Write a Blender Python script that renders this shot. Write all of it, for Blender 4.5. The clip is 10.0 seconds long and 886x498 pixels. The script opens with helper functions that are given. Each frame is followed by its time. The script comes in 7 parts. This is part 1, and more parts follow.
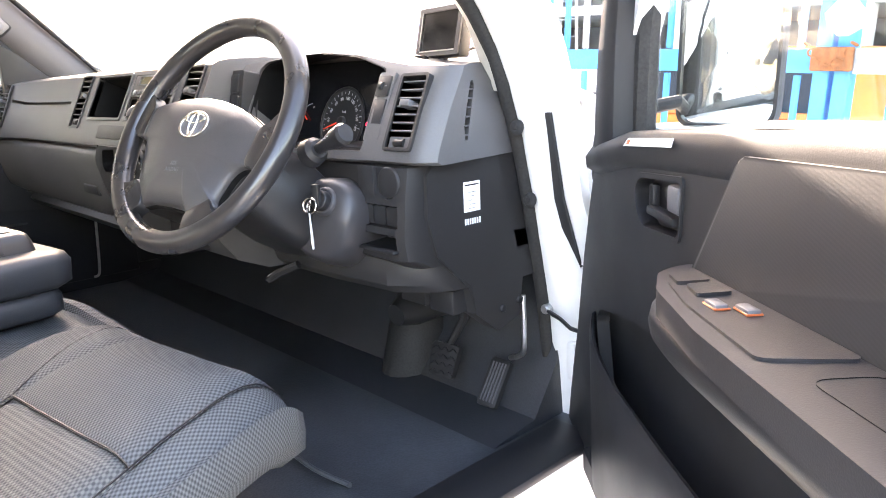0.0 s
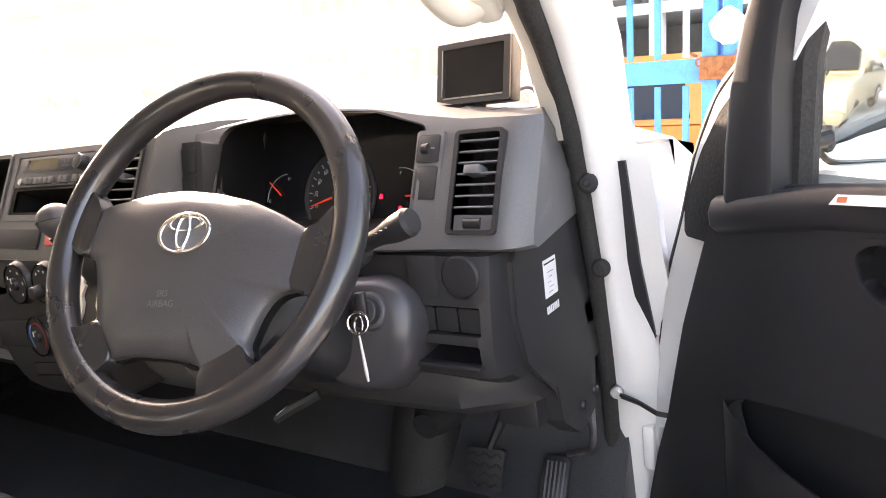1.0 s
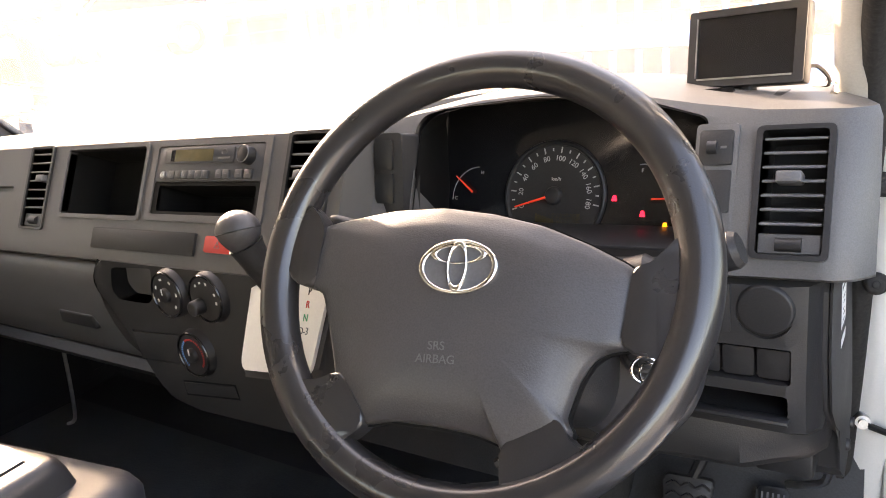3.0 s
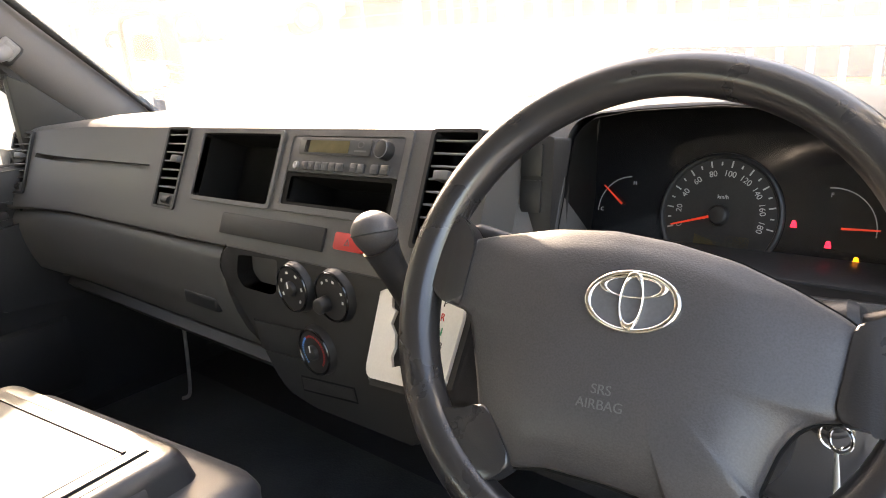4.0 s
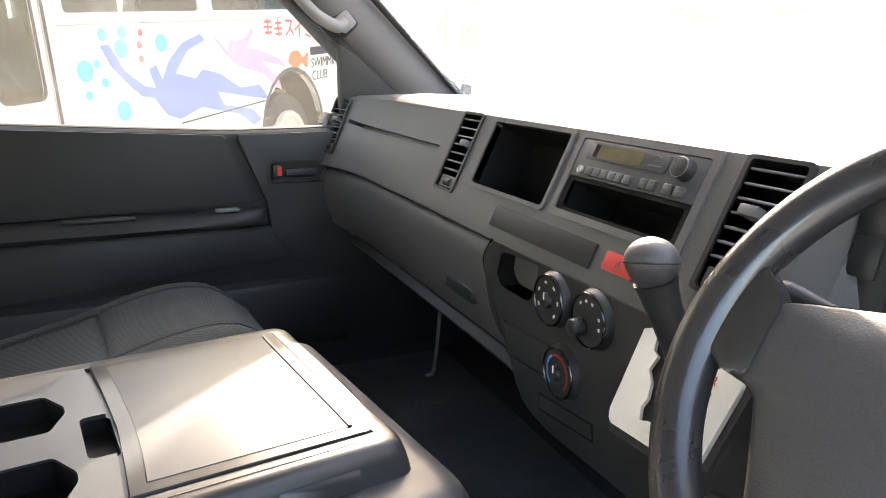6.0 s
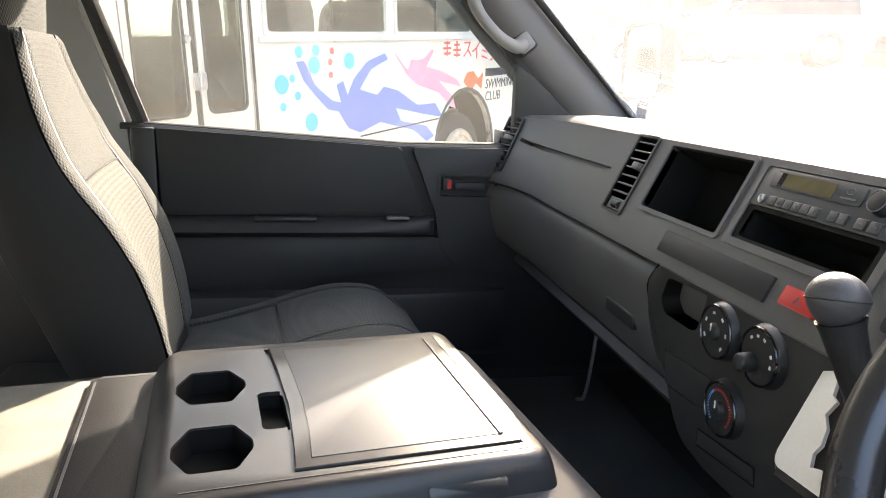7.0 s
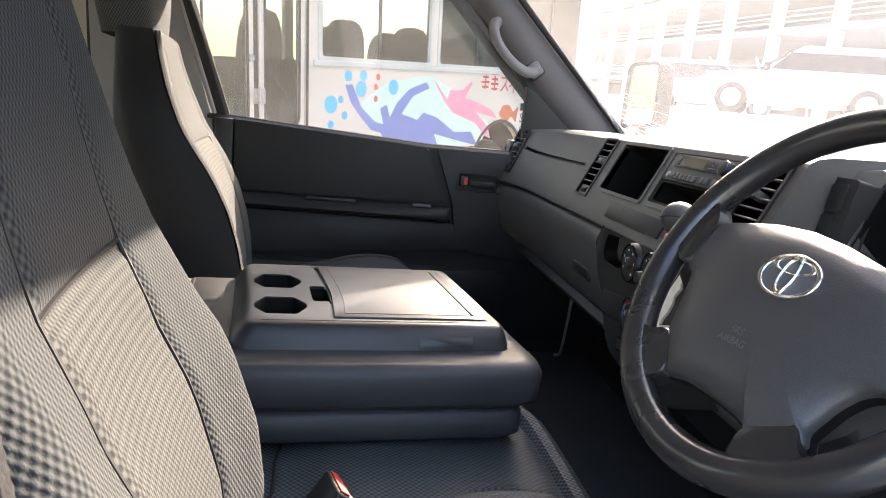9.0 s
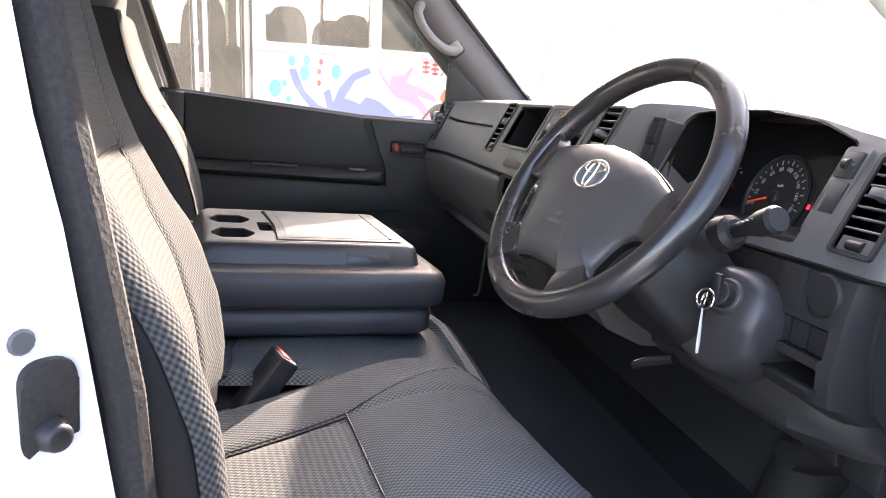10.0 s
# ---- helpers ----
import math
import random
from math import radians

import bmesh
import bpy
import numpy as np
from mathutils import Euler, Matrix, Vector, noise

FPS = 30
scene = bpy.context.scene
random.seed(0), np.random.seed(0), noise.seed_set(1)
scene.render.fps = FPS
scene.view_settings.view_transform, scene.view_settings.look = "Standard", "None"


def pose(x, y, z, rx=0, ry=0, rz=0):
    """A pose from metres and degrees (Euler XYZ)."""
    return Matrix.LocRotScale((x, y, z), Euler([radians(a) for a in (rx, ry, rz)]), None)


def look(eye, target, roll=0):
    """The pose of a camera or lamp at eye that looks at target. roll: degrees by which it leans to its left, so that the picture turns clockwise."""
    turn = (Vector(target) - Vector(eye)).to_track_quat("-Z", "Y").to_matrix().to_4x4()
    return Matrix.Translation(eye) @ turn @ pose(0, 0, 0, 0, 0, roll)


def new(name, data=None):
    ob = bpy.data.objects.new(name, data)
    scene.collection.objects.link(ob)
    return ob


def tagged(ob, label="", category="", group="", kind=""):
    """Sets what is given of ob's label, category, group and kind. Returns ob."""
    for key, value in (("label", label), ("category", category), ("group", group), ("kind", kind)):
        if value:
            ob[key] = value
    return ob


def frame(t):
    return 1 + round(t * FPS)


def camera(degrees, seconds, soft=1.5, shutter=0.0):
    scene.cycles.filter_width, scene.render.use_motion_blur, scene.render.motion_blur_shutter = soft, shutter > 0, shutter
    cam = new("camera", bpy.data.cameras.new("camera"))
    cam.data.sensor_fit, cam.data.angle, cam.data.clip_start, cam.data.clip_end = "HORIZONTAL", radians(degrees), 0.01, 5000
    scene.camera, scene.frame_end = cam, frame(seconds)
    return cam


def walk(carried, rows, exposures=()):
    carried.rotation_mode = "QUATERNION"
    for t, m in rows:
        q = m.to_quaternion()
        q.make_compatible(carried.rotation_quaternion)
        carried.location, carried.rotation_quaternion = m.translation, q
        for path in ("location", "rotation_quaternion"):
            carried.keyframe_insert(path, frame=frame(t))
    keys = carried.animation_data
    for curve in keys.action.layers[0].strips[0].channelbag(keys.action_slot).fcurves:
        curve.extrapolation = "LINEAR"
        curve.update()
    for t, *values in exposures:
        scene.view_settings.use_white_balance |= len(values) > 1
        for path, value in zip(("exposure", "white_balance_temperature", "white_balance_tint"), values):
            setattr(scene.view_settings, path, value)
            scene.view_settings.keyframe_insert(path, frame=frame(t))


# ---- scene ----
import itertools

cam = camera(63.8, 10.0, 0.95, 0.0)
PATH = [
    (0, (1.541, 0.283, 1.337), (0.117, 1.611, 0.878), -2.4),
    (0.5, (1.365, 0.317, 1.342), (0.167, 1.883, 1.004), -4.8),
    (1, (1.156, 0.302, 1.39), (0.062, 1.922, 0.966), -7.1),
    (1.5, (1.023, 0.297, 1.416), (-0.034, 1.924, 0.928), -7.4),
    (2, (0.967, 0.283, 1.431), (0.007, 1.945, 0.869), -8.6),
    (2.5, (0.921, 0.286, 1.444), (-0.086, 1.921, 0.887), -8.6),
    (2.7, (0.902, 0.295, 1.445), (-0.159, 1.899, 0.895), -8.3),
    (4, (0.804, 0.329, 1.459), (-0.536, 1.711, 0.916), -5.6),
    (4.5, (0.766, 0.351, 1.462), (-0.712, 1.577, 0.905), -5.6),
    (5, (0.757, 0.378, 1.458), (-0.856, 1.432, 0.92), -3.5),
    (5.2, (0.757, 0.378, 1.458), (-0.9, 1.369, 0.935), -2.8),
    (6.3, (0.744, 0.373, 1.452), (-1.093, 1.005, 0.977), 1.0),
    (6.5, (0.749, 0.366, 1.453), (-1.133, 0.876, 1.011), 1.1),
    (7, (0.759, 0.364, 1.447), (-1.155, 0.721, 0.989), 2.2),
    (7.5, (0.813, 0.357, 1.443), (-1.144, 0.516, 1.066), 3.6),
    (8, (0.877, 0.359, 1.435), (-1.096, 0.445, 1.117), 4.9),
    (8.5, (0.949, 0.363, 1.415), (-1.023, 0.511, 1.114), 5.8),
    (9, (1.116, 0.359, 1.394), (-0.832, 0.623, 1.026), 5.6),
    (9.5, (1.242, 0.372, 1.39), (-0.686, 0.756, 1.027), 4.9),
    (10, (1.379, 0.38, 1.351), (-0.543, 0.782, 0.969), 5.3),
]
EXPOSURES = [(0.0, 4.21, 7950, 22), (0.5, 4.07, 8450, 24), (1.0, 3.57, 8900, 27), (1.5, 3.74, 8900, 27), (2.5, 3.62, 8900, 26), (4.0, 3.44, 8500, 19), (5.0, 3.64, 8000, 16), (6.5, 3.42, 7500, 15), (7.5, 3.02, 7300, 14), (8.5, 2.67, 7200, 16), (9.5, 3.2, 7300, 22), (10.0, 3.49, 7400, 24)]
walk(cam, [(t, look(eye, target, roll)) for t, eye, target, roll in PATH], EXPOSURES)

# ---- daylight ----
SUN = Vector((-2.0, 1.2, 1.09)).normalized()
world = bpy.data.worlds.new("sky")
scene.world = world
world.use_nodes = True
wn = world.node_tree.nodes
sky = wn.new("ShaderNodeTexSky")
sky.sky_type = "NISHITA"
sky.sun_disc = False
sky.sun_elevation = math.asin(SUN.z)
sky.sun_rotation = math.atan2(SUN.x, SUN.y)
sky.air_density, sky.dust_density = 1.0, 2.5
wn["Background"].inputs["Strength"].default_value = 0.15
world.node_tree.links.new(sky.outputs[0], wn["Background"].inputs["Color"])
sun_data = bpy.data.lights.new("sun", "SUN")
sun_data.energy, sun_data.angle, sun_data.color = 2.5, radians(0.6), (1.0, 0.94, 0.84)
sun = new("sun", sun_data)
sun.matrix_world = Matrix.Translation((-8, 4, 8)) @ SUN.to_track_quat("Z", "Y").to_matrix().to_4x4()

# ---- materials ----
def material(name, base, rough=0.5, metal=0.0, grain=0.0, grain_size=0.002, stain=0.15, stain_size=0.15, bump=0.0, spec=0.5,
             coat=0.0, per_object=0.0):
    """A principled material: two scales of colour variation, roughness variation and fine relief. Sizes in metres."""
    m = bpy.data.materials.new(name)
    m.use_nodes = True
    nt = m.node_tree
    nd, ln = nt.nodes, nt.links
    bs = nd["Principled BSDF"]
    bs.inputs["Metallic"].default_value = metal
    bs.inputs["Specular IOR Level"].default_value = spec
    bs.inputs["Coat Weight"].default_value = coat
    bs.inputs["Coat Roughness"].default_value = 0.08
    tc = nd.new("ShaderNodeTexCoord")
    big, small = nd.new("ShaderNodeTexNoise"), nd.new("ShaderNodeTexNoise")
    big.inputs["Scale"].default_value, big.inputs["Detail"].default_value = 1.0 / stain_size, 6.0
    small.inputs["Scale"].default_value, small.inputs["Detail"].default_value = 1.0 / grain_size, 2.0
    for n in (big, small):
        ln.new(tc.outputs["Object"], n.inputs["Vector"])
    ramp = nd.new("ShaderNodeMapRange")
    ramp.inputs["To Min"].default_value, ramp.inputs["To Max"].default_value = 1.0 - stain, 1.0 + stain
    ramp.inputs["From Min"].default_value, ramp.inputs["From Max"].default_value = 0.3, 0.7
    ln.new(big.outputs["Fac"], ramp.inputs["Value"])
    ramp2 = nd.new("ShaderNodeMapRange")
    ramp2.inputs["To Min"].default_value, ramp2.inputs["To Max"].default_value = 1.0 - grain, 1.0 + grain
    ramp2.inputs["From Min"].default_value, ramp2.inputs["From Max"].default_value = 0.3, 0.7
    ln.new(small.outputs["Fac"], ramp2.inputs["Value"])
    mul = nd.new("ShaderNodeMath")
    mul.operation = "MULTIPLY"
    ln.new(ramp.outputs[0], mul.inputs[0])
    ln.new(ramp2.outputs[0], mul.inputs[1])
    factor = mul.outputs[0]
    if per_object:
        info, r3, m3 = nd.new("ShaderNodeObjectInfo"), nd.new("ShaderNodeMapRange"), nd.new("ShaderNodeMath")
        r3.inputs["To Min"].default_value, r3.inputs["To Max"].default_value = 1.0 - per_object, 1.0 + per_object
        ln.new(info.outputs["Random"], r3.inputs["Value"])
        m3.operation = "MULTIPLY"
        ln.new(factor, m3.inputs[0])
        ln.new(r3.outputs[0], m3.inputs[1])
        factor = m3.outputs[0]
    col = nd.new("ShaderNodeVectorMath")
    col.operation = "SCALE"
    col.inputs[0].default_value = base
    ln.new(factor, col.inputs["Scale"])
    ln.new(col.outputs[0], bs.inputs["Base Color"])
    rr = nd.new("ShaderNodeMapRange")
    rr.inputs["From Min"].default_value, rr.inputs["From Max"].default_value = 0.3, 0.7
    rr.inputs["To Min"].default_value, rr.inputs["To Max"].default_value = max(0.02, rough - min(0.08, 0.5 * stain)), min(1.0, rough + min(0.08, 0.5 * stain))
    ln.new(big.outputs["Fac"], rr.inputs["Value"])
    ln.new(rr.outputs[0], bs.inputs["Roughness"])
    if bump:
        b = nd.new("ShaderNodeBump")
        b.inputs["Strength"].default_value, b.inputs["Distance"].default_value = bump, grain_size * 0.5
        ln.new(small.outputs["Fac"], b.inputs["Height"])
        ln.new(b.outputs[0], bs.inputs["Normal"])
    return m


def weave(name, dark, light, period=0.006, rough=0.9, bump=0.6, across=(1.0, 0.0, 0.0), along=(0.0, 1.0, 0.0), ribs=0.0, laid=False):
    """Coarse knitted cloth: a checked weave along two directions, of the thing's own axes or of the cloth as laid."""
    m = bpy.data.materials.new(name)
    m.use_nodes = True
    nt = m.node_tree
    nd, ln = nt.nodes, nt.links
    bs = nd["Principled BSDF"]
    bs.inputs["Roughness"].default_value = rough
    bs.inputs["Specular IOR Level"].default_value = 0.25
    bs.inputs["Sheen Weight"].default_value = 0.02
    tc = nd.new("ShaderNodeTexCoord")
    jit = nd.new("ShaderNodeTexNoise")
    jit.inputs["Scale"].default_value = 60.0
    ln.new(tc.outputs["Object"], jit.inputs["Vector"])
    waves = []
    for d in (across, along):
        dot = nd.new("ShaderNodeVectorMath")
        dot.operation = "DOT_PRODUCT"
        ln.new(tc.outputs["UV" if laid else "Object"], dot.inputs[0])
        k = 2 * math.pi / period
        dot.inputs[1].default_value = [v * k for v in d]
        add = nd.new("ShaderNodeMath")
        add.operation = "MULTIPLY_ADD"
        ln.new(jit.outputs["Fac"], add.inputs[0])
        add.inputs[1].default_value = 1.0
        ln.new(dot.outputs["Value"], add.inputs[2])
        s = nd.new("ShaderNodeMath")
        s.operation = "SINE"
        ln.new(add.outputs[0], s.inputs[0])
        waves.append(s.outputs[0])
    mul = nd.new("ShaderNodeMath")
    mul.operation = "MULTIPLY"
    ln.new(waves[0], mul.inputs[0])
    ln.new(waves[1], mul.inputs[1])
    mixr = nd.new("ShaderNodeMath")
    mixr.operation = "MULTIPLY_ADD"
    ln.new(waves[1], mixr.inputs[0])
    mixr.inputs[1].default_value = ribs
    ln.new(mul.outputs[0], mixr.inputs[2])
    rng = nd.new("ShaderNodeMapRange")
    rng.inputs["From Min"].default_value, rng.inputs["From Max"].default_value = -0.8, 0.8
    ln.new(mixr.outputs[0], rng.inputs["Value"])
    fine = nd.new("ShaderNodeTexNoise")
    fine.inputs["Scale"].default_value = 900.0
    ln.new(tc.outputs["Object"], fine.inputs["Vector"])
    mix = nd.new("ShaderNodeMix")
    mix.data_type = "RGBA"
    mix.inputs["A"].default_value = (*dark, 1)
    mix.inputs["B"].default_value = (*light, 1)
    ln.new(rng.outputs[0], mix.inputs["Factor"])
    dust = nd.new("ShaderNodeTexNoise")
    dust.inputs["Scale"].default_value, dust.inputs["Detail"].default_value = 7.0, 6.0
    ln.new(tc.outputs["Object"], dust.inputs["Vector"])
    dr = nd.new("ShaderNodeMapRange")
    dr.inputs["To Min"].default_value, dr.inputs["To Max"].default_value = 0.8, 1.2
    ln.new(dust.outputs["Fac"], dr.inputs["Value"])
    sc = nd.new("ShaderNodeVectorMath")
    sc.operation = "SCALE"
    ln.new(mix.outputs["Result"], sc.inputs[0])
    ln.new(dr.outputs[0], sc.inputs["Scale"])
    ln.new(sc.outputs[0], bs.inputs["Base Color"])
    bp = nd.new("ShaderNodeBump")
    bp.inputs["Strength"].default_value, bp.inputs["Distance"].default_value = bump, 0.0012
    hsum = nd.new("ShaderNodeMath")
    hsum.operation = "MULTIPLY_ADD"
    ln.new(fine.outputs["Fac"], hsum.inputs[0])
    hsum.inputs[1].default_value = 0.4
    ln.new(rng.outputs[0], hsum.inputs[2])
    ln.new(hsum.outputs[0], bp.inputs["Height"])
    ln.new(bp.outputs[0], bs.inputs["Normal"])
    return m


def glass(name, tint=(1, 1, 1), rough=0.0, dust=0.0):
    """Thin glass: clear through, with a faint mirror skin."""
    m = bpy.data.materials.new(name)
    m.use_nodes = True
    nd, ln = m.node_tree.nodes, m.node_tree.links
    nd.remove(nd["Principled BSDF"])
    tr, gl, mx, fr, pw, ma = (nd.new(k) for k in ("ShaderNodeBsdfTransparent", "ShaderNodeBsdfGlossy", "ShaderNodeMixShader", "ShaderNodeLayerWeight", "ShaderNodeMath", "ShaderNodeMath"))
    tr.inputs["Color"].default_value = (*tint, 1)
    gl.inputs["Roughness"].default_value = rough
    fr.inputs["Blend"].default_value = 0.5
    pw.operation, ma.operation = "POWER", "MULTIPLY_ADD"
    pw.inputs[1].default_value, ma.inputs[1].default_value, ma.inputs[2].default_value = 4.0, 0.4, 0.03
    ln.new(fr.outputs["Facing"], pw.inputs[0])
    ln.new(pw.outputs[0], ma.inputs[0])
    ln.new(ma.outputs[0], mx.inputs[0])
    ln.new(tr.outputs[0], mx.inputs[1])
    ln.new(gl.outputs[0], mx.inputs[2])
    out = mx.outputs[0]
    if dust:
        tl, md, no, mr = (nd.new(k) for k in ("ShaderNodeBsdfTranslucent", "ShaderNodeMixShader", "ShaderNodeTexNoise", "ShaderNodeMapRange"))
        tl.inputs["Color"].default_value = (0.95, 0.93, 0.88, 1)
        no.inputs["Scale"].default_value, no.inputs["Detail"].default_value = 5.0, 8.0
        mr.inputs["To Min"].default_value, mr.inputs["To Max"].default_value = 0.6 * dust, 1.4 * dust
        ln.new(no.outputs["Fac"], mr.inputs["Value"])
        ln.new(mr.outputs[0], md.inputs[0])
        ln.new(out, md.inputs[1])
        ln.new(tl.outputs[0], md.inputs[2])
        out = md.outputs[0]
    ln.new(out, nd["Material Output"].inputs["Surface"])
    return m


def glow(name, colour, strength):
    m = bpy.data.materials.new(name)
    m.use_nodes = True
    bs = m.node_tree.nodes["Principled BSDF"]
    bs.inputs["Base Color"].default_value = (*colour, 1)
    bs.inputs["Emission Color"].default_value = (*colour, 1)
    bs.inputs["Emission Strength"].default_value = strength
    return m


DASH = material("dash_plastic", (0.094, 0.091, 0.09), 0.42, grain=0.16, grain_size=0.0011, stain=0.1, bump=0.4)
# darker plastic of the lower dash, deepened further to hold the shade down there
DASH_LOW = material("lower_dash_plastic_shaded", (0.026, 0.0253, 0.0257), 0.46, grain=0.12, grain_size=0.0014, stain=0.12, bump=0.3, spec=0.3)
BLACK = material("black_plastic", (0.018, 0.018, 0.019), 0.45, grain=0.1, bump=0.2, stain=0.15)
GLOSS_BLACK = material("gloss_black", (0.01, 0.01, 0.011), 0.12, stain=0.2, stain_size=0.05)
# shade inside recesses and gaps is put into this near-black colour
HOLE = material("shaded_cavity_black", (0.0035, 0.0035, 0.0035), 0.7, stain=0.2, spec=0.25)
LEATHER = material("wheel_rubber", (0.024, 0.0225, 0.023), 0.28, grain=0.08, grain_size=0.0011, stain=0.03, stain_size=0.06, bump=0.22, coat=0.5)
# paler than the black shroud: sunlight on the lock side put into colour
COVER = material("column_cover_sunlit", (0.042, 0.0405, 0.043), 0.36, grain=0.06, grain_size=0.0011, stain=0.1, bump=0.15)
PAD = material("airbag_cover", (0.058, 0.055, 0.056), 0.36, grain=0.14, grain_size=0.0013, stain=0.1, bump=0.36)
CHROME = material("chrome", (0.85, 0.83, 0.78), 0.12, 1.0, stain=0.05, stain_size=0.02)
STEEL = material("steel", (0.5, 0.5, 0.5), 0.35, 1.0, grain=0.1, stain=0.2, stain_size=0.02)
SILVER = material("silver_plate", (0.72, 0.7, 0.65), 0.35, 0.1, grain=0.03, stain=0.06)
GREY = material("grey_switch", (0.11, 0.11, 0.115), 0.45, grain=0.08, stain=0.1)
BUTTON = material("radio_button", (0.06, 0.06, 0.062), 0.42, grain=0.05, stain=0.1)
RADIO = material("radio_face", (0.06, 0.06, 0.063), 0.42, grain=0.06, bump=0.1)
LCD = material("radio_display", (0.11, 0.09, 0.045), 0.2, stain=0.2, stain_size=0.02)
RED = material("red_plastic", (0.55, 0.035, 0.03), 0.4, stain=0.1)
WHITE_MARK = material("white_print", (0.8, 0.8, 0.78), 0.6, stain=0.06)
DIM_MARK = material("embossed_print", (0.11, 0.11, 0.11), 0.5)
BLUE_MARK = material("blue_print", (0.1, 0.35, 0.8), 0.5)
GREEN_MARK = material("green_print", (0.03, 0.3, 0.14), 0.5)
BODY = material("white_body_paint", (0.8, 0.79, 0.76), 0.3, stain=0.06, stain_size=0.2, coat=0.6, grain=0.02)
RUBBER = material("door_seal_rubber", (0.022, 0.021, 0.02), 0.75, grain=0.3, grain_size=0.004, bump=0.4, stain=0.25)
TRIM = material("door_trim_plastic", (0.024, 0.024, 0.026), 0.46, grain=0.08, grain_size=0.0012, stain=0.12, bump=0.2, spec=0.3)
DOOR_CLOTH = weave("ribbed_door_vinyl", (0.02, 0.02, 0.0215), (0.023, 0.023, 0.0245), 0.0022, 0.45, 0.08, (0, 0, 0.0), (0.0, 0.3, 1.0), 1.0)
DOOR_CLOTH_B = weave("ribbed_door_vinyl_open", (0.021, 0.021, 0.0225), (0.023, 0.023, 0.0245), 0.003, 0.42, 0.05, (0, 0, 0.0), (0.3, 1.0, 0.0), 1.0)
# pillar trim in two tones: door light on the driver's side, backlit shade opposite
PILLAR_LIT = material("pillar_trim_lit", (0.6, 0.57, 0.51), 0.5, grain=0.05, grain_size=0.002, bump=0.2, stain=0.06)
PILLAR_SHADED = material("pillar_trim_shaded", (0.1, 0.092, 0.088), 0.42, grain=0.08, grain_size=0.002, bump=0.25, stain=0.08)
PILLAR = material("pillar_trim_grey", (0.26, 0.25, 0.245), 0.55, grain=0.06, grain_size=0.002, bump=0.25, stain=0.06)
CEIL = material("headlining", (0.55, 0.54, 0.5), 0.9, grain=0.08, grain_size=0.003, bump=0.3)
BEIGE = material("cargo_side_trim", (0.5, 0.46, 0.38), 0.65, stain=0.1, grain=0.05)
PLYWOOD = material("varnished_plywood", (0.42, 0.17, 0.035), 0.4, stain=0.35, stain_size=0.06, grain=0.15, grain_size=0.008)
FLOOR = material("rubber_floor_mat", (0.066, 0.071, 0.078), 0.36, stain=0.35, stain_size=0.13, grain=0.2, grain_size=0.0033, bump=0.3)
HINGE_CLOTH = material("smooth_beige_cloth", (0.23, 0.215, 0.185), 0.85, stain=0.12, stain_size=0.05, grain=0.12, grain_size=0.0012, bump=0.3, spec=0.2)
BULKHEAD = material("bulkhead_rubber", (0.034, 0.036, 0.04), 0.4, stain=0.3, stain_size=0.13, grain=0.2, grain_size=0.0027, bump=0.3)
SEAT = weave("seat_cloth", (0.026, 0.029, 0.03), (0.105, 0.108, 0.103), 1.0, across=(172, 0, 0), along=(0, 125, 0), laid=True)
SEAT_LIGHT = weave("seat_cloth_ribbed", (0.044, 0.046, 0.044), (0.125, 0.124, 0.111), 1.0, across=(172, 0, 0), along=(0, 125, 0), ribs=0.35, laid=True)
# same cloth made paler: skylight from the open door put into the driver's cushion
SEAT_BASE = weave("seat_cloth_skylit", (0.052, 0.056, 0.058), (0.155, 0.161, 0.161), 1.0, across=(172, 0, 0), along=(0, 125, 0), laid=True)
SEAT_BASE_LIGHT = weave("seat_cloth_inset_skylit", (0.065, 0.068, 0.069), (0.165, 0.168, 0.158), 1.0, across=(172, 0, 0), along=(0, 125, 0), ribs=0.35, laid=True)
VINYL = material("seat_side_vinyl", (0.017, 0.017, 0.018), 0.6, spec=0.3, grain=0.1, grain_size=0.002, bump=0.25, stain=0.15)
GREY_VINYL = material("folded_seat_vinyl", (0.045, 0.047, 0.053), 0.46, grain=0.08, grain_size=0.0015, bump=0.2, stain=0.12)
MESH = weave("mesh_seat_cover", (0.014, 0.019, 0.023), (0.1, 0.118, 0.13), 0.008, 0.45, 0.5, along=(0, 1, 0.2))
CONSOLE = material("console_plastic", (0.03, 0.0296, 0.031), 0.34, grain=0.1, grain_size=0.0011, stain=0.12, bump=0.2)
LIDMAT = weave("ribbed_lid", (0.1, 0.1, 0.102), (0.106, 0.106, 0.108), 0.0014, 0.4, 0.04, (0, 0, 0), (0, 1, 0), 1.0)
# handles likewise: shaded tone for the passenger's, lit tone for the driver's
GRIP_SHADED = material("grab_handle_shaded", (0.22, 0.21, 0.2), 0.5, grain=0.05, bump=0.1)
GRIP_LIT = material("grab_handle_lit", (0.62, 0.58, 0.5), 0.5, stain=0.08)
PAPER = material("paper_label", (0.82, 0.82, 0.8), 0.6, stain=0.06, stain_size=0.02)
INK = material("label_ink", (0.02, 0.02, 0.02), 0.6)
ORANGE = material("orange_print", (0.5, 0.11, 0.03), 0.5)
GLASS = glass("window_glass", (0.93, 0.95, 0.94))
DUSTY = glass("dusty_windscreen_glass", (0.95, 0.96, 0.94), dust=0.11)
SIDE_GLASS = glass("dusty_side_glass", (0.93, 0.95, 0.93), dust=0.014)
# dust value set high so the veil also stands in for reflections
TINT = glass("bus_window_glass", (0.42, 0.47, 0.44), dust=0.09)
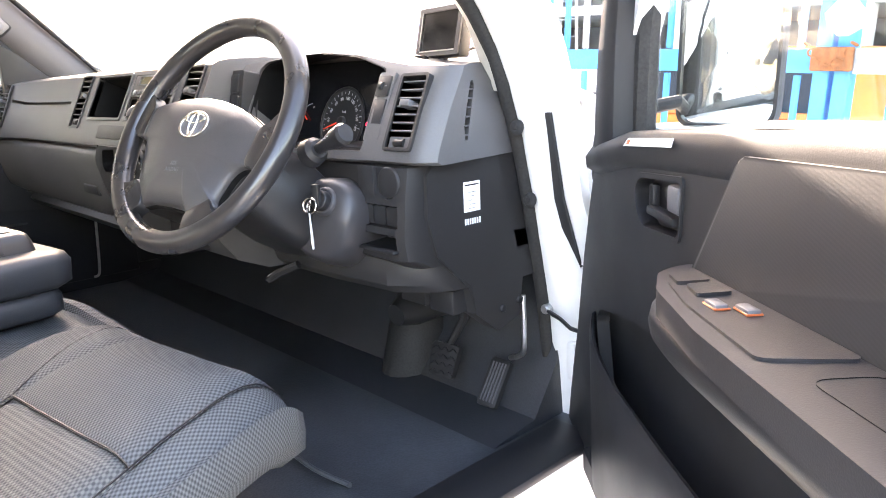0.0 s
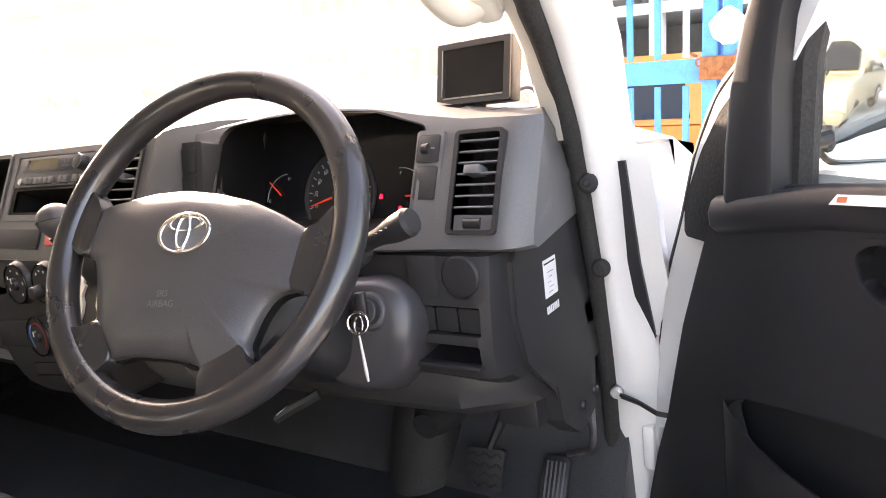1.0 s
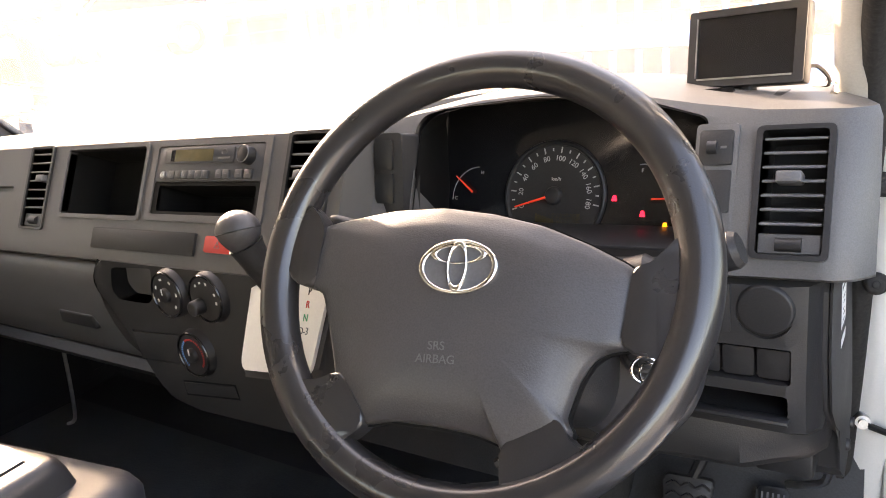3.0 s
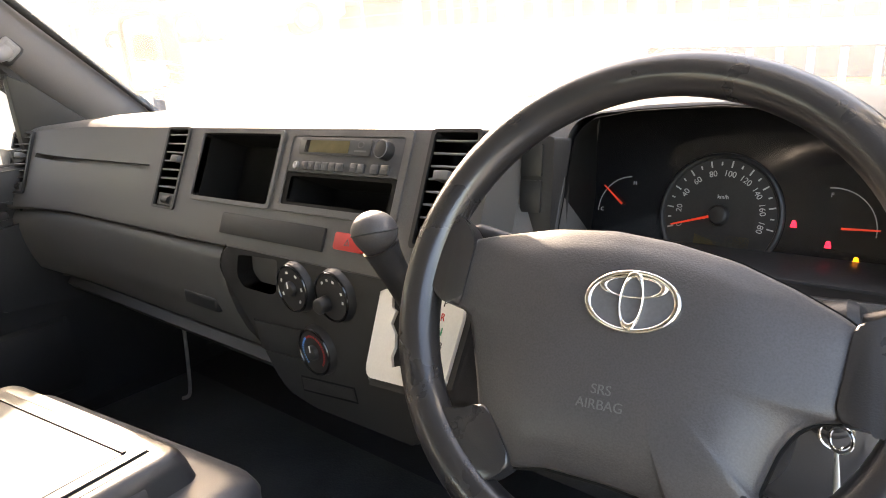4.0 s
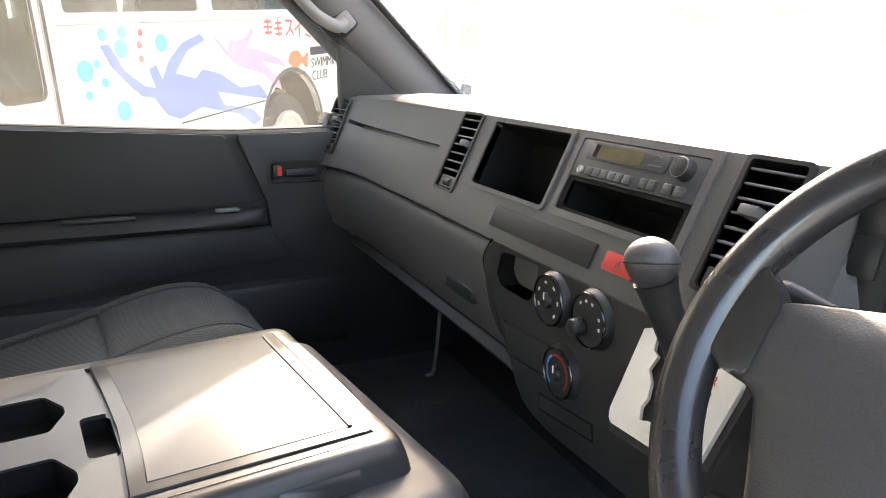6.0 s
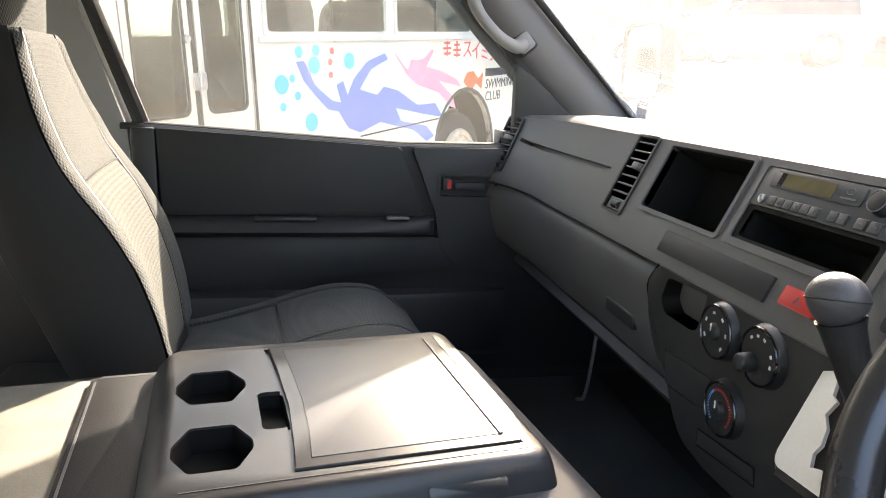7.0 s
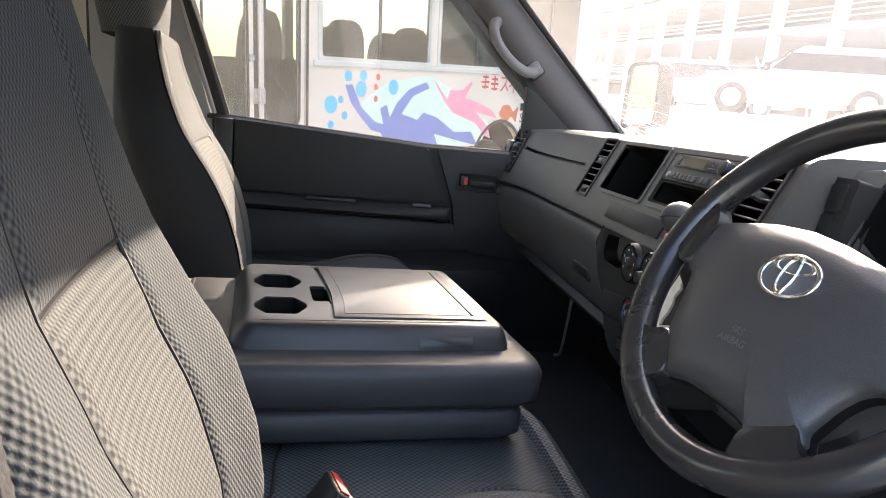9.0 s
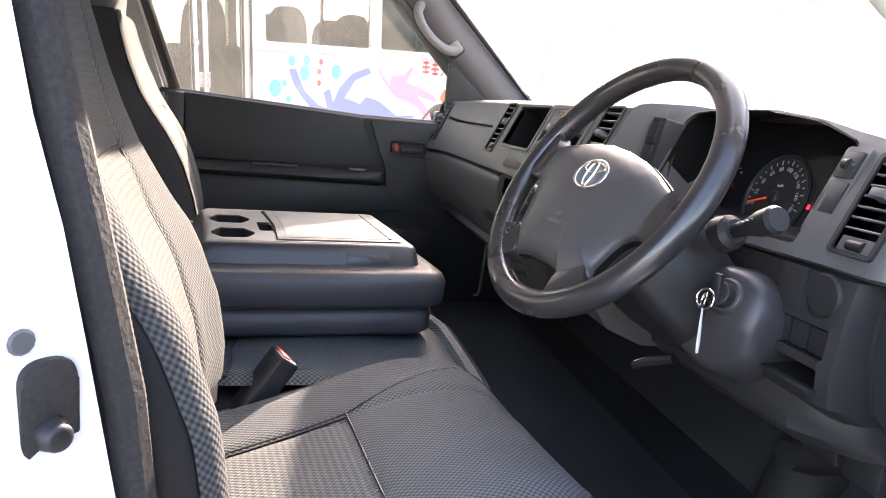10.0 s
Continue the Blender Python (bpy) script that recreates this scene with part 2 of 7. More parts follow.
MIRROR = material("mirror_glass", (0.85, 0.87, 0.86), 0.02, 1.0, stain=0.02)
NEEDLE = glow("gauge_needle", (0.8, 0.06, 0.03), 0.035)
LAMP_RED = glow("warning_lamp", (1.0, 0.02, 0.05), 0.35)
LAMP_AMBER = glow("amber_warning_lamp", (1.0, 0.3, 0.02), 0.3)
INK_DIM = material("odometer_segments", (0.03, 0.028, 0.02), 0.4)
GAUGE = glow("gauge_figures", (0.4, 0.4, 0.4), 0.006)

# ---- building helpers ----
PLACE = {}


def root(name, m, label="", category="", group="", kind=""):
    ob = tagged(new(name), label, category, group, kind)
    ob.empty_display_size = 0.05
    ob.matrix_basis = m
    PLACE[ob.name] = m.copy()
    return ob


def part(name, bm, mat, parent=None, label="", smooth=32, local=False, kind=""):
    """Links a bmesh (in world axes, or local ones) as one mesh object."""
    me = bpy.data.meshes.new(name)
    base = PLACE[parent.name] if parent else Matrix.Identity(4)
    if parent and not local:
        bm.transform(base.inverted())
    bmesh.ops.recalc_face_normals(bm, faces=bm.faces)
    bm.to_mesh(me)
    bm.free()
    me.polygons.foreach_set("use_smooth", [True] * len(me.polygons))
    me.set_sharp_from_angle(angle=radians(smooth))
    if mat:
        me.materials.append(mat)
    ob = new(name, me)
    if parent:
        ob.parent = parent
    PLACE[ob.name] = base
    return tagged(ob, label, kind=kind)


def structure(name, bm, mat, label, category, smooth=32):
    ob = part(name, bm, mat, smooth=smooth)
    return tagged(ob, label, category, kind="structure")


def join(*bms):
    out = bmesh.new()
    for b in bms:
        me = bpy.data.meshes.new("t")
        b.to_mesh(me)
        b.free()
        out.from_mesh(me)
        bpy.data.meshes.remove(me)
    return out


def rbox(x0, x1, y0, y1, z0, z1, r=0.0, seg=2, m=None):
    bm = bmesh.new()
    bmesh.ops.create_cube(bm, size=1)
    for v in bm.verts:
        v.co = Vector((x0 + (v.co.x + 0.5) * (x1 - x0), y0 + (v.co.y + 0.5) * (y1 - y0), z0 + (v.co.z + 0.5) * (z1 - z0)))
    if r:
        bmesh.ops.bevel(bm, geom=bm.edges[:], offset=r, segments=seg, profile=0.5, affect="EDGES", clamp_overlap=True)
    if m:
        bm.transform(m)
    return bm


def disc(r1, r2, h, seg=32, m=None, r=0.0, caps=True):
    """A (tapered) cylinder along local z from 0 to h, with its far rim rounded by r."""
    bm = bmesh.new()
    bmesh.ops.create_cone(bm, cap_ends=caps, segments=seg, radius1=r1, radius2=r2, depth=h)
    bmesh.ops.translate(bm, vec=(0, 0, h / 2), verts=bm.verts)
    if r:
        es = [e for e in bm.edges if all(v.co.z > h - 1e-5 for v in e.verts)]
        bmesh.ops.bevel(bm, geom=es, offset=r, segments=3, profile=0.5, affect="EDGES", clamp_overlap=True)
    if m:
        bm.transform(m)
    return bm


def ring(R, r, m=None, n=48, k=12, squash=1.0, arc=None):
    """A torus, or an arc of one (degrees), in the local xy plane."""
    bm = bmesh.new()
    a0, a1 = (0, 360) if arc is None else arc
    steps = n if arc is None else n + 1
    rows = []
    for i in range(steps):
        a = radians(a0 + (a1 - a0) * i / n)
        rows.append([bm.verts.new(((R + r * math.cos(b)) * math.cos(a), (R + r * math.cos(b)) * math.sin(a), r * squash * math.sin(b)))
                     for b in (2 * math.pi * j / k for j in range(k))])
    for i in range(n):
        p, q = rows[i], rows[(i + 1) % steps]
        for j in range(k):
            bm.faces.new((p[j], q[j], q[(j + 1) % k], p[(j + 1) % k]))
    if arc is not None:
        bm.faces.new(rows[0])
        bm.faces.new(rows[-1][::-1])
    if m:
        bm.transform(m)
    return bm


def tube(points, r, k=8, flat=1.0, smooth_steps=0):
    """A rod swept along points (metres); r may be a list."""
    pts = [Vector(p) for p in points]
    if smooth_steps:
        dense = []
        for i in range(len(pts) - 1):
            a, b, c, d = pts[max(i - 1, 0)], pts[i], pts[i + 1], pts[min(i + 2, len(pts) - 1)]
            for s in range(smooth_steps):
                t = s / smooth_steps
                dense.append(0.5 * (2 * b + (c - a) * t + (2 * a - 5 * b + 4 * c - d) * t * t + (3 * b - a - 3 * c + d) * t ** 3))
        dense.append(pts[-1])
        if isinstance(r, (list, tuple)):
            r = [float(v) for v in np.interp(np.linspace(0, len(pts) - 1, len(dense)), range(len(pts)), r)]
        pts = dense
    rs = r if isinstance(r, (list, tuple)) else [r] * len(pts)
    bm = bmesh.new()
    rows, up = [], None
    for i, p in enumerate(pts):
        d = (pts[min(i + 1, len(pts) - 1)] - pts[max(i - 1, 0)]).normalized()
        if up is None:
            up = d.orthogonal().normalized()
        up = (up - d * up.dot(d)).normalized()
        side = d.cross(up)
        rows.append([bm.verts.new(p + rs[i] * (up * math.cos(a) * flat + side * math.sin(a))) for a in (2 * math.pi * j / k for j in range(k))])
    for a, b in zip(rows, rows[1:]):
        for j in range(k):
            bm.faces.new((a[j], a[(j + 1) % k], b[(j + 1) % k], b[j]))
    bm.faces.new(rows[0][::-1])
    bm.faces.new(rows[-1])
    return bm


def loft(sections, closed=True, caps=True):
    """Skins rings of points, all with the same count."""
    bm = bmesh.new()
    rows = [[bm.verts.new(p) for p in s] for s in sections]
    n = len(rows[0])
    for a, b in zip(rows, rows[1:]):
        for j in range(n if closed else n - 1):
            bm.faces.new((a[j], a[(j + 1) % n], b[(j + 1) % n], b[j]))
    if caps and closed:
        bm.faces.new(rows[0][::-1])
        bm.faces.new(rows[-1])
    return bm


def rounded(points, r, k=4):
    """A polygon with its corners rounded by r."""
    out = []
    n = len(points)
    for i in range(n):
        p, a, b = Vector(points[i]), Vector(points[i - 1]), Vector(points[(i + 1) % n])
        u, v = (a - p), (b - p)
        d = min(r, 0.45 * u.length, 0.45 * v.length)
        s, e = p + u.normalized() * d, p + v.normalized() * d
        for j in range(k + 1):
            t = j / k
            out.append(tuple((1 - t) ** 2 * s + 2 * t * (1 - t) * p + t * t * e))
    return out


def rect(x0, x1, y0, y1, r=0.0, k=4):
    pts = [(x0, y0), (x1, y0), (x1, y1), (x0, y1)]
    return rounded(pts, r, k) if r else pts


def slab(outline, z0, z1, m=None, r=0.0, seg=2):
    """A plate with a 2D outline, from local z0 to z1, its upper edge rounded by r."""
    bm = bmesh.new()
    low = [bm.verts.new((x, y, z0)) for x, y in outline]
    high = [bm.verts.new((x, y, z1)) for x, y in outline]
    n = len(low)
    bm.faces.new(low[::-1])
    top = bm.faces.new(high)
    for i in range(n):
        bm.faces.new((low[i], low[(i + 1) % n], high[(i + 1) % n], high[i]))
    if r:
        bmesh.ops.bevel(bm, geom=top.edges[:], offset=r, segments=seg, profile=0.5, affect="EDGES", clamp_overlap=True)
    if m:
        bm.transform(m)
    return bm


def frame_plate(outer, inner, z0, z1, m=None):
    """A flat frame between two outlines with the same count of points."""
    bm = bmesh.new()
    rows = [[bm.verts.new((x, y, z)) for x, y in o] for o, z in ((outer, z0), (outer, z1), (inner, z1), (inner, z0))]
    n = len(outer)
    for a, b in zip(rows, rows[1:] + rows[:1]):
        for j in range(n):
            bm.faces.new((a[j], a[(j + 1) % n], b[(j + 1) % n], b[j]))
    if m:
        bm.transform(m)
    return bm


def tray(outline, depth, m=None, lip=0.0):
    """An open pocket: walls and a bottom, sunk from local z = lip to -depth."""
    bm = bmesh.new()
    a = [bm.verts.new((x, y, lip)) for x, y in outline]
    b = [bm.verts.new((x, y, -depth)) for x, y in outline]
    n = len(a)
    for i in range(n):
        bm.faces.new((a[i], b[i], b[(i + 1) % n], a[(i + 1) % n]))
    bm.faces.new(b)
    if m:
        bm.transform(m)
    return bm


def axes(o, x, y):
    """A pose with its origin at o, its x along x and its y near y."""
    x = Vector(x).normalized()
    z = x.cross(Vector(y)).normalized()
    y = z.cross(x)
    return Matrix(((x.x, y.x, z.x, o[0]), (x.y, y.y, z.y, o[1]), (x.z, y.z, z.z, o[2]), (0, 0, 0, 1)))


def cut(bm, cutters):
    """Takes the cutters' solids out of bm."""
    ob = new("blank", bpy.data.meshes.new("blank"))
    bmesh.ops.recalc_face_normals(bm, faces=bm.faces)
    bm.to_mesh(ob.data)
    bm.free()
    tools = []
    for c in cutters:
        bmesh.ops.recalc_face_normals(c, faces=c.faces)
        t = new("cutter", bpy.data.meshes.new("cutter"))
        c.to_mesh(t.data)
        c.free()
        mod = ob.modifiers.new("b", "BOOLEAN")
        mod.object, mod.operation, mod.solver = t, "DIFFERENCE", "EXACT"
        tools.append(t)
    bpy.context.view_layer.update()
    got = bpy.data.meshes.new_from_object(ob.evaluated_get(bpy.context.evaluated_depsgraph_get()))
    out = bmesh.new()
    out.from_mesh(got)
    for t in tools + [ob]:
        d = t.data
        bpy.data.objects.remove(t)
        bpy.data.meshes.remove(d)
    bpy.data.meshes.remove(got)
    return out


def lettering(name, words, size, m, mat, parent, depth=0.0004, align="CENTER"):
    cu = bpy.data.curves.new(name, "FONT")
    cu.body, cu.size, cu.extrude = words, size, depth
    cu.align_x, cu.align_y = align, "CENTER"
    ob = new("letters", cu)
    bpy.context.view_layer.update()
    me = bpy.data.meshes.new_from_object(ob.evaluated_get(bpy.context.evaluated_depsgraph_get()))
    bpy.data.objects.remove(ob)
    bpy.data.curves.remove(cu)
    bm = bmesh.new()
    bm.from_mesh(me)
    bpy.data.meshes.remove(me)
    bm.transform(m)
    return part(name, bm, mat, parent)


def lerp_table(x, table):
    return float(np.interp(x, [t[0] for t in table], [t[1] for t in table]))

# ---- the van's shell ----
FLOOR_Z = 0.75
structure("floor", rbox(-0.9, 0.87, -1.6, 1.32, FLOOR_Z - 0.04, FLOOR_Z), FLOOR, "black rubber cab floor mat worn and dusty", "floor")
structure("wall_front", join(rbox(-0.9, 0.84, 1.26, 1.32, FLOOR_Z, 1.3),
                             loft([[(x, 1.27, 0.74), (x, 1.05, 0.752), (x, 1.155, 0.765), (x, 1.215, 0.85), (x, 1.255, 1.1), (x, 1.27, 1.1)] for x in (-0.86, 0.82)])),
          BULKHEAD, "dark rubber-lined bulkhead in front of the pedals", "wall")
structure("ceiling", rbox(-0.86, 0.86, -1.6, 0.6, 1.96, 2.02), CEIL, "pale fabric headlining of the cab", "ceiling")
roof = loft([[(-0.88, y, 1.9), (-0.7, y, 2.03), (0.7, y, 2.03), (0.88, y, 1.9), (0.88, y, 1.93), (0.7, y, 2.06), (-0.7, y, 2.06), (-0.88, y, 1.93)] for y in (-1.65, 0.62)])
structure("roof", roof, BODY, "white painted van roof", "roof")
header = loft([[(x, 0.62, 1.78), (x, 0.5, 1.93), (x, 0.56, 2.05), (x, 0.76, 1.87), (x, 0.74, 1.768)] for x in np.linspace(-0.84, 0.84, 8)])
structure("windscreen_header", header, CEIL, "pale lining over the windscreen", "trim")
# opening cut in the unseen rear end to let fill light reach the dash
structure("wall_rear", cut(rbox(-0.9, 0.9, -1.66, -1.6, 0.7, 2.03), [rbox(-0.68, 0.68, -1.8, -1.5, 1.3, 1.82, 0.05)]), BEIGE, "plain beige rear end of the load space", "wall")
structure("hood", loft([[(x, 1.22, 1.3), (x, 1.5, 1.22), (x, 1.62, 1.0), (x, 1.66, 0.5), (x, 1.34, 0.5), (x, 1.34, 0.7), (x, 1.34, 1.28)] for x in (-0.9, -0.6, 0.6, 0.9)]), BODY,
          "white painted nose of the van", "bonnet")
# windscreen
WS = [(-0.87, 1.03, 1.39), (0.84, 1.04, 1.37), (0.76, 0.56, 1.87), (-0.79, 0.56, 1.87)]
ws = bmesh.new()
rows = []
for i in range(9):
    u = i / 8
    a, b = Vector(WS[0]).lerp(Vector(WS[1]), u), Vector(WS[3]).lerp(Vector(WS[2]), u)
    bow = 0.09 * math.sin(math.pi * u)
    rows.append([ws.verts.new(a.lerp(b, -0.12 + 1.12 * v / 4) + Vector((0, bow + 0.035 + 0.09 * min(1, 1.6 * u), 0))) for v in range(5)])
for i in range(8):
    for j in range(4):
        ws.faces.new((rows[i][j], rows[i + 1][j], rows[i + 1][j + 1], rows[i][j + 1]))
windscreen = structure("window_1", ws, DUSTY, "dusty laminated windscreen with fine scratches", "windscreen")
windscreen.visible_shadow = False


def a_pillar(name, side, rear, front, trim_mat, label):
    """Windscreen pillar with its inner trim, between its rear and front edges."""
    secs = []
    for (ry, z), (fy, fz), inset in zip(rear, front, (0.0, 0.004, 0.02, 0.045, 0.09)):
        x = side * (0.825 - inset)
        q = side
        secs.append([(x + q * 0.03, ry - 0.004, z), (x, ry, z + 0.004), (x - q * 0.018, ry + 0.25 * (fy - ry), z + 0.3 * (fz - z) + 0.004), (x - q * 0.02, ry + 0.6 * (fy - ry), z + 0.6 * (fz - z) + 0.004),
                     (x - q * 0.008, fy - 0.01, fz), (x + q * 0.01, fy + 0.01, fz + 0.01), (x + q * 0.045, fy - 0.02, fz - 0.01)])
    return structure(name, loft(secs), trim_mat, label, "pillar", 50)


a_pillar("pillar_left", -1, ((0.96, 1.32), (0.894, 1.40), (0.735, 1.562), (0.575, 1.724), (0.36, 1.94)), ((1.14, 1.32), (1.055, 1.408), (0.87, 1.58), (0.69, 1.752), (0.5, 1.94)), PILLAR_SHADED,
         "plastic-trimmed windscreen pillar with a grab handle, coloured dark as in shade")
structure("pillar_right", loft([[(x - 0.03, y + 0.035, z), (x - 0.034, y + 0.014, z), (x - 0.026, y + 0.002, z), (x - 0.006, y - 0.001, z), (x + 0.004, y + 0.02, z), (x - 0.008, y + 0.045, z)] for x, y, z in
                                ((0.826, 1.08, 1.32), (0.829, 1.03, 1.42), (0.838, 0.957, 1.49), (0.835, 0.832, 1.62), (0.82, 0.652, 1.8), (0.8, 0.5, 1.95))]), PILLAR_LIT,
          "plastic-trimmed windscreen pillar beside the open door, coloured pale as if lit", "pillar", 50)

structure("door_seal_left", tube([(-0.842, 0.95, 1.325), (-0.838, 0.885, 1.395), (-0.832, 0.727, 1.557), (-0.818, 0.567, 1.719), (-0.79, 0.44, 1.8), (-0.77, 0.3, 1.835)], [0.02, 0.017, 0.017, 0.017, 0.015, 0.012], 10, smooth_steps=6), RUBBER, "black rubber seal round the passenger door opening", "seal", 60)
structure("windscreen_seal", tube([(-0.815, 1.143, 1.325), (-0.814, 1.066, 1.412), (-0.796, 0.882, 1.586), (-0.77, 0.702, 1.758), (-0.726, 0.512, 1.944)], 0.009, 8, smooth_steps=6), RUBBER, "black rubber edge of the windscreen", "seal", 60)
# passenger side wall: rear of the door, load space
structure("pillar_trim_low", rbox(-0.81, -0.793, -0.31, 0.025, 0.75, 1.24, 0.006), BLACK, "black plastic lower trim of the door pillar", "trim")
structure("pillar_gap_seal", tube([(-0.845, -0.312, 0.96), (-0.845, -0.315, 1.4), (-0.845, -0.335, 1.95)], 0.013, 8), RUBBER, "black rubber strip between pillar and side trim", "seal", 60)
structure("pillar_rear_left", loft([[(-0.84, y0, z), (-0.8, y0, z), (-0.8, y1, z), (-0.84, y1, z), (-0.9, y1, z), (-0.9, y0, z)] for z, y0, y1 in
                                   ((0.75, -0.3, 0.02), (1.33, -0.3, -0.01), (1.7, -0.32, -0.13), (1.95, -0.33, -0.21))]), PILLAR,
          "grey trimmed door pillar behind the passenger seat", "pillar")
lining = cut(rbox(-0.9, -0.86, -1.6, -0.3, 0.96, 1.95),
             [slab(rounded([(-1.5, 1.32), (-0.52, 1.32), (-0.43, 1.45), (-0.40, 1.85), (-1.5, 1.85)], 0.06), -1.0, -0.8, axes((0, 0, 0), (0, 1, 0), (0, 0, 1)))])
structure("wall_left", lining, BEIGE, "beige moulded side trim of the load space with a window opening", "wall")
structure("window_2", rbox(-0.885, -0.881, -1.5, -0.4, 1.3, 1.86), SIDE_GLASS, "side window of the load space", "window").visible_shadow = False
structure("window_2_seal", frame_plate(rounded([(-1.52, 1.30), (-0.51, 1.30), (-0.415, 1.45), (-0.385, 1.87), (-1.52, 1.87)], 0.06),
                                       rounded([(-1.49, 1.325), (-0.525, 1.325), (-0.437, 1.455), (-0.408, 1.845), (-1.49, 1.845)], 0.06), -0.015, 0.0,
                                       axes((-0.852, 0, 0), (0, 1, 0), (0, 0, 1))), RUBBER, "black rubber window seal", "trim")
structure("wall_left_lower", rbox(-0.88, -0.855, -1.6, -0.33, 0.75, 0.955, 0.002), PLYWOOD, "orange varnished plywood lining of the load space", "panel")
structure("trim_left", rbox(-0.87, -0.848, -0.33, -0.315, 0.75, 1.0), STEEL, "pale metal edge of the plywood lining", "trim")
# out of view; added with its opening as a source of fill light
structure("window_3", rbox(-0.7, 0.7, -1.632, -1.628, 1.28, 1.84), SIDE_GLASS, "unseen tailgate window added to let fill light into the cab", "window").visible_shadow = False
structure("wall_right", rbox(0.87, 0.92, -1.6, 0.1, 0.6, 1.95), BODY, "white painted van side behind the driver's door", "wall")
structure("rocker_left", rbox(-0.95, -0.8, -1.6, 1.3, 0.6, 0.8, 0.01), BLACK, "dark trimmed sill of the passenger door", "sill")
structure("rocker_right", rbox(0.8, 0.92, 0.1, 1.2, 0.6, 0.742, 0.012), BODY, "white painted door sill", "sill")
structure("sill_tread", rbox(0.835, 0.93, 0.3, 1.19, 0.744, 0.762, 0.006), TRIM, "black plastic scuff plate along the door sill", "sill")
# driver's rear door pillar
jamb = [(0.9103, 0.2431), (0.9347, 0.2517), (0.9608, 0.2256), (0.9956, 0.1865), (1.0043, 0.0908), (0.8912, 0.0908), (0.8738, 0.1691), (0.8868, 0.2213)]
structure("pillar_rear_right", loft([[(x, y + dy, z) for x, y in jamb] for z, dy in [(0.653, 0.055), (1.086, 0.0235), (1.194, 0.006), (1.264, -0.006), (1.328, -0.021), (1.389, -0.031), (1.958, -0.16)]]), BODY,
          "white painted door pillar with a black door switch", "pillar", 60)
lips = [Vector(q) for q in ((0.9075, 0.30, 0.801), (0.9075, 0.281, 1.06), (0.9075, 0.272, 1.146), (0.9075, 0.257, 1.224), (0.9075, 0.243, 1.294), (0.9065, 0.229, 1.36), (0.905, 0.219, 1.41), (0.8912, 0.11, 1.8711))]
lip_line = []
for a, b in zip(lips, lips[1:]):
    m = max(2, int((b - a).length / 0.0028))
    lip_line += [a.lerp(b, k / m) for k in range(m)]
structure("door_seal_rear", tube(lip_line, [0.0156 if k % 2 else 0.0152 for k in range(len(lip_line))], 10), RUBBER,
          "black ribbed rubber seal round the door opening", "seal", 20)
BACK = [(0.62, 0.03), (0.95, 0.028), (1.15, 0.032), (1.27, 0.02), (1.38, 0.005), (1.45, 0.0)]
SEAL = [(0.75, 1.25, 0.752), (0.785, 1.218, 0.8), (0.792, 1.2, 0.85), (0.80, 1.18, 0.95), (0.808, 1.15, 1.05), (0.815, 1.12, 1.15), (0.819, 1.10, 1.25), (0.826, 1.07, 1.34), (0.827, 1.055, 1.38), (0.83, 1.02, 1.43), (0.835, 0.985, 1.46),
        (0.838, 0.955, 1.49), (0.835, 0.83, 1.62), (0.82, 0.65, 1.8), (0.8, 0.5, 1.93)]
structure("door_seal_front", tube([(x, y + lerp_table(z, BACK), z) for x, y, z in SEAL], 0.0125, 10, smooth_steps=6), RUBBER, "black rubber seal along the windscreen pillar", "seal", 60)
# front door jamb, a folded white panel
JAMB = [(0.62, 0.795, 1.22, 0.868), (0.85, 0.8, 1.2, 0.867), (0.95, 0.808, 1.18, 0.87), (1.0, 0.812, 1.165, 0.874), (1.05, 0.816, 1.15, 0.866), (1.1, 0.82, 1.135, 0.857), (1.15, 0.823, 1.12, 0.86), (1.25, 0.828, 1.10, 0.863),
        (1.33, 0.835, 1.075, 0.86), (1.38, 0.836, 1.055, 0.866), (1.43, 0.84, 1.02, 0.876), (1.5, 0.848, 0.95, 0.886), (1.62, 0.845, 0.83, 0.882), (1.8, 0.83, 0.65, 0.866), (1.95, 0.81, 0.5, 0.845)]
secs = []
for z, x0, y0, x1 in JAMB:
    w = x1 - x0
    y0 += lerp_table(z, BACK)
    secs.append([(x0 - 0.02, y0 + 0.012, z), (x0 - 0.004, y0 + 0.004, z), (x0 + 0.2 * w, y0 - 0.006, z), (x0 + 0.5 * w, y0 - 0.004, z), (x0 + 0.72 * w, y0 + 0.004, z), (x0 + 0.84 * w, y0 + 0.016, z),
                 (x1 - 0.003, y0 + 0.024, z), (x1, y0 + 0.034, z), (x1 - 0.006, y0 + 0.13, z), (x0 - 0.03, y0 + 0.13, z)])
structure("door_jamb_front", loft(secs), BODY, "white painted front door jamb with rubber plugs", "pillar", 60)
# solid black strip in place of the shade in the gap
structure("jamb_gap_shade", loft([[(0.85, y - 0.008, z), (0.869, y - 0.006, z), (0.869, y, z), (0.85, y, z)] for y, z in ((1.241, 0.98), (1.223, 1.03), (1.175, 1.15), (1.1435, 1.285))]), BLACK, "black strip for the shaded gap between jamb and hinge face", "gap")
structure("hinge_face", loft([[(0.85, y, z), (0.895, y + 0.01, z), (0.895, y + 0.03, z), (0.85, y + 0.03, z)] for y, z in ((1.27, 0.8), (1.235, 1.0), (1.175, 1.15), (1.14, 1.3))]), BODY, "white painted hinge face behind the door jamb", "panel")
